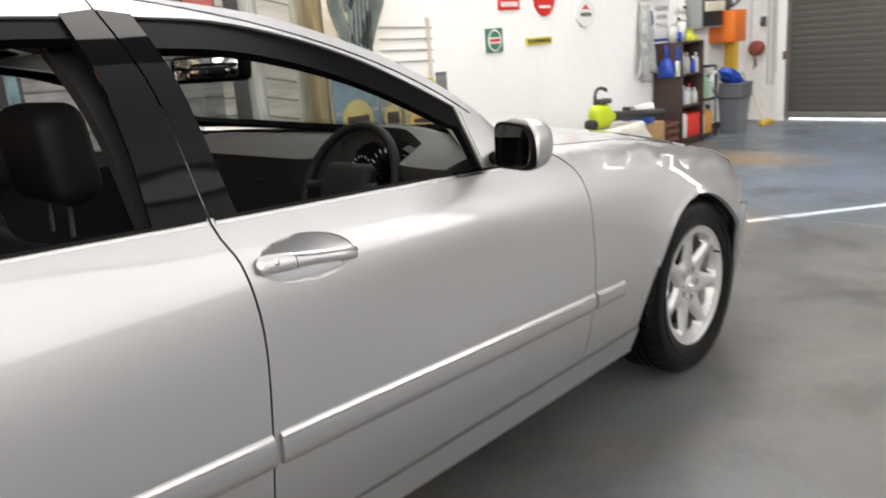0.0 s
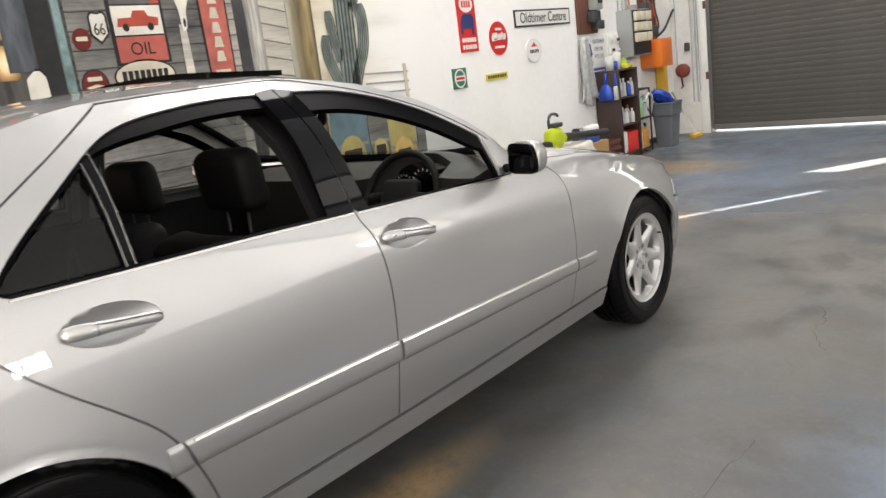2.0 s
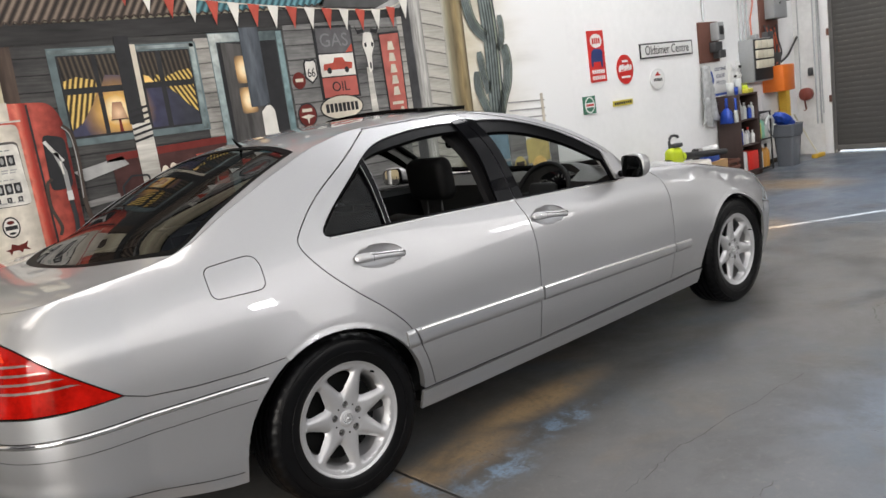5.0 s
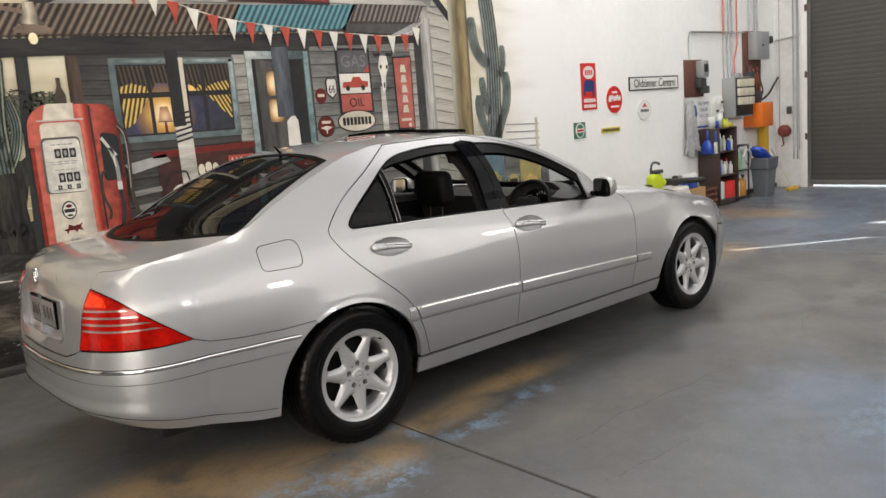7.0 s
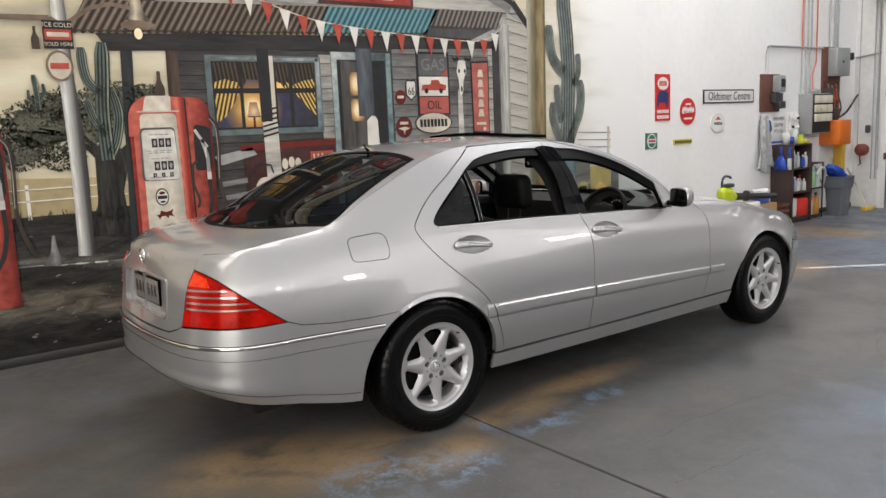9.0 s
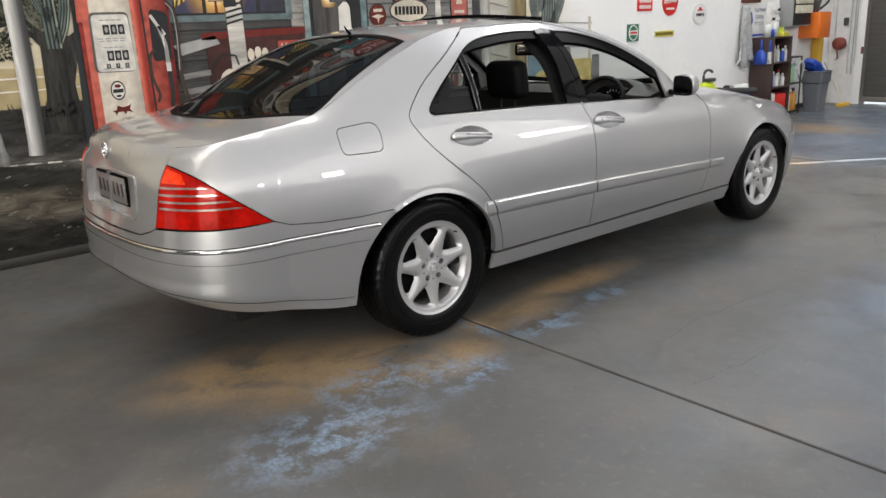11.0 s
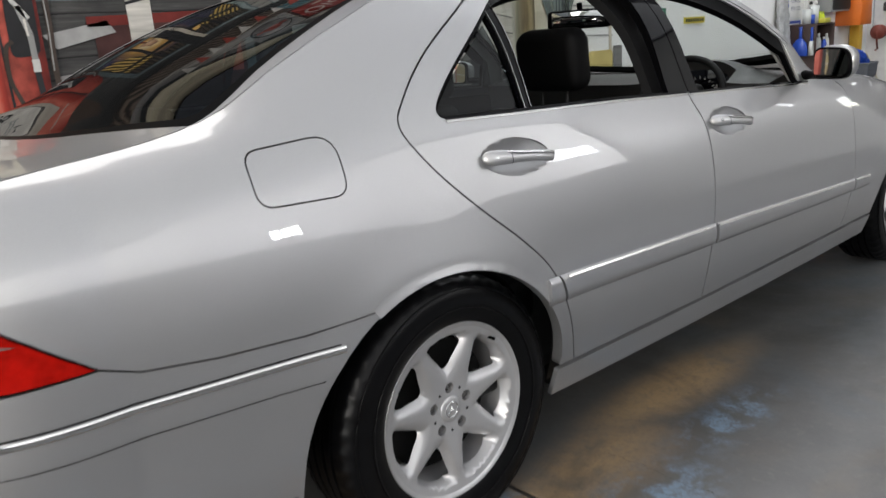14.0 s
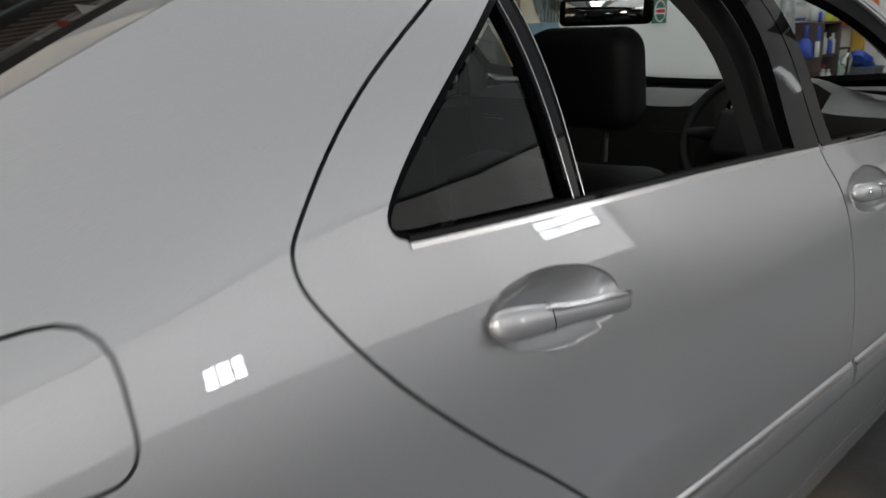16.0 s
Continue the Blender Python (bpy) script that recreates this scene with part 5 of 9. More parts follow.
def build_cabin():
    def seat(x, y, z_head):
        s = new("front_seat")
        s.parent = car
        s["label"] = "black leather front seat with a headrest"
        part("seat_back", seat_shape(bmesh.new(), pose(x - 0.07, y, 0.42, 0, -8, 0), 0.50, 0.53, 0.15, 0.05, 0.03), LEATHER, s)
        part("seat_cushion", seat_shape(bmesh.new(), pose(x + 0.0, y, 0.40, 0, 82, 0), 0.50, 0.52, 0.15, 0.05, 0.02), LEATHER, s)
        bm = bmesh.new()
        rbox(bm, -0.055, 0.055, -0.135, 0.135, -0.10, 0.10, 0.045, 5)
        for v in bm.verts:
            e = abs(v.co.y) / 0.135
            v.co.x += -0.025 * e**2 * 0.6
            v.co.z += 0.012 * (1 - e**2) * (v.co.z > 0)
            if e < 0.25:
                v.co.x -= 0.006
        bmesh.ops.transform(bm, matrix=pose(x, y, z_head - 0.10, 0, -6, 0), verts=bm.verts[:])
        part("headrest", bm, LEATHER, s)
        for q in (-0.055, 0.055):
            bm = tube(bmesh.new(), [(x - 0.012, y + q, z_head - 0.27), (x - 0.004, y + q, z_head - 0.16)], 0.006, 8)
            part("headrest_post", bm, DASH, s)

    seat(0.975, -0.38, 1.205)
    seat(1.06, 0.38, 1.165)
    b = new("rear_bench")
    b.parent = car
    part("bench_back", seat_shape(bmesh.new(), pose(0.02, 0, 0.42, 0, -14, 0), 1.30, 0.50, 0.15, 0.05, 0.01), LEATHER, b)
    part("bench_cushion", seat_shape(bmesh.new(), pose(0.05, 0, 0.38, 0, 84, 0), 1.30, 0.50, 0.14, 0.05, 0.0), LEATHER, b)
    for y in (-0.40, 0.40):
        bm = rbox(bmesh.new(), -0.05, 0.05, -0.12, 0.12, -0.07, 0.07, 0.035, 4, pose(-0.13, y, 0.985, 0, -10, 0))
        part("rear_headrest", bm, LEATHER, b)
    part("parcel_shelf", rbox(bmesh.new(), -0.60, -0.10, -0.60, 0.60, 0.90, 0.925, 0.01), CARPET, car)
    part("cabin_carpet", rbox(bmesh.new(), 0.1, 2.1, -0.80, 0.80, 0.30, 0.335, 0.01), CARPET, car)
    # dashboard: a long moulded top with a hood over the dials
    bm = fill([[(1.78, -0.74), (2.12, -0.74), (2.24, -0.3), (2.26, 0), (2.24, 0.3), (2.12, 0.74), (1.78, 0.74), (1.78, -0.19), (1.89, -0.205), (1.915, -0.29), (1.92, -0.38), (1.915, -0.47), (1.89, -0.555), (1.78, -0.57)]], (0.03, 0.03))
    for v in bm.verts:
        x, y = v.co.x, v.co.y
        h = 0.955 + 0.03 * math.sin(max(0, min(1, (x - 1.78) / 0.25)) * math.pi / 2) - 0.02 * max(0, (x - 2.05) / 0.2)
        h += 0.062 * math.exp(-(((y + 0.38) / 0.19) ** 4) - ((x - 1.93) / 0.13) ** 2)
        v.co.z = h
    low = bmesh.ops.extrude_face_region(bm, geom=bm.faces[:])["geom"]
    for v in low:
        if isinstance(v, bmesh.types.BMVert):
            v.co.z = 0.55
            v.co.x += 0.08
    bmesh.ops.recalc_face_normals(bm, faces=bm.faces[:])
    d = sharp(part("dashboard", bm, DASH, car, "charcoal dashboard with a hooded dial panel"), 50)
    bm = slab(bmesh.new(), ellipse(-0.39, 0.915, 0.175, 0.088, 32), "x", 1.912, 0.02)
    part("dial_panel", bm, BLACK_GLOSS, d)
    for y, r in ((-0.492, 0.050), (-0.385, 0.074), (-0.275, 0.050)):
        for k in range(15):
            a = math.radians(-50 + k * 20)
            p0 = Vector((1.907, y + r * math.cos(a), 0.905 + r * math.sin(a)))
            p1 = Vector((1.907, y + 0.84 * r * math.cos(a), 0.905 + 0.84 * r * math.sin(a)))
            part("dial_mark", tube(bmesh.new(), [p0, p1], 0.0022, 4), DIAL_MARK, d)
    for y in (-0.62, -0.10, 0.10, 0.62):
        v = part("air_vent", rbox(bmesh.new(), 1.80, 1.83, y - 0.055, y + 0.055, 0.865, 0.925, 0.008), BLACK_TRIM, d)
        for k in range(4):
            part("vent_slat", rbox(bmesh.new(), 1.792, 1.806, y - 0.048, y + 0.048, 0.873 + k * 0.013, 0.8765 + k * 0.013, 0.001), DASH, v)
    part("wood_trim", rbox(bmesh.new(), 1.815, 1.84, 0.18, 0.70, 0.83, 0.855, 0.006), WOOD_TRIM, d, "dark walnut trim strip")
    part("centre_console", rbox(bmesh.new(), 0.9, 1.9, -0.10, 0.10, 0.32, 0.60, 0.03, 3), DASH, car)
    # steering wheel
    m = pose(1.755, -0.38, 0.885, 0, -64, 0)
    bm = tube(bmesh.new(), [m @ Vector((0.188 * math.cos(t), 0.188 * math.sin(t), 0)) for t in np.linspace(0, 2 * math.pi, 48, endpoint=False)], 0.0145, 10, closed=True)
    st = part("steering_wheel", bm, LEATHER, car, "black leather steering wheel")
    bm = rbox(bmesh.new(), -0.075, 0.075, -0.095, 0.095, -0.02, 0.03, 0.03, 4, m)
    part("steering_pad", bm, LEATHER, st)
    for a in (0, 180, 270, 90):
        if a == 0:
            continue
        c, s_ = math.cos(math.radians(a)), math.sin(math.radians(a))
        part("wheel_spoke", tube(bmesh.new(), [m @ Vector((0.07 * c, 0.08 * s_, 0.0)), m @ Vector((0.182 * c, 0.182 * s_, 0))], [0.026, 0.014], 8), LEATHER, st)
    part("steering_column", tube(bmesh.new(), [m @ Vector((0, 0, -0.02)), m @ Vector((0, 0, -0.2))], 0.04, 12), LEATHER, st)
    # roof lining, inner mirror, pillars inside
    lin = [(x, -rail_y(x) + 0.03) for x in np.linspace(0.05, 1.12, 14)]
    panel("roof_lining", top, [lin + [(x, -y) for x, y in lin[::-1]], rounded([(0.88, -0.40), (1.10, -0.40), (1.10, 0.40), (0.88, 0.40)], 0.05, 3)], HEADLINER, car, gap=0, offset=-0.03, flange=0, step=(0.15, 0.15))
    for q in (False, True):
        panel("pillar_trim", side, [[(1.18, 1.342), (1.38, 1.300), (1.53, 1.245), (1.65, 1.180), (1.785, 1.095), (1.86, 0.965), (1.94, 0.985), (1.90, 1.06), (1.77, 1.155), (1.55, 1.275), (1.32, 1.362)]], HEADLINER, car, gap=0, offset=-0.04, flange=0.01, mirror=q)
        panel("pillar_trim", side, [[(0.05, 1.29), (0.20, 1.36), (0.45, 1.39), (0.49, 1.345), (0.37, 1.30), (0.24, 1.217), (0.12, 1.13), (0.045, 1.05), (-0.25, 1.0), (-0.45, 1.04)]], HEADLINER, car, gap=0, offset=-0.045, flange=0.01, mirror=q)
        panel("centre_pillar", side, [[(0.93, 1.37), (1.06, 1.37), (1.11, 0.95), (1.0, 0.40), (0.88, 0.40), (0.96, 0.95)]], DOORCARD, car, gap=0, offset=-0.055, flange=0.03, mirror=q)
        panel("pillar_trim", side, [[(0.945, 1.355), (1.085, 1.355), (1.135, 0.97), (0.965, 0.97)]], HEADLINER, car, gap=0, offset=-0.075, flange=0.01, mirror=q)
        panel("seat_belt", side, [[(0.985, 1.25), (1.025, 1.25), (1.03, 0.6), (0.99, 0.6)]], CARPET, car, gap=0, offset=-0.10, flange=0.002, mirror=q)
    bm = rbox(bmesh.new(), -0.02, 0.02, -0.14, 0.14, -0.040, 0.040, 0.02, 4, pose(1.60, 0.0, 1.245, 0, 6, 20))
    im = part("inner_mirror", bm, BLACK_TRIM, car, "black inside mirror")
    part("mirror_face", rbox(bmesh.new(), -0.0025, 0.0, -0.115, 0.115, -0.029, 0.029, 0.001, 1, pose(1.5795, -0.0075, 1.246, 0, 6, 20)), MIRROR, im)
    part("mirror_stem", tube(bmesh.new(), [(1.61, 0, 1.25), (1.60, 0, 1.31)], 0.012, 8), BLACK_TRIM, im)
    for y in (-0.36, 0.36):
        part("sun_visor", rbox(bmesh.new(), -0.07, 0.07, -0.18, 0.18, -0.01, 0.01, 0.008, 2, pose(1.27, y, 1.352, 0, 18, 0)), DASH, car)
    # number plate with its characters as plain bars, round emblem, aerial fin
    plate = part("number_plate", rbox(bmesh.new(), -1.121, -1.108, -0.186, 0.186, 0.725, 0.855, 0.004, 2), BLACK_TRIM, car, "black-framed number plate with unreadable characters")
    part("plate_face", rbox(bmesh.new(), -1.124, -1.120, -0.178, 0.178, 0.733, 0.847, 0.002, 1), PLATE, plate)
    for k in range(6):
        y = -0.142 + k * 0.052 + (0.024 if k > 2 else 0)
        part("plate_bar", rbox(bmesh.new(), -1.1262, -1.1235, y - 0.013, y + 0.013, 0.765, 0.822, 0.002, 1), PLATE_INK, plate)
    bm = tube(bmesh.new(), [(-1.126, 0.034 * math.cos(t), 0.955 + 0.034 * math.sin(t)) for t in np.linspace(0, 2 * math.pi, 28, endpoint=False)], 0.0045, 8, closed=True)
    em = part("boot_emblem", bm, CHROME, car, "round chrome boot emblem")
    for k in range(3):
        a = math.radians(90 + 120 * k)
        part("emblem_bar", tube(bmesh.new(), [(-1.126, 0, 0.955), (-1.126, 0.032 * math.cos(a), 0.955 + 0.032 * math.sin(a))], [0.0045, 0.0018], 6), CHROME, em)
    bm = tube(bmesh.new(), [(0.20, 0, 1.385), (0.175, 0, 1.41), (0.16, 0, 1.432)], [0.010, 0.006, 0.003], 8)
    part("aerial", bm, BLACK_TRIM, car)


DIAL_MARK = surf("white_dial_print", (0.55, 0.55, 0.52), 0.6, var=0.02)
WOOD_TRIM = surf("dark_walnut", (0.10, 0.045, 0.02), 0.2, coat=1.0, var=0.35, scale=4, fine=40, stretch=(1, 1, 12))
PLATE = surf("plate_enamel", (0.15, 0.14, 0.135), 0.35, var=0.2)
PLATE_INK = surf("plate_characters", (0.035, 0.03, 0.03), 0.4, var=0.15)
build_cabin()

# ---- the painted mural on the north wall ----


def wash(name, base, var=0.25, scale=2.0, fine=14.0, stretch=(1, 1, 1)):
    """Matt brushed wall paint."""
    return surf(name, base, 0.62, var=min(0.95, var * 1.35), scale=scale, fine=fine, stretch=stretch, bump=0.06, spec=0.18)


def sky_wash():
    """Painted evening sky: cream with grey cloud bands, fading to the white of the wall at its end."""
    m, n, l, p = material("mural_sky_paint")
    tc, mp = n.new("ShaderNodeTexCoord"), n.new("ShaderNodeMapping")
    mp.inputs["Scale"].default_value = (0.7, 1, 3.2)
    l.new(tc.outputs["Object"], mp.inputs[0])
    nz, fine = n.new("ShaderNodeTexNoise"), n.new("ShaderNodeTexNoise")
    nz.inputs["Scale"].default_value, nz.inputs["Detail"].default_value = 1.6, 7
    fine.inputs["Scale"].default_value = 30
    l.new(mp.outputs[0], nz.inputs["Vector"]), l.new(tc.outputs["Object"], fine.inputs["Vector"])
    ramp = n.new("ShaderNodeValToRGB")
    cr = ramp.color_ramp
    cr.elements[0].position, cr.elements[0].color = 0.30, (0.36, 0.33, 0.25, 1)
    cr.elements[1].position, cr.elements[1].color = 0.72, (0.70, 0.66, 0.52, 1)
    e = cr.elements.new(0.5)
    e.color = (0.56, 0.50, 0.36, 1)
    l.new(nz.outputs[0], ramp.inputs[0])
    sep, rg, ad = n.new("ShaderNodeSeparateXYZ"), n.new("ShaderNodeMapRange"), n.new("ShaderNodeMath")
    l.new(tc.outputs["Object"], sep.inputs[0])
    ad.operation = "MULTIPLY_ADD"
    l.new(nz.outputs[0], ad.inputs[0])
    ad.inputs[1].default_value = 0.9
    l.new(sep.outputs["X"], ad.inputs[2])
    rg.interpolation_type = "SMOOTHSTEP"
    rg.inputs["From Min"].default_value, rg.inputs["From Max"].default_value = 3.9, 5.2
    l.new(ad.outputs[0], rg.inputs[0])
    mix = n.new("ShaderNodeMix")
    mix.data_type = "RGBA"
    l.new(rg.outputs[0], mix.inputs["Factor"]), l.new(ramp.outputs[0], mix.inputs["A"])
    mix.inputs["B"].default_value = (0.80, 0.80, 0.79, 1)
    l.new(mix.outputs["Result"], p.inputs["Base Color"])
    p.inputs["Roughness"].default_value, p.inputs["Specular IOR Level"].default_value = 0.62, 0.3
    return m


def tone(name, stops, cx=0.0, cz=0.0, ax=1.0, az=0.0, radial=False, rough=0.25, fine=16.0, stretch=(1, 1, 1)):
    """Brushed paint that runs from colour to colour, along a line or out from a point; stops: (metres, colour)."""
    m, n, l, p = material(name)
    tc, mp, ln, ad = n.new("ShaderNodeTexCoord"), n.new("ShaderNodeMapping"), n.new("ShaderNodeVectorMath"), n.new("ShaderNodeMath")
    l.new(tc.outputs["Object"], mp.inputs[0])
    mp.vector_type = "TEXTURE"
    mp.inputs["Location"].default_value = (cx, 0, cz)
    ln.operation = "LENGTH" if radial else "DOT_PRODUCT"
    if radial:
        mp.inputs["Scale"].default_value = (ax, 1e4, az)
    else:
        ln.inputs[1].default_value = (ax, 0, az)
    l.new(mp.outputs[0], ln.inputs[0])
    m2, nz = n.new("ShaderNodeMapping"), n.new("ShaderNodeTexNoise")
    l.new(tc.outputs["Object"], m2.inputs[0])
    m2.inputs["Scale"].default_value = stretch
    l.new(m2.outputs[0], nz.inputs["Vector"])
    nz.inputs["Scale"].default_value, nz.inputs["Detail"].default_value = fine, 6
    rg, ramp = n.new("ShaderNodeMapRange"), n.new("ShaderNodeValToRGB")
    lo, hi = stops[0][0], stops[-1][0]
    rg.inputs["From Min"].default_value, rg.inputs["From Max"].default_value = lo, hi
    ad.operation, ad.inputs[1].default_value = "MULTIPLY_ADD", 0.10 * (hi - lo)
    l.new(nz.outputs[0], ad.inputs[0]), l.new(ln.outputs["Value"], ad.inputs[2]), l.new(ad.outputs[0], rg.inputs[0]), l.new(rg.outputs[0], ramp.inputs[0])
    els = ramp.color_ramp.elements
    els[0].position, els[1].position = 0.0, 1.0
    els[0].color, els[1].color = (*stops[0][1], 1), (*stops[-1][1], 1)
    for d, c in stops[1:-1]:
        els.new((d - lo) / (hi - lo)).color = (*c, 1)
    hsv, rv = n.new("ShaderNodeHueSaturation"), n.new("ShaderNodeMapRange")
    rv.inputs["From Min"].default_value, rv.inputs["From Max"].default_value = 0.3, 0.7
    rv.inputs["To Min"].default_value, rv.inputs["To Max"].default_value = 1 - rough, 1 + rough
    l.new(nz.outputs[0], rv.inputs[0]), l.new(rv.outputs[0], hsv.inputs["Value"]), l.new(ramp.outputs[0], hsv.inputs["Color"]), l.new(hsv.outputs[0], p.inputs["Base Color"])
    p.inputs["Roughness"].default_value, p.inputs["Specular IOR Level"].default_value = 0.6, 0.3
    return m


def brushed(name):
    """Node kit for wall paint that is brushed by coordinates: returns the material and makers of sums, noises and ramps."""
    m, n, l, p = material(name)
    tc, sep = n.new("ShaderNodeTexCoord"), n.new("ShaderNodeSeparateXYZ")
    l.new(tc.outputs["Object"], sep.inputs[0])
    p.inputs["Roughness"].default_value, p.inputs["Specular IOR Level"].default_value = 0.6, 0.25

    def op(kind, *vals):
        t = n.new("ShaderNodeMath")
        t.operation = kind
        for k, v in enumerate(vals):
            if isinstance(v, (int, float)):
                t.inputs[k].default_value = v
            else:
                l.new(v, t.inputs[k])
        return t.outputs[0]

    def cloud(scale, stretch=(1, 1, 1), detail=6, distort=0.0):
        mp, t = n.new("ShaderNodeMapping"), n.new("ShaderNodeTexNoise")
        l.new(tc.outputs["Object"], mp.inputs[0])
        mp.inputs["Scale"].default_value = stretch
        l.new(mp.outputs[0], t.inputs["Vector"])
        t.inputs["Scale"].default_value, t.inputs["Detail"].default_value, t.inputs["Distortion"].default_value = scale, detail, distort
        t.inputs["Roughness"].default_value = 0.62
        return t.outputs[0]

    def ramp(v, stops):
        t = n.new("ShaderNodeValToRGB")
        els = t.color_ramp.elements
        els[0].position, els[1].position = stops[0][0], stops[-1][0]
        els[0].color, els[1].color = (*stops[0][1], 1), (*stops[-1][1], 1)
        for d, c in stops[1:-1]:
            els.new(d).color = (*c, 1)
        l.new(v, t.inputs[0])
        return t.outputs[0]

    def tinted(color, value):
        t = n.new("ShaderNodeHueSaturation")
        l.new(color, t.inputs["Color"]), l.new(value, t.inputs["Value"])
        l.new(t.outputs[0], p.inputs["Base Color"])
        return m

    def chance(v):
        t = n.new("ShaderNodeTexWhiteNoise")
        t.noise_dimensions = "1D"
        l.new(v, t.inputs["W"])
        return t.outputs["Value"]

    return sep.outputs["X"], sep.outputs["Z"], op, cloud, ramp, tinted, chance


def boards(name, dark, mid, pale, pitch, z0, slope=0.0, wear=0.5):
    """Painted lap boards: a dark line under each lap, grain along the board, worn pale here and there."""
    x, z, op, cloud, ramp, tinted, chance = brushed(name)
    rows = op("DIVIDE", op("SUBTRACT", op("MULTIPLY_ADD", x, slope, z), z0), pitch)
    grain, patch = cloud(7, (0.7, 1, 9)), cloud(1.6, (1, 1, 2.2), 7, 0.4)
    frac = op("FRACT", op("MULTIPLY_ADD", op("SUBTRACT", cloud(3, (1, 1, 0.2)), 0.5), 0.22, rows))
    edge = op("MULTIPLY", op("SMOOTH_MIN", op("DIVIDE", frac, 0.13), 1.0, 0.2), op("MULTIPLY_ADD", frac, -0.25, 1.1))
    tone_ = op("MULTIPLY_ADD", op("SUBTRACT", patch, 0.5), 2.6 * wear, op("MULTIPLY_ADD", grain, 0.7, 0.10))
    tone_ = op("MULTIPLY_ADD", op("SUBTRACT", chance(op("FLOOR", rows)), 0.5), 0.25 * wear, tone_)
    return tinted(ramp(tone_, [(0.15, dark), (0.5, mid), (0.95, pale)]), op("MAXIMUM", edge, 0.12))


def stripes(name, stops, pitch, lean, patchy=0.5, curve=0.0):
    """Painted corrugations or cloth folds: bands across x that lean with height."""
    x, z, op, cloud, ramp, tinted, chance = brushed(name)
    u = op("DIVIDE", op("MULTIPLY_ADD", z, -lean, x), pitch)
    u = op("MULTIPLY_ADD", op("SUBTRACT", cloud(2.5), 0.5), curve, u)
    wave = op("MULTIPLY_ADD", op("SINE", op("MULTIPLY", u, 2 * math.pi)), 0.5, 0.5)
    worn = op("MULTIPLY_ADD", op("SUBTRACT", cloud(3.0, (1, 1, 1.5), 7), 0.5), 2.0 * patchy, 1.0)
    worn = op("MULTIPLY", worn, op("MULTIPLY_ADD", cloud(40), 0.5, 0.75))
    return tinted(ramp(wave, stops), op("MAXIMUM", worn, 0.2))


def painted_earth():
    """Dark rutted ground in brushed bands: shadowed earth, a brown track, a pale kerb edge, mottled yard."""
    x, z, op, cloud, ramp, tinted, chance = brushed("mural_rutted_ground")
    h = op("MULTIPLY_ADD", x, 0.085, z)
    h = op("MULTIPLY_ADD", op("SUBTRACT", cloud(2.4, (0.45, 1, 1.6), 8, 0.5), 0.5), 0.30, h)
    base = ramp(h, [(0.0, (0.018, 0.017, 0.015)), (0.14, (0.022, 0.020, 0.018)), (0.20, (0.060, 0.054, 0.046)), (0.29, (0.135, 0.118, 0.090)), (0.36, (0.095, 0.083, 0.064)), (0.42, (0.022, 0.021, 0.018)), (0.54, (0.030, 0.029, 0.026)), (0.60, (0.105, 0.100, 0.090)), (0.65, (0.040, 0.038, 0.035)), (0.80, (0.024, 0.023, 0.022)), (0.95, (0.034, 0.032, 0.027))])
    mott = op("MULTIPLY_ADD", op("SUBTRACT", cloud(9, (0.45, 1, 1.8), 8, 0.8), 0.5), 4.2, 1.0)
    fleck = op("MULTIPLY", op("GREATER_THAN", cloud(34, (0.7, 1, 1.4), 3), 0.67), op("MULTIPLY", cloud(3), 2.6))
    return tinted(base, op("ADD", op("MAXIMUM", mott, 0.15), fleck))


SKY_PAINT = sky_wash()
TIMBER_GREY = wash("mural_grey_timber", (0.185, 0.18, 0.175), 0.65, 1.4, 9, (0.6, 1, 6))
BOARD_PALE = wash("mural_pale_boards", (0.5, 0.481, 0.438), 0.5, 1.5, 9, (0.6, 1, 6))
LINE_DARK = wash("mural_dark_line", (0.03, 0.03, 0.032), 0.3)
TEAL = wash("mural_teal_frame", (0.112, 0.146, 0.152), 0.6, 3)
RUST = wash("mural_rust_roof", (0.18, 0.132, 0.102), 0.45, 2.5)
RUST_DARK = wash("mural_roof_furrow", (0.055, 0.042, 0.035), 0.4)
RED = wash("mural_red", (0.40, 0.075, 0.052), 0.4, 3)
RED_DARK = wash("mural_dark_red", (0.13, 0.022, 0.018), 0.45, 3)
CREAM = wash("mural_cream", (0.56, 0.51, 0.42), 0.3, 4)
WHITE = wash("mural_white", (0.68, 0.66, 0.61), 0.18, 4)
GREY = wash("mural_grey", (0.322, 0.322, 0.316), 0.35, 4)
BLACK = wash("mural_black", (0.025, 0.025, 0.027), 0.35)
AMBER = wash("mural_amber_glow", (0.80, 0.52, 0.18), 0.35, 6)
GLOW = wash("mural_pale_glow", (0.88, 0.78, 0.52), 0.15, 6)
LAMPLIGHT = tone("mural_lamplight", [(0.0, (0.95, 0.86, 0.62)), (0.075, (0.92, 0.76, 0.44)), (0.13, (0.62, 0.36, 0.10)), (0.20, (0.24, 0.14, 0.07)), (0.28, (0.045, 0.045, 0.085)), (0.5, (0.035, 0.037, 0.05))], 0.44, 1.72, 1, 1, True, 0.2)
CACTUS = wash("mural_cactus_green", (0.050, 0.064, 0.058), 0.55, 6)
CACTUS_LIT = wash("mural_cactus_light", (0.115, 0.150, 0.135), 0.5, 6)
CACTUS_PALE = wash("mural_cactus_pale", (0.25, 0.28, 0.22), 0.4, 6)
LEAF = wash("mural_leaf", (0.038, 0.042, 0.032), 0.7, 9)
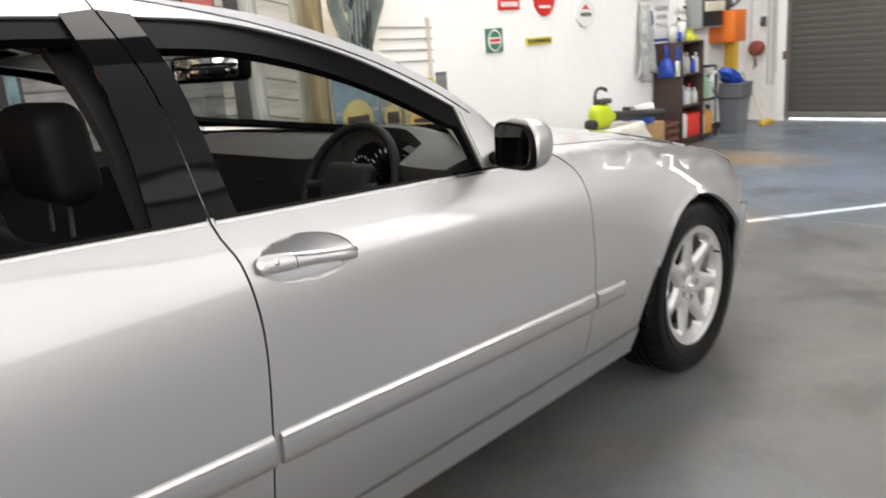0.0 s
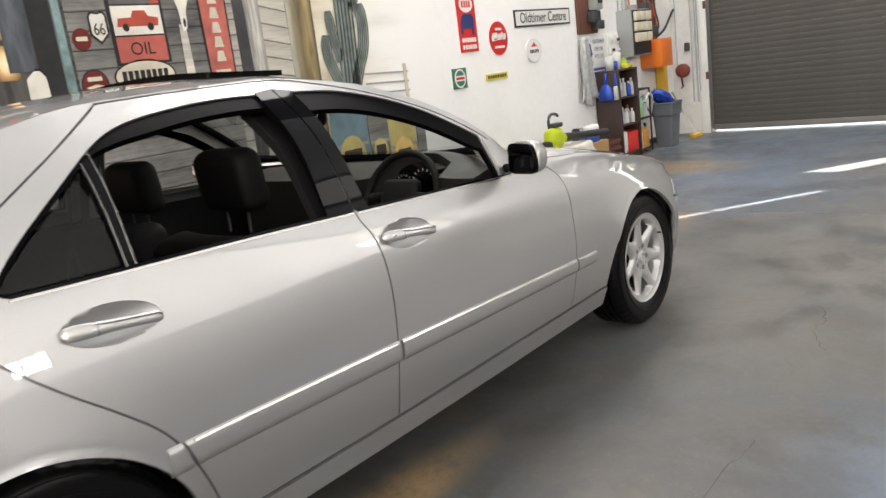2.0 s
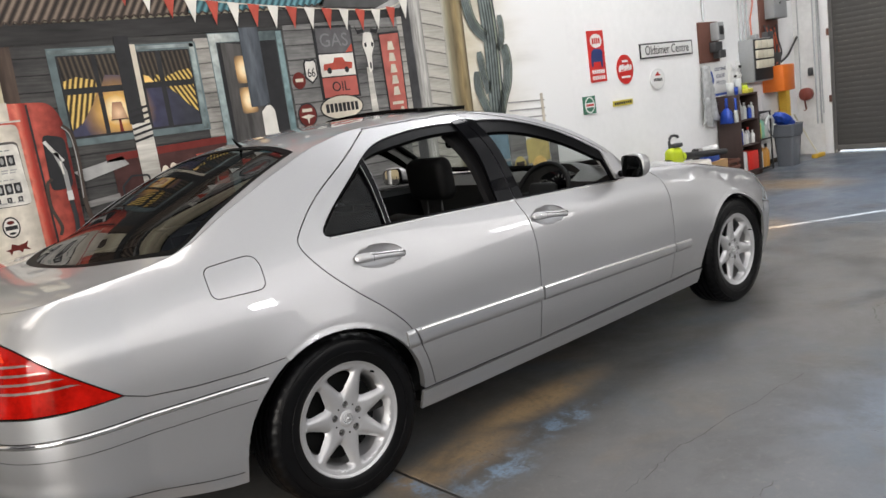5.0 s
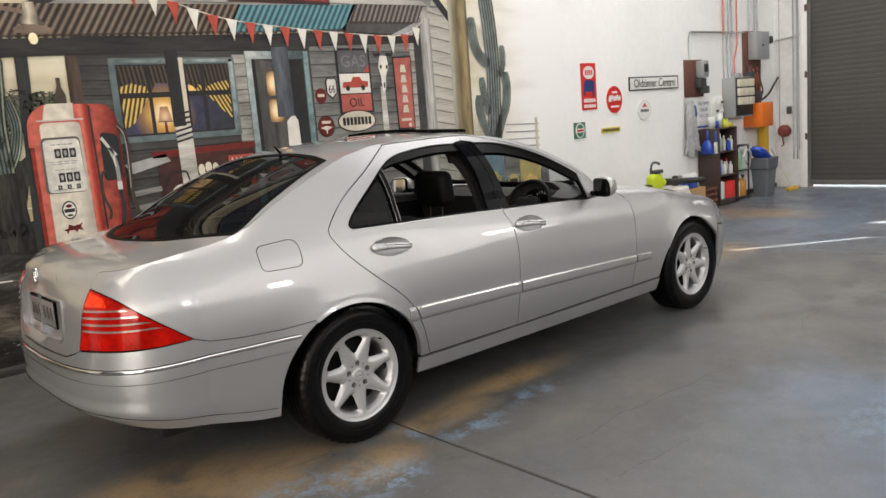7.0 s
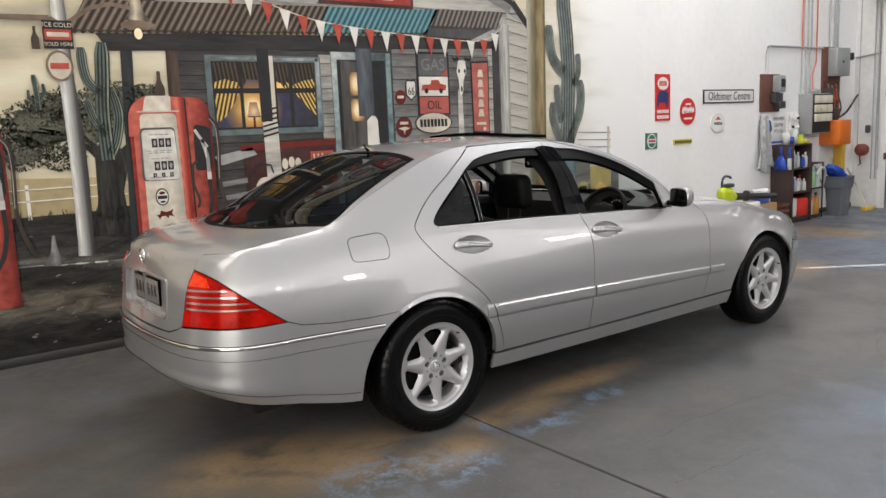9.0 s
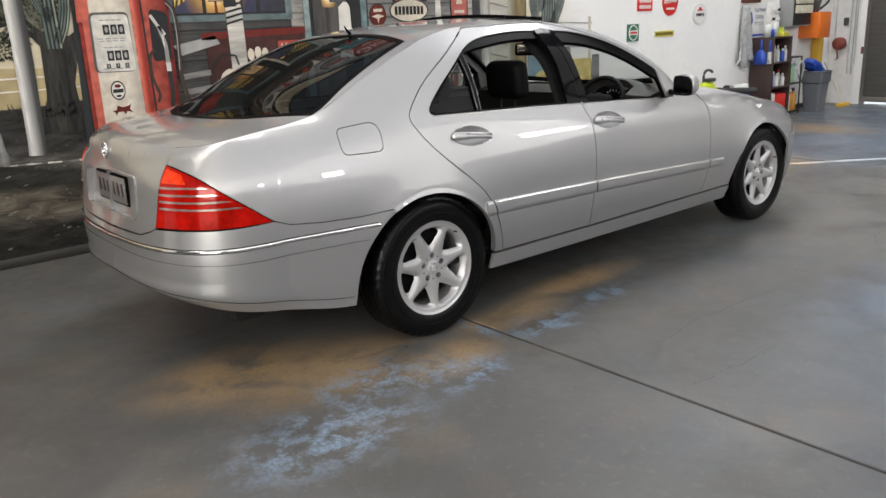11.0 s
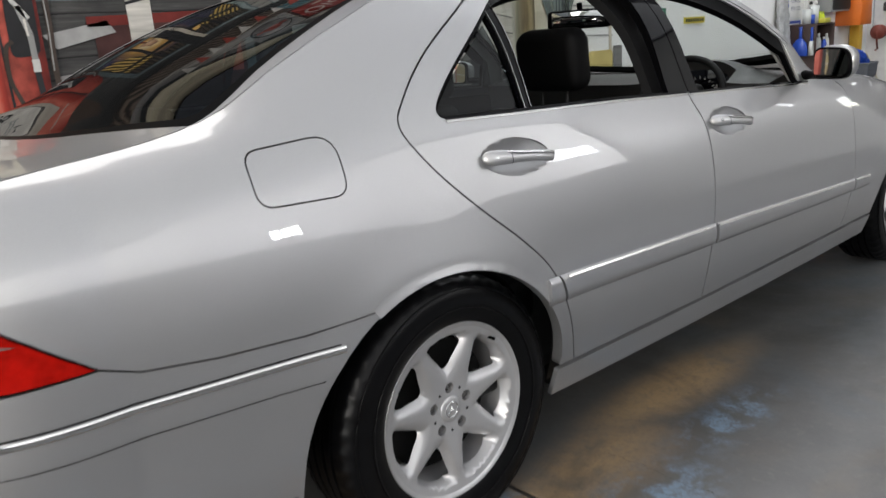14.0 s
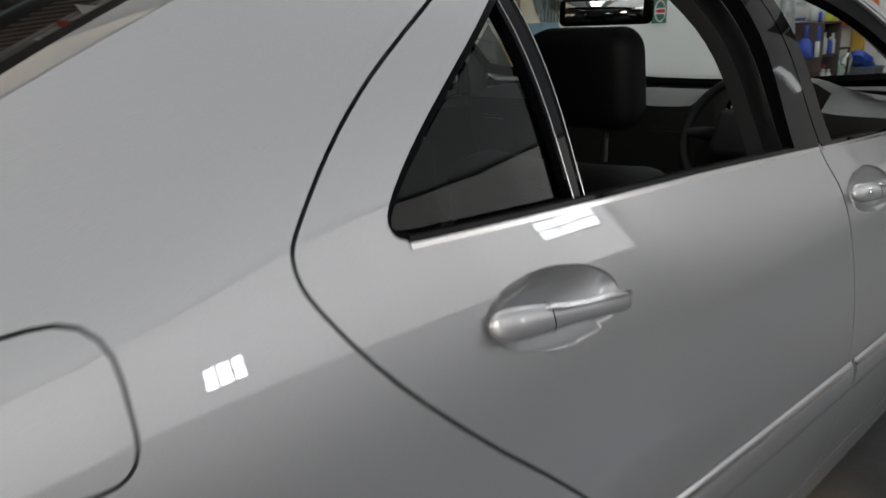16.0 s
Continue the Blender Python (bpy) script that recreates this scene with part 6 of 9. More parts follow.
SAND = wash("mural_sand", (0.44, 0.36, 0.20), 0.25, 1.5)
RUBBLE = wash("mural_rubble", (0.15, 0.145, 0.135), 0.7, 5)
STEEL = wash("mural_bright_pole", (0.52, 0.52, 0.50), 0.3, 3)
DRUM_BLUE = wash("mural_drum_blue", (0.15, 0.23, 0.28), 0.35, 4)
OIL_YELLOW = wash("mural_yellow", (0.52, 0.42, 0.16), 0.3, 4)

CLAP_DARK = boards("mural_dark_lap_boards", (0.022, 0.022, 0.023), (0.052, 0.051, 0.050), (0.115, 0.112, 0.106), 0.105, 0.72, 0.0, 0.45)
CLAP_GREY = boards("mural_grey_lap_boards", (0.065, 0.065, 0.065), (0.175, 0.173, 0.168), (0.34, 0.335, 0.32), 0.112, 0.74, 0.008, 0.55)
CLAP_PALE = boards("mural_pale_lap_boards", (0.14, 0.135, 0.125), (0.36, 0.345, 0.315), (0.56, 0.54, 0.49), 0.105, 0.72, 0.0, 0.5)
CLAP_SIDE = boards("mural_side_lap_boards", (0.26, 0.25, 0.225), (0.46, 0.44, 0.39), (0.60, 0.58, 0.53), 0.118, 0.80, 0.19, 0.25)
CLAP_GABLE = boards("mural_gable_lap_boards", (0.20, 0.195, 0.18), (0.42, 0.405, 0.37), (0.58, 0.56, 0.51), 0.145, 2.57, -0.01, 0.35)
IRON_RUST = stripes("mural_rusty_corrugations", [(0.0, (0.020, 0.016, 0.014)), (0.5, (0.075, 0.056, 0.044)), (1.0, (0.20, 0.155, 0.122))], 0.056, 0.62)
IRON_TEAL = stripes("mural_teal_corrugations", [(0.0, (0.022, 0.060, 0.072)), (0.5, (0.070, 0.175, 0.205)), (1.0, (0.13, 0.29, 0.33))], 0.056, 0.62, 0.35)
IRON_GREY = stripes("mural_grey_corrugations", [(0.0, (0.035, 0.030, 0.027)), (0.5, (0.10, 0.086, 0.078)), (1.0, (0.22, 0.195, 0.178))], 0.056, 0.50, 0.35)
DRAPE = stripes("mural_striped_drape", [(0.0, (0.030, 0.022, 0.015)), (0.35, (0.10, 0.065, 0.022)), (0.65, (0.46, 0.31, 0.075)), (1.0, (0.66, 0.47, 0.15))], 0.034, 0.30, 0.3, 0.5)
DRAPE_RIGHT = stripes("mural_striped_drape_right", [(0.0, (0.030, 0.022, 0.015)), (0.35, (0.10, 0.065, 0.022)), (0.65, (0.46, 0.31, 0.075)), (1.0, (0.66, 0.47, 0.15))], 0.034, -0.55, 0.3, 0.5)
DRAPE_DARK = stripes("mural_dim_drape", [(0.0, (0.016, 0.014, 0.013)), (0.6, (0.042, 0.034, 0.027)), (1.0, (0.085, 0.066, 0.046))], 0.034, -0.15, 0.4, 0.5)
EARTH = painted_earth()

mural = empty("mural", "wall-sized painted roadside garage with petrol pumps and cacti", "mural")


def daub(name, loop, mat, layer, label="", parent=None):
    """A painted shape on the wall, a hair proud of the one below it."""
    bm = slab(bmesh.new(), loop, "y", WALL_Y - 0.0012 * layer - 0.003, 0.0025)
    return part(name, bm, mat, parent or mural, label, smooth=False)


def daubs(name, loops, mat, layer, label="", kind=""):
    """Many like strokes of one colour; uncounted ones are joined as stuff."""
    if not kind:
        return [daub(name, lp, mat, layer, label) for lp in loops]
    bm = bmesh.new()
    at = WALL_Y - 0.0012 * layer - 0.003
    for lp in loops:
        a = [bm.verts.new((x, at, z)) for x, z in lp]
        b = [bm.verts.new((x, at + 0.002, z)) for x, z in lp]
        bm.faces.new(a)
        for k in range(len(a)):
            bm.faces.new((a[k - 1], b[k - 1], b[k], a[k]))
    bmesh.ops.recalc_face_normals(bm, faces=bm.faces[:])
    ob = part(name, bm, mat, mural, label, smooth=False)
    if kind:
        ob["kind"] = kind
    return ob


def box2(x0, x1, z0, z1):
    return [(x0, z0), (x1, z0), (x1, z1), (x0, z1)]


def stroke(x0, z0, x1, z1, w0, w1=None):
    d = Vector((x1 - x0, z1 - z0)).normalized()
    nx, nz = -d.y, d.x
    w1 = w0 if w1 is None else w1
    return [(x0 - nx * w0 / 2, z0 - nz * w0 / 2), (x1 - nx * w1 / 2, z1 - nz * w1 / 2), (x1 + nx * w1 / 2, z1 + nz * w1 / 2), (x0 + nx * w0 / 2, z0 + nz * w0 / 2)]


def path_strokes(pts, w):
    return [stroke(*a, *b, w) for a, b in zip(pts, pts[1:])]


def lettering(text, x, z, size, mat, layer, parent, shear=0.0, squeeze=1.0, name="lettering"):
    """Words in the built-in font, turned into a mesh on the wall."""
    cu = bpy.data.curves.new(name, "FONT")
    cu.body, cu.size, cu.align_x, cu.align_y, cu.extrude, cu.shear = text, size, "CENTER", "CENTER", 0.0006, shear
    tmp = bpy.data.objects.new(name, cu)
    me = bpy.data.meshes.new_from_object(tmp)
    bpy.data.objects.remove(tmp)
    me.transform(pose(x, WALL_Y - 0.0012 * layer - 0.0035, z, 90, 0, 0) @ Matrix.Diagonal((squeeze, 1, 1, 1)))
    return link_mesh(name, me, mat, parent, smooth=False)


def paint_mural():
    rnd = random.Random(5)
    daub("painted_sky", box2(-4.5, 5.2, 0.065, 4.4), SKY_PAINT, 0)
    daub("painted_sand", [(-4.5, 0.6), (-0.3, 0.6), (-0.3, 1.24), (-1.6, 1.30), (-4.5, 1.25)], SAND, 1)
    daub("painted_ground", [(-4.5, 0.065), (3.6, 0.065), (3.6, 0.80), (2.0, 0.74), (0.2, 0.80), (-0.3, 1.02), (-0.6, 1.04), (-0.9, 1.02), (-1.3, 1.022), (-4.5, 1.04)], EARTH, 2)
    # pale kerb edge, broken along its length
    rg = random.Random(77)
    kerb = [(-4.5, 0.715), (-1.6, 0.69), (-1.05, 0.665), (-0.6, 0.645), (0.3, 0.62)]
    for a, b in zip(curve2d(kerb, 9), curve2d(kerb, 9)[1:]):
        daub("painted_kerb_edge", stroke(*a, *b, rg.uniform(0.004, 0.013), rg.uniform(0.004, 0.013)), BOARD_PALE if rg.random() < 0.55 else RUBBLE, 5)
    daubs("painted_rubble", [ellipse(rnd.uniform(-3.4, 3.3), rnd.uniform(0.12, 0.9), rnd.uniform(0.006, 0.022), rnd.uniform(0.003, 0.009), 7, rnd.uniform(-0.4, 0.4)) for _ in range(150)], RUBBLE, 3, kind="stuff")
    daubs("painted_grass", [stroke(x, z, x + rnd.uniform(-0.03, 0.03), z + rnd.uniform(0.015, 0.05), 0.007, 0.002) for x, z in [(rnd.uniform(-3.6, -0.5), rnd.uniform(0.94, 1.02)) for _ in range(420)]], BLACK, 5, kind="stuff")
    # fence in the desert
    daubs("painted_fence", [stroke(-4.0, 1.20, -0.5, 1.21, 0.008), stroke(-4.0, 1.12, -0.5, 1.13, 0.008)] + [stroke(x, 1.0, x, 1.24, 0.022) for x in (-3.6, -3.0, -2.4, -1.9, -1.55, -1.25, -0.92, -0.56)], WHITE, 4)
    # tree: trunk and leaves
    daub("painted_trunk", [(-0.90, 0.84), (-0.53, 0.84), (-0.60, 0.95), (-0.615, 1.15), (-0.56, 1.36), (-0.45, 1.50), (-0.49, 1.55), (-0.60, 1.46), (-0.74, 1.47), (-0.86, 1.58), (-0.90, 1.54), (-0.79, 1.40), (-0.80, 1.1), (-0.83, 0.95)], tone("mural_trunk", [(-0.14, (0.010, 0.010, 0.010)), (-0.02, (0.035, 0.033, 0.028)), (0.05, (0.012, 0.012, 0.011)), (0.14, (0.03, 0.028, 0.024))], -0.70, 0, rough=0.7, fine=9, stretch=(6, 1, 0.8)), 5)
    clumps = [(-1.13, 1.62, 0.26, 0.20), (-1.25, 1.48, 0.20, 0.14), (-1.0, 1.44, 0.16, 0.12), (-0.95, 1.75, 0.18, 0.15), (-0.62, 1.80, 0.26, 0.14), (-0.40, 1.82, 0.14, 0.10), (-1.05, 1.78, 0.16, 0.08), (-0.80, 1.62, 0.2, 0.14), (-1.38, 1.62, 0.12, 0.12)]
    branches = [stroke(-0.88, 1.56, cx, cz, 0.03, 0.012) for cx, cz, _, _ in clumps if cx < -0.9] + [stroke(-0.50, 1.53, cx, cz, 0.03, 0.012) for cx, cz, _, _ in clumps if cx > -0.7]
    daubs("painted_branch", branches, BLACK, 5)
    daubs("painted_foliage", [[(cx + rx_ * (0.62 + 0.2 * rnd.random()) * math.cos(a), cz + rz_ * (0.62 + 0.2 * rnd.random()) * math.sin(a)) for a in np.linspace(0, 6.28, 22, endpoint=False)] for cx, cz, rx_, rz_ in clumps[:2] + clumps[3:6] + clumps[7:8]], wash("mural_foliage_shade", (0.115, 0.115, 0.088), 0.8, 8, 30), 5, kind="stuff")
    for leaf_mat, count, lay in ((LEAF, 2600, 6), (wash("mural_leaf_light", (0.10, 0.105, 0.075), 0.6, 9), 700, 7)):
        leaves = []
        for _ in range(count):
            cx, cz, rx_, rz_ = rnd.choice(clumps)
            a, r = rnd.uniform(0, 6.283), rnd.random() ** 0.5
            leaves.append(ellipse(cx + rx_ * r * math.cos(a), cz + rz_ * r * math.sin(a), rnd.uniform(0.007, 0.017), rnd.uniform(0.003, 0.006), 5, rnd.uniform(0, 3.1)))
        daubs("painted_leaves", leaves, leaf_mat, lay, kind="stuff")
    # cacti: ribbed limbs

    def limb(name, pts, w, mat, layer, off=0.0, half=1.0, tip=True):
        c = np.array(curve2d(pts, 6))
        d = np.gradient(c, axis=0)
        nrm = np.stack([-d[:, 1], d[:, 0]], 1) / np.linalg.norm(d, axis=1)[:, None]
        taper = np.clip((np.arange(len(c)) + 1.2) / 3.0, 0, 1) ** 0.5 if tip else np.ones(len(c))
        a, b = c + nrm * (w * taper * (off + half))[:, None], c + nrm * (w * taper * (off - half))[:, None]
        return daub(name, [tuple(q) for q in a] + [tuple(q) for q in b[::-1]], mat, layer)

    def cactus(limbs, layer, ribs=4, base=None, light=None, groove=None):
        for k, (pts, w) in enumerate(limbs):
            limb("painted_cactus" if k == 0 else "painted_arm", pts, w, base or CACTUS, layer + (k > 0))
            for j in range(ribs):
                o = -0.78 + 1.5 * j / max(ribs - 1, 1)
                limb("painted_rib", pts, w, (light or CACTUS_LIT) if j != ribs - 1 else CACTUS_PALE, layer + 2, o, 0.11)
                limb("painted_rib", pts, w, groove or LINE_DARK, layer + 2, o + 0.24, 0.07)

    cactus([([(-0.665, 2.21), (-0.685, 1.95), (-0.705, 1.70), (-0.70, 1.38)], 0.050), ([(-0.81, 2.17), (-0.805, 2.02), (-0.775, 1.92), (-0.69, 1.85)], 0.033), ([(-0.805, 1.81), (-0.77, 1.68), (-0.70, 1.56)], 0.028), ([(-0.63, 1.87), (-0.60, 1.70), (-0.63, 1.53), (-0.68, 1.42)], 0.036)], 8)
    cactus([([(-1.13, 1.98), (-1.12, 1.88), (-1.12, 1.74)], 0.018), ([(-1.17, 1.88), (-1.165, 1.83), (-1.12, 1.79)], 0.010), ([(-1.075, 1.92), (-1.075, 1.85), (-1.11, 1.80)], 0.012)], 8, 2)
    cactus([([(4.0, 2.90), (4.01, 2.70), (4.04, 2.44), (4.06, 2.06), (4.05, 1.73), (4.02, 1.20)], 0.098), ([(3.78, 2.52), (3.79, 2.35), (3.83, 2.20), (3.90, 2.11), (4.0, 2.04)], 0.060), ([(4.21, 2.24), (4.22, 2.12), (4.20, 2.00), (4.12, 1.92)], 0.038), ([(4.23, 1.96), (4.25, 1.79), (4.22, 1.61), (4.14, 1.46), (4.06, 1.28)], 0.060), ([(3.88, 1.91), (3.90, 1.74), (3.95, 1.52)], 0.045), ([(3.82, 1.73), (3.82, 1.56), (3.88, 1.41), (3.94, 1.28)], 0.050)], 8, 5, wash("mural_cactus_grey", (0.105, 0.125, 0.122), 0.6, 5), wash("mural_cactus_grey_light", (0.165, 0.195, 0.185), 0.5, 6), wash("mural_cactus_groove", (0.060, 0.070, 0.072), 0.5, 6))
    # house front
    daub("painted_wall", [(-0.14, 0.62), (1.80, 0.62), (1.80, 2.30), (-0.14, 2.30)], CLAP_DARK, 6, "dark painted timber front")
    daub("painted_wall", box2(1.80, 3.10, 0.62, 2.42), CLAP_GREY, 6, "grey painted timber front")
    daub("painted_board_strip", box2(1.06, 1.18, 1.42, 2.16), CLAP_PALE, 7)
    daub("painted_board_strip", [(2.90, 0.62), (3.0, 0.62), (3.0, 2.40), (2.94, 2.40)], CLAP_PALE, 7)
    daub("painted_side_wall", [(3.20, 0.62), (3.48, 0.70), (3.52, 2.46), (3.20, 2.62)], CLAP_SIDE, 6)
    daub("painted_corner_post", [(3.09, 0.62), (3.21, 0.62), (3.22, 2.50), (3.08, 2.50)], tone("mural_corner_post", [(-0.07, (0.13, 0.13, 0.125)), (-0.02, (0.34, 0.33, 0.31)), (0.03, (0.46, 0.45, 0.42)), (0.07, (0.24, 0.235, 0.22))], 3.15, 0, rough=0.35, fine=8, stretch=(6, 1, 0.6)), 8)
    daub("painted_wall_shadow", [(2.98, 0.62), (3.09, 0.62), (3.08, 2.44), (2.99, 2.42)], wash("mural_wall_shadow", (0.045, 0.045, 0.047), 0.5), 8)
    # gable, roof edge, gutter
    daub("painted_gable", [(-0.60, 2.36), (3.55, 2.44), (3.25, 2.72), (1.55, 3.38), (0.60, 2.94)], CLAP_GABLE, 5)
    daubs("painted_eave", [stroke(3.26, 2.66, 1.55, 3.33, 0.11), stroke(1.55, 3.33, -0.50, 2.36, 0.11)], TIMBER_GREY, 6)
    daubs("painted_gutter", [stroke(3.60, 2.38, 3.28, 2.72, 0.07), stroke(3.28, 2.72, 1.55, 3.42, 0.07), stroke(1.55, 3.42, -0.55, 2.42, 0.07)], LINE_DARK, 7)
    # corrugated canopy in three colours
    def canopy(x0, x1, zb, zt, slope, lean, mat):
        n = int((x1 - x0) / 0.056)
        xs = np.linspace(x0, x1, n * 4 + 1)
        low = [(x, zb + slope * (x - x0) + 0.011 * math.sin(2 * math.pi * k / 4)) for k, x in enumerate(xs)]
        daub("painted_canopy", low + [(x1 + lean, zt + slope * (x1 - x0)), (x0 + lean, zt)], mat, 9)
        daubs("painted_canopy_edge", [stroke(*a, *b, 0.010) for a, b in zip(low, low[1:])], RUST_DARK, 10, kind="stuff")
    canopy(-0.88, 1.06, 2.275, 2.50, 0.03, 0.13, IRON_RUST)
    canopy(1.04, 2.20, 2.330, 2.555, 0.035, 0.14, IRON_TEAL)
    canopy(2.22, 3.06, 2.435, 2.600, 0.02, 0.09, IRON_GREY)
    daub("painted_soffit", [(2.12, 2.36), (2.26, 2.44), (3.06, 2.46), (2.76, 2.34)], wash("mural_soffit", (0.075, 0.075, 0.075), 0.4), 9)
    daub("painted_bracket", [(2.72, 2.33), (3.02, 2.45), (3.10, 2.46), (2.98, 2.33)], GREY, 10)
    daub("painted_beam", [(-0.62, 2.15), (3.0, 2.26), (3.0, 2.38), (1.1, 2.32), (-0.70, 2.27)], wash("mural_beam", (0.036, 0.035, 0.035), 0.6, 2, 9, (0.6, 1, 5)), 8)
    # sign boards on the gable
    sb = daub("painted_sign", box2(1.09, 2.06, 2.58, 3.02), wash("mural_sign_frame", (0.055, 0.030, 0.028), 0.5), 11, "dark red painted name board")
    daub("sign_face", box2(1.12, 2.03, 2.61, 2.99), wash("mural_sign_red", (0.29, 0.048, 0.040), 0.5, 2.5, 10), 12, parent=sb)
    lettering("Oldtimer", 1.575, 2.835, 0.235, WHITE, 13, sb, 0.25)
    for k, (a, b) in enumerate(((1.30, 1.42), (1.46, 1.84))):
        daub("sign_bar", box2(a, b, 2.645, 2.685), CREAM, 13, parent=sb)
    pb = daub("painted_sign", box2(0.66, 1.07, 2.57, 2.98), GREY, 11, "grey painted board with a round car picture")
    daub("sign_face", ellipse(0.865, 2.775, 0.175, 0.175), BLACK, 12, parent=pb)
    daub("sign_face", ellipse(0.868, 2.775, 0.160, 0.160), tone("mural_round_picture", [(-0.16, (0.09, 0.088, 0.085)), (-0.05, (0.22, 0.215, 0.21)), (0.04, (0.17, 0.165, 0.16)), (0.14, (0.36, 0.35, 0.34))], 0.868, 2.775, 0, 1, rough=0.4), 12.6, parent=pb)
    daub("car_shape", [(0.735, 2.75), (1.0, 2.75), (1.005, 2.795), (0.95, 2.80), (0.91, 2.845), (0.83, 2.845), (0.79, 2.795), (0.735, 2.785)], wash("mural_faded_car", (0.36, 0.11, 0.095), 0.5, 9), 13.4, parent=pb)
    # window with curtains and a table lamp
    w = daub("painted_window", box2(0.07, 1.07, 1.52, 2.14), TEAL, 9, "teal painted window with yellow curtains")
    daub("frame_shadow", box2(0.118, 1.012, 1.565, 2.092), LINE_DARK, 10, parent=w)
    cols = [(0.13, 0.335), (0.365, 0.55), (0.655, 0.765), (0.80, 1.0)]
    for a, b in cols:
        daub("pane", box2(a, b, 1.58, 1.845), LAMPLIGHT, 11, parent=w)
        daub("pane", box2(a, b, 1.885, 2.085), DRAPE_DARK, 11, parent=w)
    daub("lamp_glow", [(0.365, 1.885), (0.55, 1.885), (0.55, 1.945), (0.40, 1.955)], LAMPLIGHT, 12, parent=w)
    daub("lamp_glow", [(0.655, 1.885), (0.72, 1.885), (0.69, 1.925), (0.655, 1.935)], AMBER, 12, parent=w)
    daub("lamp_shade", [(0.385, 1.66), (0.495, 1.66), (0.470, 1.775), (0.410, 1.775)], tone("mural_lamp_shade", [(0.0, (0.80, 0.56, 0.36)), (0.05, (0.50, 0.29, 0.17)), (0.09, (0.22, 0.12, 0.08))], 0.44, 1.70, 1, 1, True, 0.15), 13, parent=w)
    daub("lamp_stand", stroke(0.44, 1.58, 0.44, 1.66, 0.024, 0.014), RED_DARK, 13, parent=w)
    daub("lamp_rim", stroke(0.383, 1.661, 0.497, 1.661, 0.006), RUST_DARK, 14, parent=w)
    daub("curtain", [(0.13, 1.62), (0.13, 1.845), (0.325, 1.845), (0.285, 1.77), (0.20, 1.66)], DRAPE, 12, parent=w)
    daub("curtain", [(0.13, 1.885), (0.13, 1.93), (0.22, 1.955), (0.335, 1.925), (0.335, 1.885)], DRAPE, 12, parent=w)
    daub("curtain", [(0.80, 1.845), (1.0, 1.845), (1.0, 1.66), (0.93, 1.72), (0.86, 1.80)], DRAPE_RIGHT, 12, parent=w)
    daub("curtain", [(0.80, 1.885), (1.0, 1.885), (1.0, 1.96), (0.90, 1.945), (0.80, 1.91)], DRAPE_RIGHT, 12, parent=w)
    daub("curtain", [(0.72, 1.885), (0.765, 1.885), (0.765, 1.93), (0.74, 1.93)], DRAPE_RIGHT, 12, parent=w)
    daub("frame_light", box2(1.020, 1.055, 1.53, 2.13), tone("mural_frame_light", [(-0.3, (0.12, 0.16, 0.165)), (0.1, (0.22, 0.27, 0.27)), (0.3, (0.33, 0.38, 0.37))], 1.03, 1.83, 0, 1, rough=0.4), 11, parent=w)
    daub("frame_light", box2(0.08, 1.05, 2.105, 2.128), tone("mural_frame_top", [(-0.5, (0.11, 0.14, 0.145)), (0.5, (0.26, 0.30, 0.30))], 0.57, 2.1, 1, 0, rough=0.4), 11, parent=w)
    # door, half open
    d = daub("painted_door", box2(1.17, 1.78, 0.66, 2.19), TEAL, 9, "teal painted door frame with a dark half-open door")
    daub("door_opening", box2(1.23, 1.72, 0.66, 2.12), BLACK, 10, parent=d)
    daub("door_leaf", [(1.26, 0.66), (1.53, 0.70), (1.53, 2.09), (1.26, 2.12)], wash("mural_door_leaf", (0.075, 0.072, 0.070), 0.6, 2, 9, (5, 1, 0.7)), 11, parent=d)
    for z0, z1 in ((1.60, 1.79), (1.82, 2.02)):
        glow = tone("mural_lit_pane", [(0.0, (0.97, 0.90, 0.70)), (0.045, (0.92, 0.72, 0.42)), (0.085, (0.50, 0.30, 0.13)), (0.125, (0.12, 0.08, 0.05))], 1.41, (z0 + z1) / 2, 0.75, 1, True, 0.15)
        daub("lit_pane", rounded(box2(1.345, 1.475, z0, z1), 0.015, 2), glow, 12, parent=d)
    daub("frame_light", box2(1.175, 1.225, 0.9, 2.185), tone("mural_door_frame_light", [(-0.6, (0.10, 0.15, 0.16)), (0.2, (0.26, 0.32, 0.32)), (0.5, (0.46, 0.50, 0.48))], 1.2, 1.65, 0, 1, rough=0.35), 10, parent=d)
    daub("frame_light", box2(1.226, 1.42, 2.125, 2.185), tone("mural_door_head_light", [(-0.1, (0.48, 0.50, 0.48)), (0.1, (0.24, 0.29, 0.29))], 1.32, 2.15, 1, 0, rough=0.3), 10, parent=d)
    daub("frame_light", box2(1.73, 1.775, 0.9, 2.185), tone("mural_door_frame_edge", [(-0.6, (0.08, 0.14, 0.15)), (0.5, (0.20, 0.29, 0.30))], 1.75, 1.65, 0, 1, rough=0.35), 10, parent=d)
    # porch posts, cooler, seats, tins
    daub("painted_post", [(0.50, 1.62), (0.60, 1.62), (0.60, 2.20), (0.50, 2.20)], LINE_DARK, 14)
    daub("painted_post", [(0.60, 1.62), (0.635, 1.62), (0.635, 2.14), (0.60, 2.14)], CREAM, 14)
    daub("painted_post", [(0.52, 0.66), (0.65, 0.66), (0.64, 1.62), (0.51, 1.62)], BOARD_PALE, 14)
    daubs("painted_post_stripe", [stroke(0.51, z, 0.64, z + 0.03, 0.016) for z in np.arange(1.50, 1.72, 0.04)], BLACK, 15)
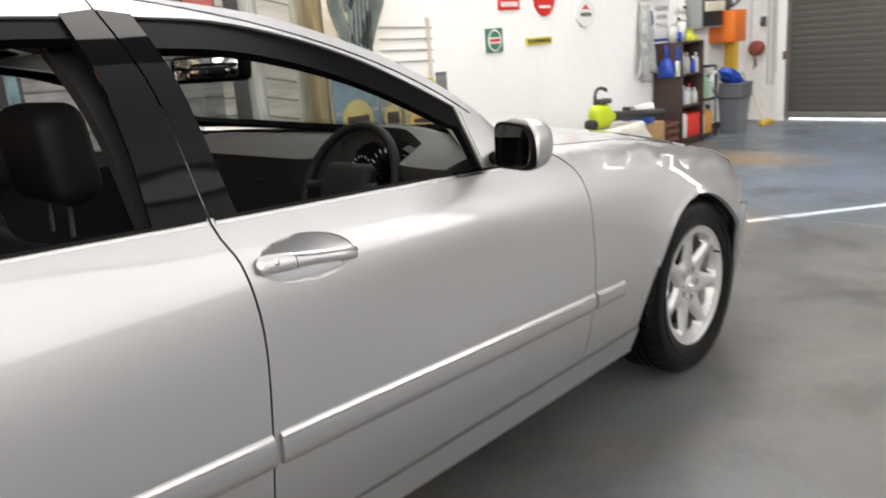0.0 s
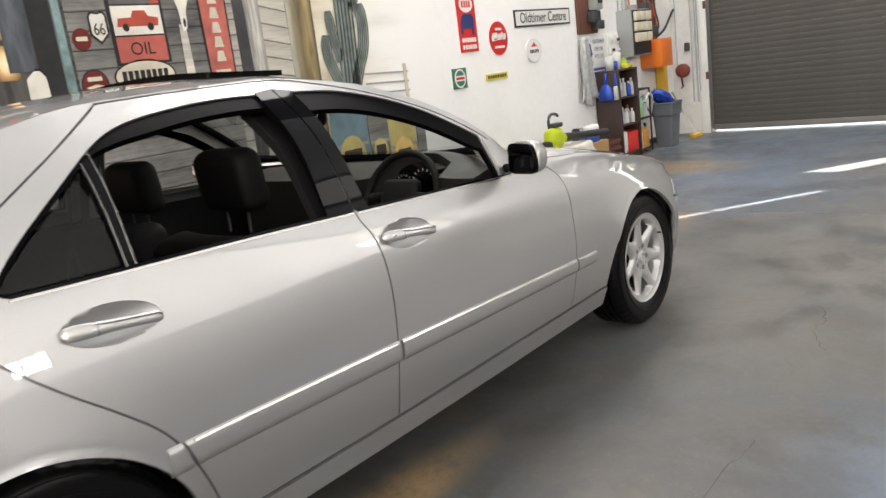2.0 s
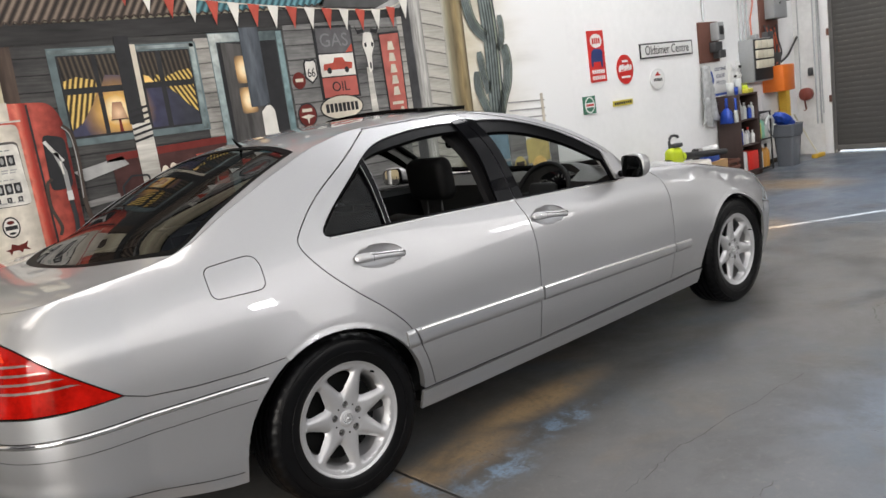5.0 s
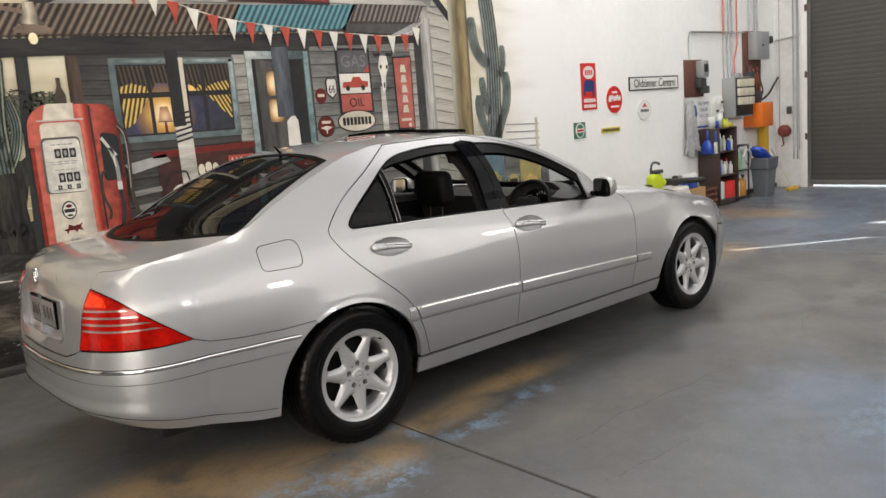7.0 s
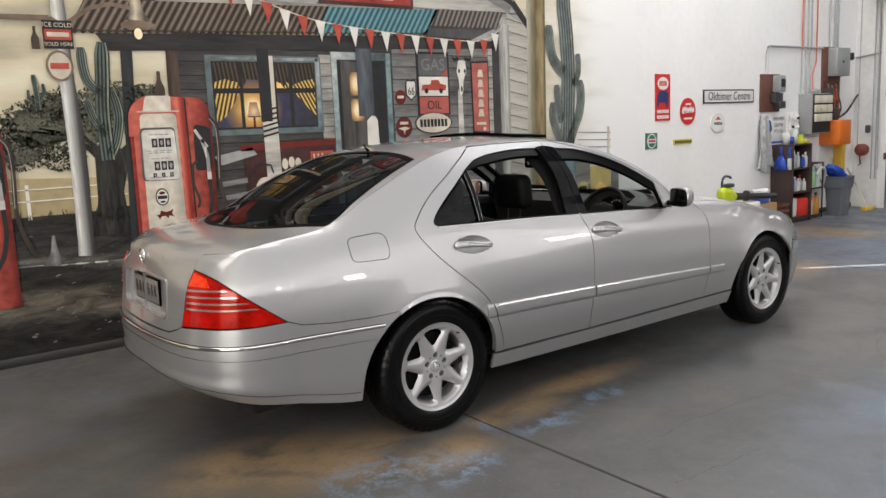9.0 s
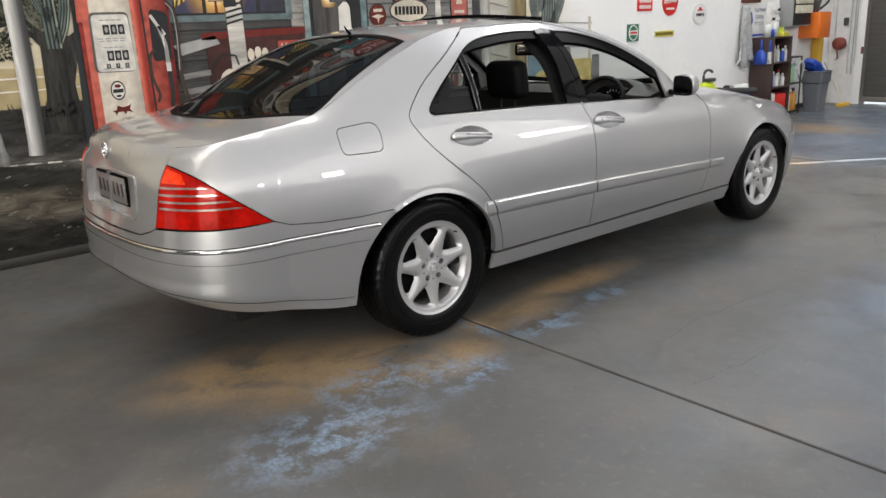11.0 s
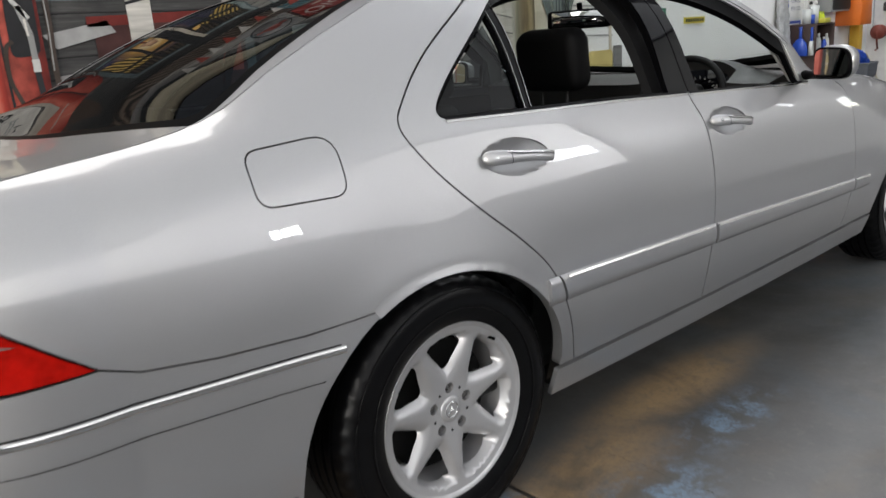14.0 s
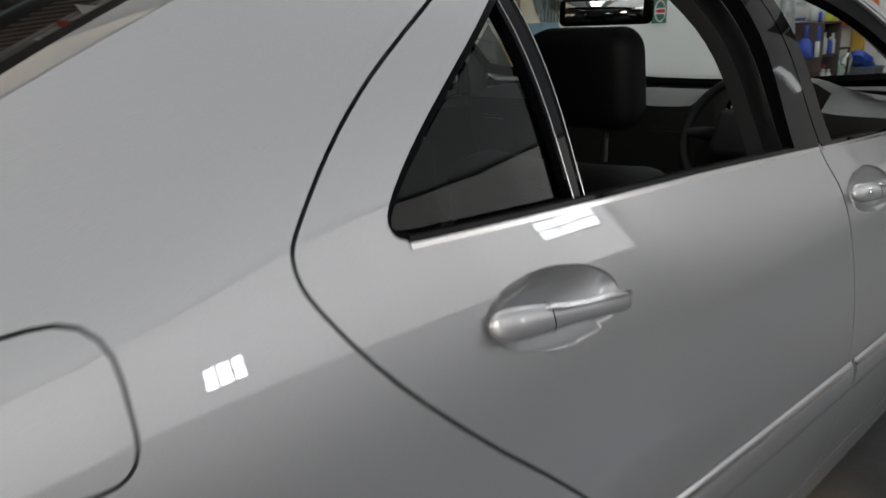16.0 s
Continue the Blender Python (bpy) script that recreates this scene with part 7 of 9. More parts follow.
    daub("painted_post", [(1.42, 1.64), (1.58, 1.64), (1.58, 2.22), (1.42, 2.22)], tone("mural_slate_post", [(-0.08, (0.045, 0.053, 0.064)), (0.0, (0.090, 0.104, 0.122)), (0.08, (0.050, 0.058, 0.070))], 1.5, 0, rough=0.4, fine=6, stretch=(4, 1, 0.8)), 14)
    daub("painted_post", [(1.49, 1.20), (1.62, 1.20), (1.61, 1.60), (1.57, 1.66), (1.50, 1.60)], WHITE, 14)
    c = daub("painted_cooler", [(0.33, 0.80), (1.16, 0.80), (1.16, 1.44), (0.33, 1.42)], wash("mural_cooler", (0.055, 0.024, 0.022), 0.6, 3), 12, "dark red painted drinks cooler")
    daub("cooler_lid", [(0.30, 1.39), (1.17, 1.41), (1.17, 1.46), (0.30, 1.44)], RED_DARK, 13, parent=c)
    for k, x in enumerate((0.68, 0.74, 0.80)):
        daub("cooler_scroll", ellipse(x, 1.27 + 0.012 * (k % 2), 0.028, 0.045, 14), CREAM, 13, parent=c)
    daub("cooler_panel", box2(0.92, 1.14, 1.12, 1.36), RED, 13, parent=c)
    for x in (0.97, 1.01, 1.05):
        daub("cooler_stripe", stroke(x, 1.14, x - 0.02, 1.34, 0.012), CREAM, 14, parent=c)
    daub("painted_bench", [(0.08, 1.36), (0.40, 1.42), (0.44, 1.36), (0.14, 1.29)], GREY, 13)
    daubs("painted_bench_slat", [stroke(0.12, z, 0.34, z + 0.02, 0.04) for z in (0.92, 1.03, 1.14)], TIMBER_GREY, 13)
    q = daub("painted_oil_sign", ellipse(0.495, 1.08, 0.085, 0.095), CREAM, 15, "cream painted round sign")
    daub("sign_bar", box2(0.425, 0.565, 1.045, 1.09), BLACK, 16, parent=q)
    daubs("painted_chair_frame", path_strokes([(0.36, 0.86), (0.37, 1.22), (0.44, 1.28), (0.55, 1.27), (0.57, 1.20)], 0.014), BLACK, 15)
    # wall signs beside the door
    s1 = daub("painted_sign", box2(2.06, 2.44, 1.63, 2.21), BLACK, 10, "tall painted fuel sign with a red truck")
    daub("sign_face", box2(2.085, 2.42, 1.995, 2.19), wash("mural_sign_grey", (0.10, 0.098, 0.102), 0.5), 11, parent=s1)
    lettering("GAS", 2.25, 2.09, 0.15, wash("mural_sign_letter", (0.17, 0.17, 0.175), 0.3), 12, s1)
    daub("sign_corner", [(2.42, 1.995), (2.42, 2.06), (2.35, 1.995)], RED, 12, parent=s1)
    daub("sign_face", box2(2.085, 2.42, 1.81, 1.985), WHITE, 11, parent=s1)
    daub("truck_shape", [(2.11, 1.86), (2.39, 1.86), (2.40, 1.91), (2.33, 1.92), (2.31, 1.955), (2.23, 1.955), (2.21, 1.915), (2.12, 1.91)], RED, 12, parent=s1)
    for x in (2.165, 2.335):
        daub("truck_wheel", ellipse(x, 1.855, 0.022, 0.024, 14), BLACK, 13, parent=s1)
    daub("sign_face", box2(2.085, 2.42, 1.645, 1.80), wash("mural_faded_red", (0.42, 0.11, 0.09)), 11, parent=s1)
    lettering("OIL", 2.25, 1.722, 0.11, BLACK, 12, s1)
    s2 = daub("painted_sign", ellipse(2.235, 1.56, 0.215, 0.10), BLACK, 11, "oval painted oil sign")
    daub("sign_face", ellipse(2.235, 1.56, 0.203, 0.090), CREAM, 12, parent=s2)
    for k in range(8):
        daub("sign_bar", box2(2.075 + 0.041 * k, 2.105 + 0.041 * k, 1.525, 1.595), BLACK, 13, parent=s2)
    s3 = daub("painted_sign", ellipse(1.895, 1.53, 0.088, 0.095), BLACK, 11, "round dark red painted sign")
    daub("sign_face", ellipse(1.895, 1.53, 0.078, 0.085), RED_DARK, 12, parent=s3)
    daub("wing_shape", [(1.83, 1.52), (1.885, 1.50), (1.895, 1.46), (1.905, 1.50), (1.96, 1.52), (1.90, 1.535)], CREAM, 13, parent=s3)
    daub("sign_bar", box2(1.85, 1.94, 1.555, 1.58), CREAM, 13, parent=s3)
    s4 = daub("painted_sign", ellipse(1.87, 1.80, 0.058, 0.065, 20), RED_DARK, 11, "small round red painted sign")
    daub("sign_bar", box2(1.835, 1.905, 1.79, 1.815), CREAM, 12, parent=s4)
    s5 = daub("painted_sign", [(1.93, 1.93), (1.95, 1.96), (1.99, 1.95), (2.03, 1.96), (2.05, 1.93), (2.05, 1.82), (1.99, 1.765), (1.93, 1.82)], BLACK, 11, "black and white painted route shield")
    daub("sign_face", [(1.942, 1.925), (1.957, 1.945), (1.99, 1.938), (2.023, 1.945), (2.038, 1.925), (2.038, 1.825), (1.99, 1.782), (1.942, 1.825)], WHITE, 12, parent=s5)
    lettering("66", 1.99, 1.85, 0.10, BLACK, 13, s5, squeeze=0.75)
    s6 = daub("painted_sign", [(2.705, 2.13), (2.935, 2.14), (2.925, 1.44), (2.715, 1.45)], BLACK, 11, "tall red painted tyre sign")
    daub("sign_face", [(2.720, 2.115), (2.922, 2.123), (2.912, 1.455), (2.728, 1.465)], wash("mural_faded_tyre_red", (0.36, 0.105, 0.085), 0.5, 3), 12, parent=s6)
    for k in range(5):
        z = 2.02 - 0.095 * k
        daub("sign_bar", [(2.785, z - 0.035), (2.86, z - 0.035), (2.845, z + 0.035), (2.80, z + 0.035)], CREAM, 13, parent=s6)
    daub("sign_bar", box2(2.76, 2.88, 1.525, 1.55), CREAM, 13, parent=s6)
    daub("sign_dot", ellipse(2.86, 1.485, 0.02, 0.02, 12), CREAM, 13, parent=s6)
    # cattle skull on a post
    daub("painted_post", [(2.53, 1.40), (2.60, 1.40), (2.59, 1.86), (2.54, 1.86)], BOARD_PALE, 12)
    sk = daub("painted_skull", rounded([(2.555, 2.14), (2.635, 2.14), (2.65, 2.04), (2.61, 1.95), (2.60, 1.83), (2.565, 1.81), (2.555, 1.95), (2.53, 2.04)], 0.02, 3), WHITE, 13, "pale painted cattle skull with horns")
    for q_ in (-1, 1):
        daub("horn", [(2.595 + q_ * 0.035, 2.14), (2.595 + q_ * 0.10, 2.13), (2.595 + q_ * 0.125, 2.20), (2.595 + q_ * 0.10, 2.16), (2.595 + q_ * 0.04, 2.17)], BLACK, 14, parent=sk)
        daub("eye_hole", ellipse(2.595 + q_ * 0.035, 2.04, 0.012, 0.02, 10), BLACK, 14, parent=sk)
    daub("nose_hole", ellipse(2.585, 1.87, 0.010, 0.03, 10), BLACK, 14, parent=sk)
    # bunting
    rope = curve2d([(0.07, 2.77), (0.56, 2.575), (1.02, 2.445), (1.55, 2.385), (2.13, 2.345), (2.80, 2.325), (3.06, 2.42), (3.15, 2.52)], 5)
    daubs("painted_rope", path_strokes(rope, 0.008), CREAM, 15)
    ln = np.r_[0, np.cumsum([math.dist(a, b) for a, b in zip(rope, rope[1:])])]
    for k, t in enumerate(np.arange(0.10, ln[-1] - 0.15, 0.163)):
        x, z = np.interp(t, ln, [p[0] for p in rope]), np.interp(t, ln, [p[1] for p in rope])
        daub("pennant", [(x - 0.048, z + 0.008), (x + 0.048, z - 0.004), (x + 0.008, z - 0.165)], RED if k % 2 else WHITE, 16)
    # lamp post with its arms, hanging signs and lamp
    daub("painted_pole", [(-0.973, 0.715), (-0.864, 0.705), (-0.857, 0.82), (-0.846, 1.30), (-0.848, 1.60), (-0.870, 1.95), (-0.90, 3.2), (-0.985, 3.2), (-0.968, 1.95), (-0.957, 1.43), (-0.966, 0.82)], tone("mural_steel_pole", [(-0.075, (0.10, 0.10, 0.10)), (-0.045, (0.36, 0.36, 0.35)), (-0.02, (0.66, 0.65, 0.62)), (0.01, (0.33, 0.33, 0.32)), (0.045, (0.06, 0.06, 0.06)), (0.075, (0.03, 0.03, 0.03))], -0.915, 0, rough=0.2, stretch=(8, 1, 0.6)), 9, "bright steel painted lamp post")
    daub("painted_post", [(-0.60, 0.75), (-0.52, 0.75), (-0.458, 2.2), (-0.541, 2.2)], wash("mural_porch_post", (0.030, 0.034, 0.036), 0.5, 3, 9, (4, 1, 0.6)), 7)
    daub("painted_post", [(-0.25, 0.75), (-0.15, 0.75), (-0.13, 2.2), (-0.218, 2.2)], wash("mural_brown_post", (0.062, 0.045, 0.036), 0.6, 3, 9, (5, 1, 0.6)), 7)
    daubs("painted_lamp_arm", path_strokes([(-2.2, 2.34), (-0.99, 2.36), (-0.90, 2.30)], 0.035) + path_strokes([(-0.88, 2.33), (-0.72, 2.44), (-0.58, 2.475), (-0.42, 2.45)], 0.03), RUST, 11)
    lp = daub("painted_lamp", [(-0.44, 2.52), (-0.37, 2.52), (-0.35, 2.42), (-0.31, 2.37), (-0.49, 2.37), (-0.45, 2.42)], tone("mural_lamp_neck", [(-0.06, (0.05, 0.045, 0.04)), (0.0, (0.50, 0.44, 0.34)), (0.06, (0.10, 0.085, 0.07))], -0.405, 0, rough=0.3), 12, "painted hanging lamp with a lit bulb")
    daub("lamp_dish", ellipse(-0.40, 2.335, 0.125, 0.035, 20), RUST, 13, parent=lp)
    daub("lamp_bulb", ellipse(-0.405, 2.275, 0.030, 0.040, 16), GLOW, 14, parent=lp)
    s7 = daub("painted_sign", box2(-1.04, -0.85, 2.155, 2.345), BLACK, 13, "black and red painted drinks sign")
    daub("sign_face", box2(-1.03, -0.86, 2.215, 2.285), RED, 14, parent=s7)
    lettering("ICE COLD", -0.945, 2.313, 0.042, CREAM, 14, s7)
    lettering("SOLD HERE", -0.945, 2.185, 0.036, CREAM, 14, s7)
    daub("sign_scroll", box2(-1.015, -0.875, 2.235, 2.265), CREAM, 15, parent=s7)
    s8 = daub("painted_sign", ellipse(-0.955, 2.04, 0.088, 0.105), RUST, 13, "round cream and red painted sign")
    daub("sign_face", ellipse(-0.955, 2.04, 0.072, 0.088), CREAM, 14, parent=s8)
    daub("sign_scroll", box2(-1.015, -0.895, 2.02, 2.06), RED, 15, parent=s8)
    for bx, bz, bs in ((-1.09, 2.20, 1.0), (-0.29, 1.86, 1.5)):
        daub("painted_bottle", [(bx - 0.025 * bs, bz - 0.05 * bs), (bx + 0.025 * bs, bz - 0.05 * bs), (bx + 0.025 * bs, bz + 0.02 * bs), (bx + 0.009 * bs, bz + 0.06 * bs), (bx + 0.009 * bs, bz + 0.10 * bs), (bx - 0.009 * bs, bz + 0.10 * bs), (bx - 0.009 * bs, bz + 0.06 * bs), (bx - 0.025 * bs, bz + 0.02 * bs)], RUST_DARK, 12)

    # petrol pumps
    def pump(x, z, kx=1.0):
        def at(px, pz):
            return (x + kx * px, z + pz)
        front = tone("mural_pump_red", [(-0.31, (0.20, 0.024, 0.016)), (-0.285, (0.46, 0.10, 0.072)), (-0.24, (0.50, 0.118, 0.085)), (0.06, (0.44, 0.090, 0.064)), (0.085, (0.60, 0.16, 0.11)), (0.11, (0.36, 0.042, 0.028)), (0.15, (0.12, 0.016, 0.012))], x, 0, 1 / kx, 0, rough=0.25)
        flank = tone("mural_pump_side", [(0.10, (0.22, 0.026, 0.018)), (0.16, (0.38, 0.075, 0.053)), (0.24, (0.29, 0.048, 0.034)), (0.31, (0.13, 0.016, 0.012))], x, 0, 1 / kx, 0, rough=0.35)
        white = tone("mural_pump_white", [(-0.26, (0.40, 0.36, 0.29)), (-0.20, (0.60, 0.55, 0.46)), (-0.02, (0.62, 0.57, 0.49)), (0.06, (0.44, 0.40, 0.34))], x, 0, 1 / kx, 0, rough=0.18)
        g = daub("painted_pump", rounded([at(-0.31, -0.72), at(0.31, -0.72), at(0.315, 0.45), at(0.26, 0.575), at(-0.20, 0.595), at(-0.30, 0.50)], [0, 0, 0.05, 0.10, 0.14, 0.08], 5), flank, 16, "red and cream painted petrol pump")
        daub("pump_dome", rounded([at(-0.31, 0.30), at(0.12, 0.30), at(0.12, 0.58), at(-0.19, 0.595), at(-0.30, 0.50)], [0, 0, 0.02, 0.14, 0.08], 5), front, 17, parent=g)
        daub("dome_band", rounded([at(-0.21, 0.43), at(0.01, 0.43), at(0.015, 0.592), at(-0.17, 0.592)], [0, 0, 0, 0.02], 3), white, 18, parent=g)
        daub("seam", stroke(*at(0.12, 0.57), *at(0.135, -0.72), 0.012), LINE_DARK, 18, parent=g)
        daub("pump_front", rounded([at(-0.285, -0.72), at(0.11, -0.72), at(0.105, 0.475), at(-0.275, 0.475)], [0, 0, 0.09, 0.09], 5), front, 19, parent=g)
        daub("front_edge", stroke(*at(-0.24, 0.478), *at(0.07, 0.478), 0.010), BOARD_PALE, 20, parent=g)
        daub("pump_band", rounded([at(-0.235, -0.72), at(0.055, -0.72), at(0.045, 0.462), at(-0.225, 0.462)], [0, 0, 0.04, 0.04], 4), white, 20, parent=g)
        daub("dial_panel", rounded([at(-0.245, -0.03), at(0.03, -0.035), at(0.025, 0.36), at(-0.235, 0.36)], 0.035, 3), wash("mural_dial_rim", (0.10, 0.095, 0.09), 0.4), 21, parent=g)
        daub("dial_face", rounded([at(-0.228, -0.025), at(0.032, -0.03), at(0.018, 0.345), at(-0.222, 0.345)], 0.03, 3), tone("mural_dial_grey", [(-0.24, (0.30, 0.30, 0.29)), (-0.1, (0.50, 0.49, 0.46)), (0.03, (0.62, 0.60, 0.55))], x, 0, 1 / kx, 0.1, rough=0.2), 22, parent=g)
        for zz, zh, c0, cw, num in ((0.215, 0.065, -0.155, 0.042, 3), (0.045, 0.065, -0.15, 0.042, 3), (-0.005, 0.030, -0.165, 0.026, 3)):
            for c_ in range(num):
                x0 = c0 + c_ * (0.05 if cw > 0.03 else 0.062)
                daub("dial_bar", box2(x + kx * x0, x + kx * (x0 + cw), z + zz, z + zz + zh), BLACK, 23, parent=g)
                daub("dial_digit", ellipse(*at(x0 + cw / 2, zz + zh / 2), cw * 0.25, zh * 0.32, 10), GREY, 24, parent=g)
        for zz, a_, b_ in ((0.305, -0.17, -0.02), (0.185, -0.20, 0.0), (0.170, -0.19, -0.01), (0.128, -0.17, -0.03), (-0.012, -0.19, 0.0)):
            for c_ in range(4):
                s0, s1 = a_ + (b_ - a_) * c_ / 4, a_ + (b_ - a_) * (c_ + 0.75) / 4
                daub("dial_line", box2(x + kx * s0, x + kx * s1, z + zz, z + zz + 0.008), GREY, 23, parent=g)
        daub("pump_badge", ellipse(*at(-0.115, -0.155), 0.050, 0.066, 20), BLACK, 21, parent=g)
        daub("pump_badge", ellipse(*at(-0.115, -0.155), 0.042, 0.056, 20), WHITE, 22, parent=g)
        daub("badge_bar", box2(x + kx * -0.15, x + kx * -0.08, z - 0.17, z - 0.145), LINE_DARK, 23, parent=g)
        daub("badge_bar", ellipse(*at(-0.115, -0.125), 0.022, 0.012, 12), RED_DARK, 23, parent=g)
        daub("badge_bar", ellipse(*at(-0.115, -0.192), 0.020, 0.008, 12), BLACK, 23, parent=g)
        daub("horse_shape", [at(-0.175, -0.29), at(-0.145, -0.285), at(-0.135, -0.255), at(-0.10, -0.27), at(-0.06, -0.262), at(-0.04, -0.25), at(-0.055, -0.285), at(-0.035, -0.31), at(-0.075, -0.298), at(-0.085, -0.32), at(-0.10, -0.30), at(-0.135, -0.30), at(-0.15, -0.325), at(-0.155, -0.302)], RED_DARK, 21, parent=g)
        daub("nozzle_bay", rounded([at(0.16, 0.02), at(0.295, 0.03), at(0.30, 0.35), at(0.17, 0.38)], 0.04, 3), BLACK, 19, parent=g)
        for k, (pts, wd, mt) in enumerate((([at(0.175, 0.335), at(0.215, 0.27), at(0.265, 0.20)], 0.022, STEEL), ([at(0.225, 0.26), at(0.26, 0.13), at(0.262, 0.0)], 0.028, GREY), ([at(0.245, 0.20), at(0.25, 0.12)], 0.010, WHITE), ([at(0.262, 0.01), at(0.262, -0.05)], 0.034, STEEL))):
            for lp_ in path_strokes(pts, wd):
                daub("nozzle", lp_, mt, 20 + (k > 1), parent=g)
        limb("pump_hose", [at(0.262, -0.05), at(0.265, -0.22), at(0.225, -0.38), at(0.15, -0.50), at(0.12, -0.62)], 0.014, LINE_DARK, 21, tip=False)
        limb("pump_hose", [at(0.30, 0.42), at(0.345, 0.36), at(0.355, 0.20), at(0.345, -0.05), at(0.37, -0.22), at(0.44, -0.40)], 0.014, RUST_DARK, 21, tip=False)
        limb("hose_light", [at(0.295, 0.415), at(0.337, 0.355), at(0.348, 0.20), at(0.338, -0.05)], 0.003, GREY, 22, tip=False)
        limb("pump_hose", [at(0.175, 0.10), at(0.14, 0.06), at(0.135, -0.08), at(0.17, -0.20), at(0.155, -0.26)], 0.010, RUST_DARK, 21, tip=False)

    pump(-0.235, 1.24)
    pump(-1.66, 1.14, 0.95)
    daub("painted_funnel", [(-1.13, 0.88), (-1.115, 0.88), (-1.10, 0.76), (-1.05, 0.67), (-1.21, 0.67), (-1.15, 0.76)], tone("mural_funnel", [(-0.08, (0.05, 0.05, 0.05)), (-0.02, (0.13, 0.13, 0.128)), (0.01, (0.26, 0.26, 0.25)), (0.05, (0.07, 0.07, 0.068))], -1.13, 0, rough=0.4), 12)
    # column, drums and fence at the right end
    daub("painted_column", [(3.44, 0.55), (3.70, 0.55), (3.745, 3.9), (3.49, 3.9)], tone("mural_column", [(-0.14, (0.50, 0.49, 0.44)), (-0.06, (0.22, 0.20, 0.13)), (0.0, (0.13, 0.10, 0.055)), (0.06, (0.24, 0.18, 0.085)), (0.10, (0.30, 0.24, 0.13)), (0.13, (0.11, 0.085, 0.05))], 3.585, 1.5, 1, -0.012, rough=0.35, fine=6, stretch=(3, 1, 0.6)), 9)
    daubs("painted_fence", [stroke(4.20, z, 4.74, z - 0.02, 0.014) for z in (1.16, 1.24, 1.32, 1.40)], GREY, 4)
    daub("painted_fence_post", box2(4.68, 4.72, 0.95, 1.45), CREAM, 5)
    daub("painted_ground", [(3.6, 0.065), (4.9, 0.065), (4.8, 0.30), (4.2, 0.62), (3.6, 0.80)], wash("mural_pale_ground", (0.30, 0.28, 0.25), 0.4), 2)
    for cx, w_, z0, z1, mat in ((3.93, 0.20, 0.25, 1.20, DRUM_BLUE), (4.26, 0.12, 0.30, 1.15, TIMBER_GREY), (4.55, 0.17, 0.30, 1.02, OIL_YELLOW)):
        g = daub("painted_drum", rounded(box2(cx - w_, cx + w_, z0, z1), 0.04, 3), mat, 11, "painted oil drum")
        for zz in (0.35, 0.62):
            daub("drum_hoop", box2(cx - w_ - 0.005, cx + w_ + 0.005, z0 + zz * (z1 - z0), z0 + zz * (z1 - z0) + 0.025), GREY, 12, parent=g)
        daub("drum_disc", ellipse(cx, z0 + 0.55 * (z1 - z0), w_ * 0.72, w_ * 0.80, 20), OIL_YELLOW if mat is not OIL_YELLOW else AMBER, 13, parent=g)
        daub("drum_bar", box2(cx - w_ * 0.5, cx + w_ * 0.5, z0 + 0.50 * (z1 - z0), z0 + 0.60 * (z1 - z0)), RUST_DARK, 14, parent=g)
    daub("painted_crate", box2(4.74, 4.86, 0.45, 1.05), TIMBER_GREY, 10)


paint_mural()
tagged(part("skirting", rbox(bmesh.new(), WEST_X, DOOR_X, WALL_Y - 0.008, WALL_Y, 0, 0.065, 0.002, 1), surf("grey_skirting_paint", (0.026, 0.025, 0.023), 0.6, var=0.2)), "grey painted skirting band", "skirting", kind="structure")

# ---- roller door ----
SLAT = surf("grey_brown_door_slat", (0.070, 0.067, 0.063), 0.6, metal=0.2, var=0.16, scale=1.2, fine=30, random_piece=0.05, bump=0.05)
GUIDE = surf("weathered_steel_guide", (0.22, 0.21, 0.20), 0.55, metal=0.5, var=0.25)
GALV = surf("galvanised_conduit", (0.36, 0.37, 0.37), 0.45, metal=0.6, var=0.15)
ORANGE_PIPE = surf("orange_conduit", (0.50, 0.10, 0.04), 0.5, var=0.12)
STEEL_GREY = surf("grey_enamel_steel", (0.30, 0.31, 0.31), 0.42, var=0.1)
BROWN_BOARD = surf("red_brown_backboard", (0.115, 0.045, 0.030), 0.7, var=0.25, fine=30)
DARK_PLASTIC = surf("dark_grey_plastic", (0.045, 0.046, 0.048), 0.5, var=0.15)
CREAM_FUSE = surf("cream_fuse_plastic", (0.62, 0.58, 0.46), 0.45, var=0.1)
ORANGE_BOX = surf("orange_enamel", (0.72, 0.17, 0.02), 0.4, var=0.1)
YELLOW_STEEL = surf("yellow_painted_steel", (0.65, 0.40, 0.04), 0.5, var=0.15)
BROWN_WOOD = surf("dark_brown_laminate", (0.045, 0.026, 0.022), 0.5, var=0.25, scale=2, fine=30, stretch=(8, 8, 1))
WHITE_CARD = surf("white_card", (0.78, 0.78, 0.77), 0.6, var=0.05)
BLUE_CARD = surf("blue_print", (0.03, 0.09, 0.42), 0.5, var=0.12)
BLUE_PLASTIC = surf("blue_plastic", (0.02, 0.07, 0.42), 0.38, var=0.12)
RED_PLASTIC = surf("red_plastic", (0.65, 0.03, 0.02), 0.4, var=0.1)
WHITE_PLASTIC = surf("white_plastic", (0.74, 0.74, 0.72), 0.4, var=0.06)
CLEAR_PLASTIC = surf("cloudy_plastic", (0.55, 0.57, 0.55), 0.3, var=0.15)
LIME = surf("lime_green_plastic", (0.48, 0.58, 0.02), 0.4, var=0.1)
YELLOW_FLUID = surf("yellow_fluid", (0.62, 0.58, 0.08), 0.3, var=0.1)
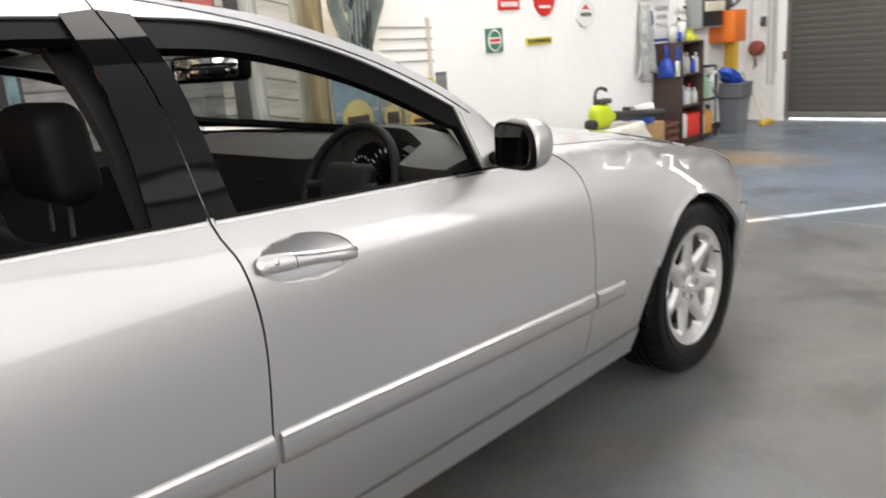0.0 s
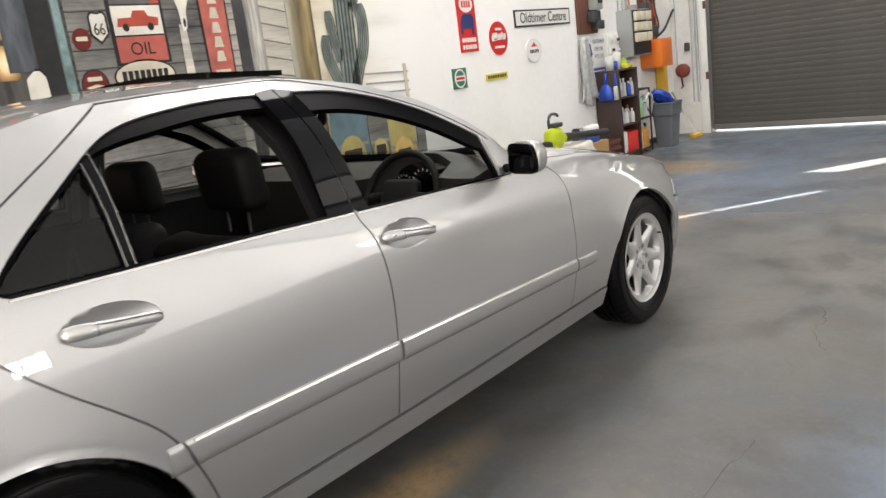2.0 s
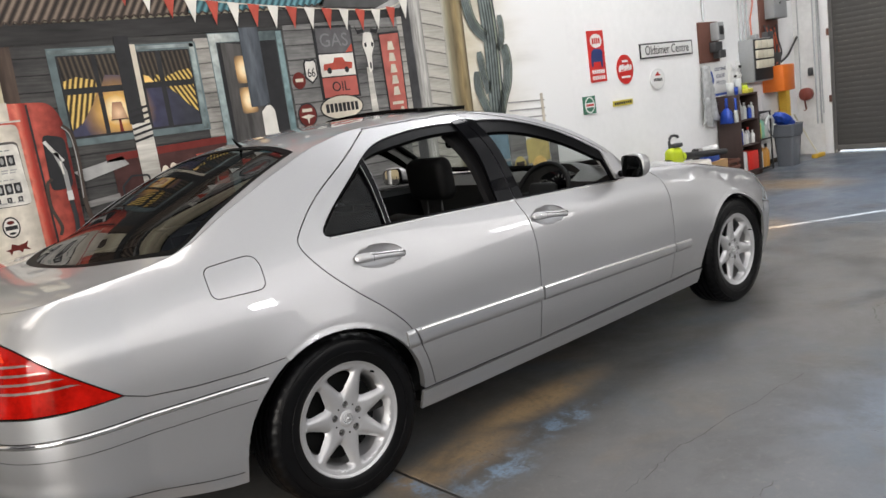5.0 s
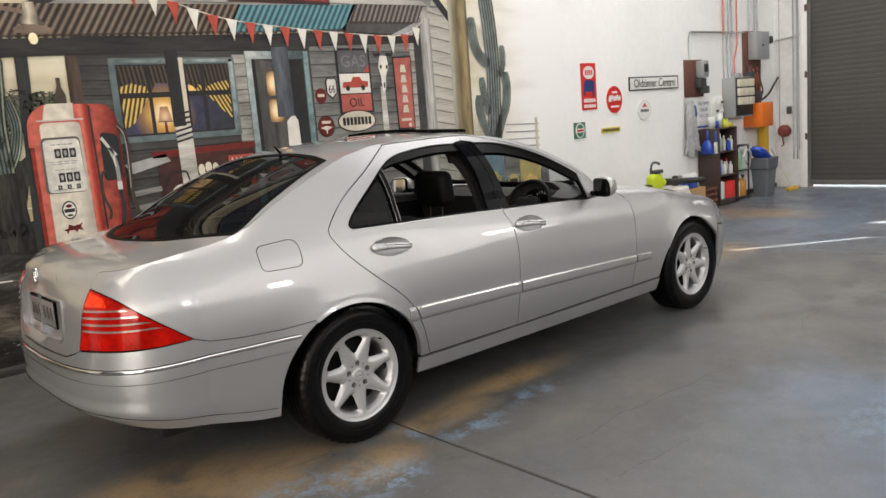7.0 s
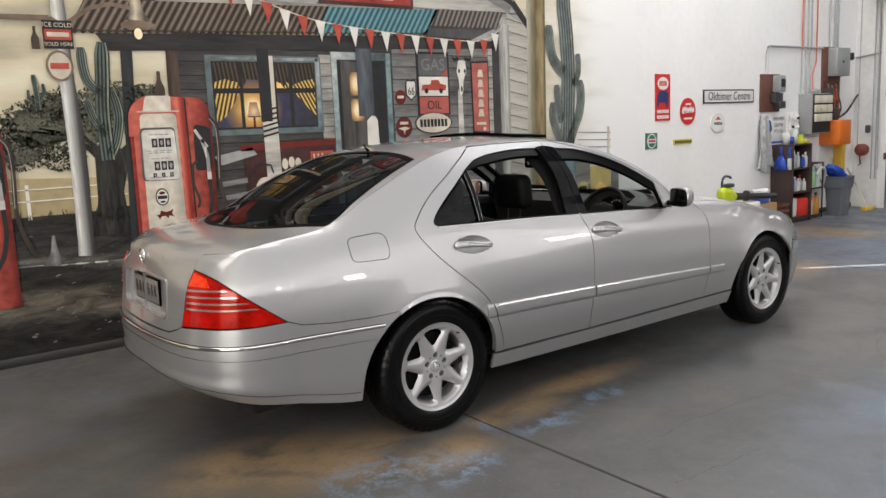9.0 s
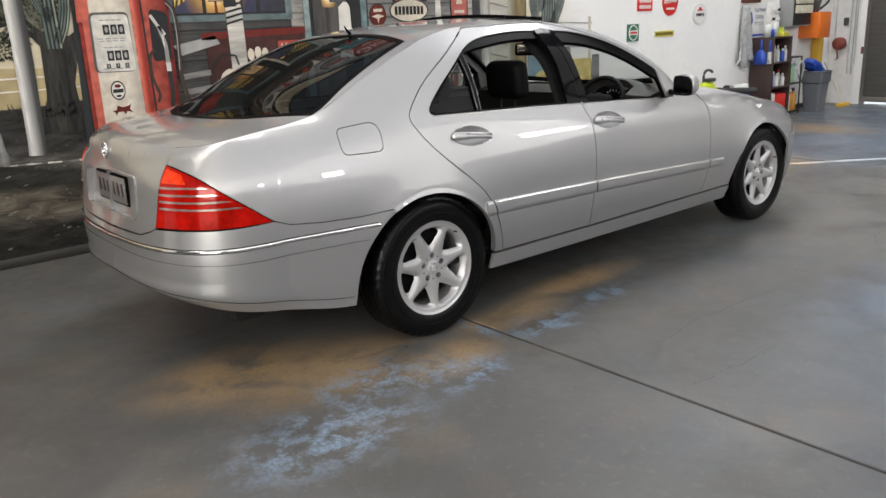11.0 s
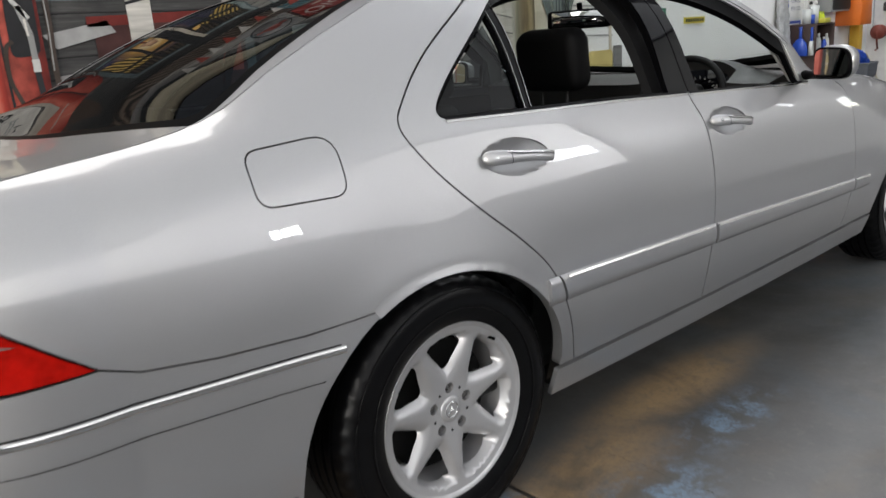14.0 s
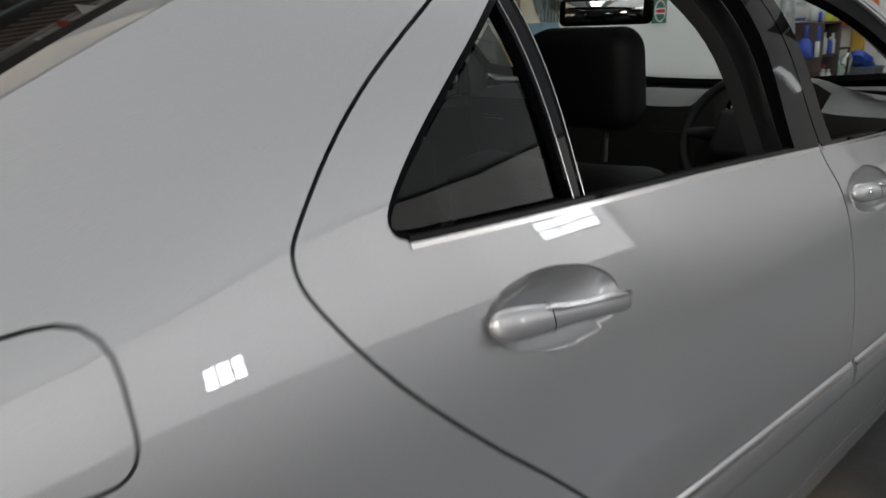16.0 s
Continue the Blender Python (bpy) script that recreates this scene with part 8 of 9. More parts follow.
GREEN_FLUID = surf("pale_green_fluid", (0.25, 0.52, 0.40), 0.3, var=0.1)
AMBER_FLUID = surf("amber_fluid", (0.55, 0.26, 0.05), 0.3, var=0.1)
BIN_GREY = surf("grey_bin_plastic", (0.115, 0.125, 0.14), 0.5, var=0.15, bump=0.1)
CARDBOARD = surf("cardboard", (0.36, 0.22, 0.10), 0.8, var=0.15, fine=50)
SACK = surf("off_white_cloth", (0.55, 0.53, 0.48), 0.85, var=0.2, scale=6, fine=90, bump=0.3)
INK = surf("black_print", (0.02, 0.02, 0.02), 0.6, var=0.1)
SIGN_RED = surf("red_sign_enamel", (0.58, 0.025, 0.020), 0.3, var=0.08, coat=0.4)
SIGN_WHITE = surf("white_sign_enamel", (0.74, 0.74, 0.72), 0.3, var=0.05, coat=0.4)
SIGN_GREEN = surf("green_sign_enamel", (0.04, 0.16, 0.10), 0.35, var=0.12)
SIGN_YELLOW = surf("yellow_sign_enamel", (0.60, 0.50, 0.05), 0.35, var=0.1)
SIGN_BLUE = surf("dark_blue_enamel", (0.02, 0.04, 0.14), 0.3, var=0.1)
FOIL = surf("crumpled_silver_plastic", (0.45, 0.46, 0.46), 0.3, metal=0.3, var=0.35, scale=20, fine=60, bump=0.6)
REEL = surf("oxide_red_iron", (0.18, 0.035, 0.022), 0.5, var=0.2)


def solid(name, q, mat, parent=None, r=0.004, label="", m=None):
    return sharp(part(name, rbox(bmesh.new(), *q, r, 2, m), mat, parent, label))


def build_roller_door():
    d = empty("door_1", "closed grey-brown steel roller door, a hand above the floor", "roller door", kind="structure")
    y0, y1 = DOOR_Y0 + 0.03, DOOR_Y1 + 0.0
    # one curved slat, shared by all
    prof = [(0.0, 0.0), (-0.0010, 0.006), (-0.0022, 0.022), (-0.0026, 0.037), (-0.0022, 0.052), (-0.0010, 0.068), (0.0, 0.0747), (0.004, 0.0747), (0.004, 0.0)]
    bm = bmesh.new()
    a, b = [bm.verts.new((x, y1, z)) for x, z in prof], [bm.verts.new((x, y0, z)) for x, z in prof]
    for k in range(len(prof)):
        bm.faces.new((a[k - 1], a[k], b[k], b[k - 1]))
    bmesh.ops.recalc_face_normals(bm, faces=bm.faces[:])
    first = sharp(part("slat", bm, SLAT, d), 50)
    first.location = (DOOR_X + 0.07, 0, 0.10)
    for k in range(1, 56):
        o = bpy.data.objects.new("slat", first.data)
        scene.collection.objects.link(o)
        o.parent = d
        o.location = (DOOR_X + 0.07, 0, 0.10 + 0.075 * k)
    solid("bottom_rail", (DOOR_X + 0.045, DOOR_X + 0.10, y1, y0, 0.03, 0.10), GUIDE, d)
    for y in (DOOR_Y0 + 0.02, DOOR_Y1 - 0.02):
        g = bmesh.new()
        rbox(g, DOOR_X + 0.02, DOOR_X + 0.035, y - 0.05, y + 0.05, 0, 4.25, 0.003)
        rbox(g, DOOR_X + 0.11, DOOR_X + 0.125, y - 0.05, y + 0.05, 0, 4.25, 0.003)
        sharp(part("door_guide", g, GUIDE, d))
    g = bmesh.new()
    tube(g, [(DOOR_X + 0.1, y1 - 0.1, 4.45), (DOOR_X + 0.1, y0 + 0.1, 4.45)], 0.24, 24)
    sharp(part("door_roll", g, SLAT, d))


build_roller_door()
JAMB = empty("door_frame", "white-painted door jamb with a steel edge", "door frame", kind="structure")
solid("jamb", (DOOR_X - 0.05, DOOR_X, DOOR_Y0 - 0.01, DOOR_Y0 + 0.11, 0, 4.6), WHITE_WALL, JAMB)
solid("jamb_edge", (DOOR_X - 0.056, DOOR_X + 0.02, DOOR_Y0 - 0.022, DOOR_Y0 - 0.010, 0, 4.6), GUIDE, JAMB)
for hz in (0.75, 1.7, 2.7):
    solid("jamb_bracket", (DOOR_X - 0.075, DOOR_X - 0.05, DOOR_Y0 - 0.012, DOOR_Y0 + 0.02, hz, hz + 0.10), BROWN_BOARD, JAMB)

# ---- enamel signs on the white wall ----


def plaque(name, label, loop, mat, depth=0.012, group="wall signs"):
    ob = empty(name, label, "sign", group=group)
    bm = slab(bmesh.new(), loop, "y", WALL_Y - depth, depth)
    sharp(part("plate", bm, mat, ob))
    return ob


def on_plaque(name, loop, mat, parent, up=1):
    bm = slab(bmesh.new(), loop, "y", WALL_Y - 0.0125 - 0.0012 * up, 0.0025)
    return part(name, bm, mat, parent, smooth=False)


def build_signs():
    s = plaque("wall_sign", "tall red and blue enamel fuel sign", box2(5.545, 5.825, 1.485, 2.035), SIGN_RED)
    on_plaque("oval", ellipse(5.685, 1.925, 0.105, 0.075), SIGN_WHITE, s)
    for k in range(4):
        on_plaque("bar", box2(5.615 + 0.037 * k, 5.64 + 0.037 * k, 1.895, 1.955), SIGN_RED, s, 2)
    on_plaque("animal_shape", [(5.575, 1.65), (5.605, 1.65), (5.612, 1.70), (5.74, 1.70), (5.745, 1.64), (5.775, 1.64), (5.785, 1.80), (5.76, 1.835), (5.64, 1.84), (5.60, 1.82), (5.575, 1.76)], SIGN_BLUE, s)
    for z in (1.595, 1.53):
        for k in range(6):
            on_plaque("bar", box2(5.575 + 0.038 * k, 5.603 + 0.038 * k, z - 0.02, z + 0.02), SIGN_WHITE, s)
    s = plaque("wall_sign", "round red enamel drinks sign with white script", ellipse(6.185, 1.585, 0.155, 0.165, 36), SIGN_RED)
    for k in range(5):
        on_plaque("scroll", ellipse(6.085 + 0.05 * k, 1.60 + 0.012 * (k % 2), 0.024, 0.034 + 0.012 * (k == 0), 12, -0.4), SIGN_WHITE, s)
    on_plaque("scroll_tail", [(6.06, 1.56), (6.30, 1.575), (6.31, 1.585), (6.06, 1.568)], SIGN_WHITE, s)
    for a, b, z in ((6.13, 6.24, 1.675), (6.10, 6.27, 1.50)):
        on_plaque("bar", box2(a, b, z - 0.012, z + 0.012), SIGN_WHITE, s)
    s = plaque("wall_sign", "white name board with black border", box2(6.505, 7.645, 1.675, 1.850), INK)
    on_plaque("face", box2(6.525, 7.625, 1.692, 1.833), SIGN_WHITE, s)
    lettering("Oldtimer Centre", 7.075, 1.762, 0.150, INK, 11.6, s, squeeze=0.92)
    s = plaque("wall_sign", "round pale sign with a small red emblem", ellipse(6.82, 1.425, 0.155, 0.125, 32), SIGN_WHITE)
    on_plaque("rim", ellipse(6.82, 1.425, 0.148, 0.118, 32), surf("pale_grey_enamel", (0.55, 0.55, 0.56), 0.3, var=0.05), s)
    on_plaque("face", ellipse(6.82, 1.425, 0.140, 0.112, 32), SIGN_WHITE, s, 2)
    on_plaque("emblem", [(6.75, 1.465), (6.89, 1.465), (6.85, 1.485), (6.82, 1.515), (6.79, 1.485)], SIGN_RED, s, 3)
    for k in range(6):
        on_plaque("bar", box2(6.735 + 0.03 * k, 6.757 + 0.03 * k, 1.40, 1.435), INK, s, 3)
    s = plaque("wall_sign", "green enamel oil sign with a white oval", box2(5.365, 5.575, 1.155, 1.345), SIGN_GREEN)
    on_plaque("oval", ellipse(5.47, 1.25, 0.085, 0.088), SIGN_WHITE, s)
    on_plaque("oval", ellipse(5.47, 1.25, 0.070, 0.074), SIGN_GREEN, s, 2)
    on_plaque("band", box2(5.39, 5.55, 1.225, 1.275), SIGN_WHITE, s, 3)
    on_plaque("bar", box2(5.405, 5.535, 1.238, 1.262), SIGN_RED, s, 4)
    s = plaque("wall_sign", "narrow yellow and black tyre sign", box2(5.90, 6.27, 1.188, 1.248), SIGN_YELLOW)
    for k in range(8):
        on_plaque("bar", box2(5.92 + 0.042 * k, 5.95 + 0.042 * k, 1.203, 1.233), INK, s)


build_signs()

# ---- electrical gear ----


def pipe(name, label, pts, r, mat, group="conduits"):
    ob = part(name, tube(bmesh.new(), pts, r, 8), mat)
    return tagged(ob, label, "conduit", group)


PRINT = surf("faded_print", (0.16, 0.17, 0.24), 0.6)


def build_electrics():
    w = WALL_Y
    m = empty("meter_board", "red-brown backboard with a grey electricity meter", "meter")
    solid("board", (7.80, 8.27, w - 0.03, w, 1.54, 2.05), BROWN_BOARD, m)
    solid("meter", (8.06, 8.22, w - 0.15, w - 0.03, 1.80, 2.03), STEEL_GREY, m, 0.02)
    solid("meter_window", (8.085, 8.195, w - 0.156, w - 0.148, 1.87, 1.98), INK, m, 0.002)
    solid("switch", (8.02, 8.20, w - 0.12, w - 0.03, 1.66, 1.79), DARK_PLASTIC, m, 0.01)
    solid("switch", (8.10, 8.24, w - 0.14, w - 0.03, 1.58, 1.68), DARK_PLASTIC, m, 0.01)
    bend = [(7.94, w - 0.02, 2.05), (7.94, w - 0.02, 2.36), (7.955, w - 0.02, 2.41), (8.0, w - 0.02, 2.43), (9.45, w - 0.02, 2.44)]
    pipe("conduit", "grey steel conduit bent along the wall", bend, 0.014, GALV)
    for x, z0 in ((8.86, 1.77), (8.98, 1.77), (9.08, 1.77)):
        pipe("conduit", "thin grey vertical conduit", [(x, w - 0.02, z0), (x, w - 0.02, 2.38), (x + 0.03, w - 0.02, 2.42), (x + 0.03, w - 0.02, CEIL)], 0.011, GALV)
    pipe("conduit", "orange vertical cable duct", [(8.85, w - 0.025, 2.40), (8.85, w - 0.025, CEIL)], 0.010, ORANGE_PIPE)
    pipe("conduit", "orange cable duct bending into the fuse cabinet", [(9.16, w - 0.03, 1.80), (9.15, w - 0.03, 2.05), (9.24, w - 0.03, 2.25), (9.25, w - 0.03, CEIL)], 0.010, ORANGE_PIPE)
    for x in (9.62, 9.78, 9.86):
        pipe("conduit", "grey riser over the switch box", [(x, w - 0.03, 2.45), (x, w - 0.03, CEIL)], 0.014, GALV)
    f = empty("fuse_cabinet", "grey steel fuse cabinet with rows of cream fuses", "fuse box")
    solid("cabinet", (8.82, 9.36, w - 0.20, w, 1.20, 1.775), STEEL_GREY, f, 0.008)
    solid("front_panel", (8.85, 9.35, w - 0.212, w - 0.198, 1.22, 1.765), INK, f, 0.003)
    solid("neck", (9.11, 9.21, w - 0.12, w - 0.02, 1.775, 1.84), STEEL_GREY, f, 0.02)
    for r in range(3):
        for c in range(3):
            solid("fuse", (8.87 + 0.158 * c, 9.015 + 0.158 * c, w - 0.25, w - 0.21, 1.375 + 0.13 * r, 1.485 + 0.13 * r), CREAM_FUSE, f, 0.01)
    b = empty("switch_box", "grey isolator box on a brown backboard with loose cables", "switch box")
    solid("board", (9.44, 9.98, w - 0.025, w, 1.38, 2.46), BROWN_BOARD, b)
    solid("box", (9.58, 9.98, w - 0.17, w - 0.025, 2.03, 2.44), STEEL_GREY, b, 0.012)
    solid("box_knob", (9.74, 9.77, w - 0.185, w - 0.17, 2.22, 2.25), INK, b, 0.004)
    solid("lever", (9.98, 10.16, w - 0.10, w - 0.07, 2.30, 2.335), INK, b, 0.01)
    solid("lever_grip", (10.12, 10.2, w - 0.13, w - 0.05, 2.27, 2.38), INK, b, 0.02)
    rnd = random.Random(3)
    for k in range(7):
        x = 9.50 + 0.06 * k
        pts = [(x, w - 0.05, 1.98 - 0.1 * rnd.random()), (x + rnd.uniform(-0.05, 0.08), w - 0.09, 1.75), (x + rnd.uniform(-0.04, 0.1), w - 0.07, 1.55), (x + rnd.uniform(-0.04, 0.06), w - 0.05, 1.40)]
        part("cable", tube(bmesh.new(), curve3(pts), 0.011, 6), ORANGE_PIPE if k % 2 else DARK_PLASTIC, b)
    solid("contactor", (9.46, 9.62, w - 0.12, w - 0.02, 1.70, 1.86), DARK_PLASTIC, b, 0.01)
    solid("contactor", (9.55, 9.78, w - 0.14, w - 0.02, 1.42, 1.56), DARK_PLASTIC, b, 0.01)
    o = empty("orange_box", "orange steel switch box with a black side handle", "switch box")
    solid("box", (9.44, 9.80, w - 0.30, w, 1.02, 1.38), ORANGE_BOX, o, 0.008)
    solid("door", (9.455, 9.785, w - 0.306, w - 0.298, 1.035, 1.365), ORANGE_BOX, o, 0.003)
    part("handle", tube(bmesh.new(), [(9.80, w - 0.14, 1.22), (9.88, w - 0.14, 1.22), (9.96, w - 0.18, 1.19)], 0.018, 8), INK, o)
    solid("wall_panel", (9.40, 9.85, w - 0.012, w, 0.62, 1.02), WHITE_PLASTIC, o)
    tagged(solid("yellow_post", (9.86, 9.98, w - 0.14, w - 0.02, 0.0, 1.02), YELLOW_STEEL), "yellow-painted steel guard post by the wall", "post")
    s = empty("socket_board", "white board of sockets and switches", "socket")
    solid("board", (8.50, 8.80, w - 0.02, w, 1.12, 1.52), WHITE_PLASTIC, s)
    for r in range(3):
        for c in range(2):
            q = solid("socket", (8.53 + 0.14 * c, 8.63 + 0.14 * c, w - 0.045, w - 0.02, 1.15 + 0.12 * r, 1.25 + 0.12 * r), WHITE_PLASTIC, s, 0.006)
            solid("plug", (8.565 + 0.14 * c, 8.60 + 0.14 * c, w - 0.075, w - 0.045, 1.18 + 0.12 * r, 1.215 + 0.12 * r), INK if (r + c) % 2 else WHITE_PLASTIC, s, 0.008)
    p = empty("wall_poster", "white and blue business notice on card", "poster")
    solid("card", (7.93, 8.44, w - 0.008, w, 0.97, 1.52), WHITE_CARD, p, 0.001)
    solid("blue_band", (7.935, 8.435, w - 0.011, w - 0.007, 0.975, 1.13), BLUE_CARD, p, 0.001)
    for k, word in enumerate(("OLDTIMER", "CENTRE", "PTY LTD")):
        lettering(word, 8.285, 1.44 - 0.088 * k, 0.066, PRINT, 8, p, squeeze=0.92)
    for k in range(3):
        solid("text_bar", (7.98, 8.40, w - 0.0125, w - 0.0105, 1.0 + 0.04 * k, 1.02 + 0.04 * k), WHITE_CARD, p, 0.001)
    on = slab(bmesh.new(), [(7.97, 1.22), (8.05, 1.20), (8.12, 1.30), (8.08, 1.42), (7.98, 1.44)], "y", w - 0.011, 0.004)
    part("picture_shape", on, BLUE_CARD, p)
    # crumpled plastic sheets on a hook
    bm = bmesh.new()
    bmesh.ops.create_grid(bm, x_segments=10, y_segments=24, size=0.5)
    rnd = random.Random(8)
    for v in bm.verts:
        u, t = v.co.x + 0.5, v.co.y + 0.5
        wd = 0.05 + 0.13 * (1 - t) ** 0.7
        v.co = Vector((7.84 + (u - 0.5) * wd * 2 + 0.03 * (1 - t), w - 0.05 - 0.035 * math.sin(u * 14 + 3 * t) - 0.02 * rnd.random(), 0.75 + 0.75 * t + 0.05 * math.sin(u * 9) * (1 - t)))
    ex = bmesh.ops.extrude_face_region(bm, geom=bm.faces[:])["geom"]
    bmesh.ops.translate(bm, vec=(0, 0.006, 0), verts=[v for v in ex if isinstance(v, bmesh.types.BMVert)])
    tagged(part("plastic_sheet", bm, FOIL), "crumpled silvery plastic sheets hanging on the wall", "sheet")
    # east wall: pipes, winding gear
    for y, z0 in ((1.80, 0.45), (1.74, 0.45)):
        pipe("conduit", "thin grey pipe beside the roller door", [(DOOR_X - 0.02, y, z0), (DOOR_X - 0.02, y, CEIL)], 0.012, GALV)
    pipe("conduit", "thin grey pipe in the wall corner", [(DOOR_X - 0.02, 2.02, 0.9), (DOOR_X - 0.02, 2.02, CEIL)], 0.008, GALV)
    pipe("conduit", "short grey pipe across the end wall", [(DOOR_X - 0.03, 2.08, 2.32), (DOOR_X - 0.03, 1.70, 2.36)], 0.012, GALV)
    r = empty("winding_reel", "oxide-red iron winding gear with a crank handle", "winch")
    part("drum", lathe(bmesh.new(), [(0.0, 0.0), (0.085, 0.0), (0.095, 0.02), (0.095, 0.10), (0.085, 0.12), (0.0, 0.12)], pose(DOOR_X - 0.12, 1.93, 0.90, 0, 90, 0), 20), REEL, r)
    part("crank", tube(bmesh.new(), [(DOOR_X - 0.12, 1.93, 0.90), (DOOR_X - 0.15, 1.93, 0.90), (DOOR_X - 0.15, 1.90, 0.68), (DOOR_X - 0.21, 1.90, 0.67)], 0.012, 8), REEL, r)
    tagged(solid("wall_bracket", (DOOR_X - 0.06, DOOR_X, 1.83, 1.90, 1.16, 1.28), DARK_PLASTIC, None, 0.02), "small dark cast bracket on the end wall", "bracket")
    pipe("black_hose", "black rubber hose bent out from the wall", curve3([(9.95, w - 0.05, 1.42), (10.15, w - 0.06, 1.50), (10.35, w - 0.06, 1.65), (10.44, w - 0.08, 1.75)]), 0.016, INK, "hoses")
    h = empty("door_motor", "dark chain motor beside the top of the roller door", "motor")
    solid("body", (DOOR_X - 0.22, DOOR_X, 1.62, 1.80, 3.15, 3.50), DARK_PLASTIC, h, 0.03)
    solid("chain_wheel", (DOOR_X - 0.20, DOOR_X - 0.14, 1.60, 1.64, 3.1, 3.6), INK, h, 0.02)
    part("chain", tube(bmesh.new(), [(DOOR_X - 0.18, 1.66, 3.1), (DOOR_X - 0.12, 1.665, 0.6)], 0.008, 6), GALV, h)


def curve3(pts, n=5):
    p = [Vector(q) for q in pts]
    out = []
    for k in range(len(p) - 1):
        a, b, c, d = p[max(k - 1, 0)], p[k], p[k + 1], p[min(k + 2, len(p) - 1)]
        for t in np.arange(n) / n:
            t = float(t)
            out.append(0.5 * (2 * b + (c - a) * t + (2 * a - 5 * b + 4 * c - d) * t**2 + (3 * b - a - 3 * c + d) * t**3))
    out.append(p[-1])
    return out


build_electrics()

# ---- shelf, bottles, bin, tools ----


def bottle(x, y, z, h, r, body, cap, label, spray=False, group="cleaning bottles"):
    ob = empty("bottle", label, "bottle", Matrix.Translation((x, y, z)), group)
    bm = lathe(bmesh.new(), [(0.0, 0.0), (r * 0.9, 0.0), (r, 0.01), (r, h * 0.62), (r * 0.85, h * 0.72), (r * 0.38, h * 0.82), (r * 0.36, h * 0.86)], None, 18)
    part("body", bm, body, ob)
    if spray:
        part("neck", lathe(bmesh.new(), [(0.0, h * 0.86), (r * 0.42, h * 0.86), (r * 0.42, h * 0.92), (0.0, h * 0.92)], None, 12), cap, ob)
        sharp(part("trigger", rbox(bmesh.new(), -r * 1.0, r * 0.5, -0.012, 0.012, h * 0.92, h, 0.006), cap, ob))
    else:
        part("cap", lathe(bmesh.new(), [(0.0, h * 0.84), (r * 0.45, h * 0.84), (r * 0.45, h), (0.0, h)], None, 12), cap, ob)
    return ob


def build_shelf():
    s = empty("shelf_unit", "dark brown laminate bookcase full of cleaning bottles", "shelf")
    x0, x1, y0, y1, h = 8.10, 8.60, 1.76, 2.085, 1.085
    solid("side_panel", (x0, x0 + 0.02, y0, y1, 0, h), BROWN_WOOD, s, 0.002)
    solid("side_panel", (x1 - 0.02, x1, y0, y1, 0, h), BROWN_WOOD, s, 0.002)
    solid("back_panel", (x0 + 0.02, x1 - 0.02, y1 - 0.008, y1, 0.02, h), BROWN_WOOD, s, 0.001)
    levels = (0.06, 0.405, 0.735, h - 0.02)
    for z in levels:
        solid("shelf_board", (x0 + 0.0205, x1 - 0.0205, y0 + 0.005, y1 - 0.0085, z, z + 0.019), BROWN_WOOD, s, 0.002)
    solid("plinth", (x0 + 0.0205, x1 - 0.0205, y0 + 0.02, y0 + 0.035, 0, 0.06), BROWN_WOOD, s, 0.001)
    rnd = random.Random(11)
    for z in levels[1:3]:
        for k in range(6):
            tall = rnd.uniform(0.16, 0.25)
            bottle(x0 + 0.06 + 0.075 * k, y0 + 0.06 + 0.05 * rnd.random(), z + 0.019, tall, 0.03, (CLEAR_PLASTIC, WHITE_PLASTIC, FOIL, WHITE_PLASTIC, CLEAR_PLASTIC, BLUE_PLASTIC)[(k + int(z * 10)) % 6], RED_PLASTIC if (k == 4 and z < 0.5) else WHITE_PLASTIC, "white and clear cleaning bottle on the shelf")
    tagged(solid("red_box", (x0 + 0.21, x1 - 0.03, y0 + 0.02, y0 + 0.22, 0.079, 0.325), RED_PLASTIC, None, 0.015), "red plastic storage tub on the bottom shelf", "tub")
    tagged(solid("white_canister", (x0 + 0.04, x0 + 0.19, y0 + 0.03, y0 + 0.17, 0.079, 0.34), WHITE_PLASTIC, None, 0.02), "white plastic canister on the bottom shelf", "canister")
    for k, (bx, mat, hh) in enumerate(((8.16, CLEAR_PLASTIC, 0.16), (8.26, BLUE_PLASTIC, 0.10), (8.36, CLEAR_PLASTIC, 0.20))):
        tagged(part("tub", lathe(bmesh.new(), [(0, 0), (0.045, 0), (0.05, hh), (0, hh)], Matrix.Translation((bx, 1.90, h)), 18), mat), "small plastic tub on top of the shelf", "tub", "tubs")
    t = empty("spray_caddy", "yellow tub of small spray bottles on the shelf top", "caddy")
    solid("tray", (8.42, 8.58, 1.80, 1.96, h, h + 0.055), YELLOW_FLUID, t, 0.01)
    for k in range(3):
        part("small_bottle", lathe(bmesh.new(), [(0, 0), (0.018, 0), (0.018, 0.07), (0.007, 0.09), (0.007, 0.12), (0, 0.12)], Matrix.Translation((8.45 + 0.05 * k, 1.88, h + 0.01)), 12), LIME, t)
    # dustpan and brush on the side panel
    d = empty("dustpan", "blue plastic dustpan hanging on the bookcase side", "dustpan")
    part("pan", slab(bmesh.new(), rounded([(1.83, 0.735), (2.02, 0.735), (2.0, 0.87), (1.95, 0.93), (1.90, 0.93), (1.85, 0.87)], 0.015, 3), "x", x0 - 0.045, 0.04), BLUE_PLASTIC, d)
    part("handle", slab(bmesh.new(), rounded([(1.91, 0.92), (1.94, 0.92), (1.94, 1.06), (1.91, 1.06)], 0.012, 3), "x", x0 - 0.03, 0.025), BLUE_PLASTIC, d)
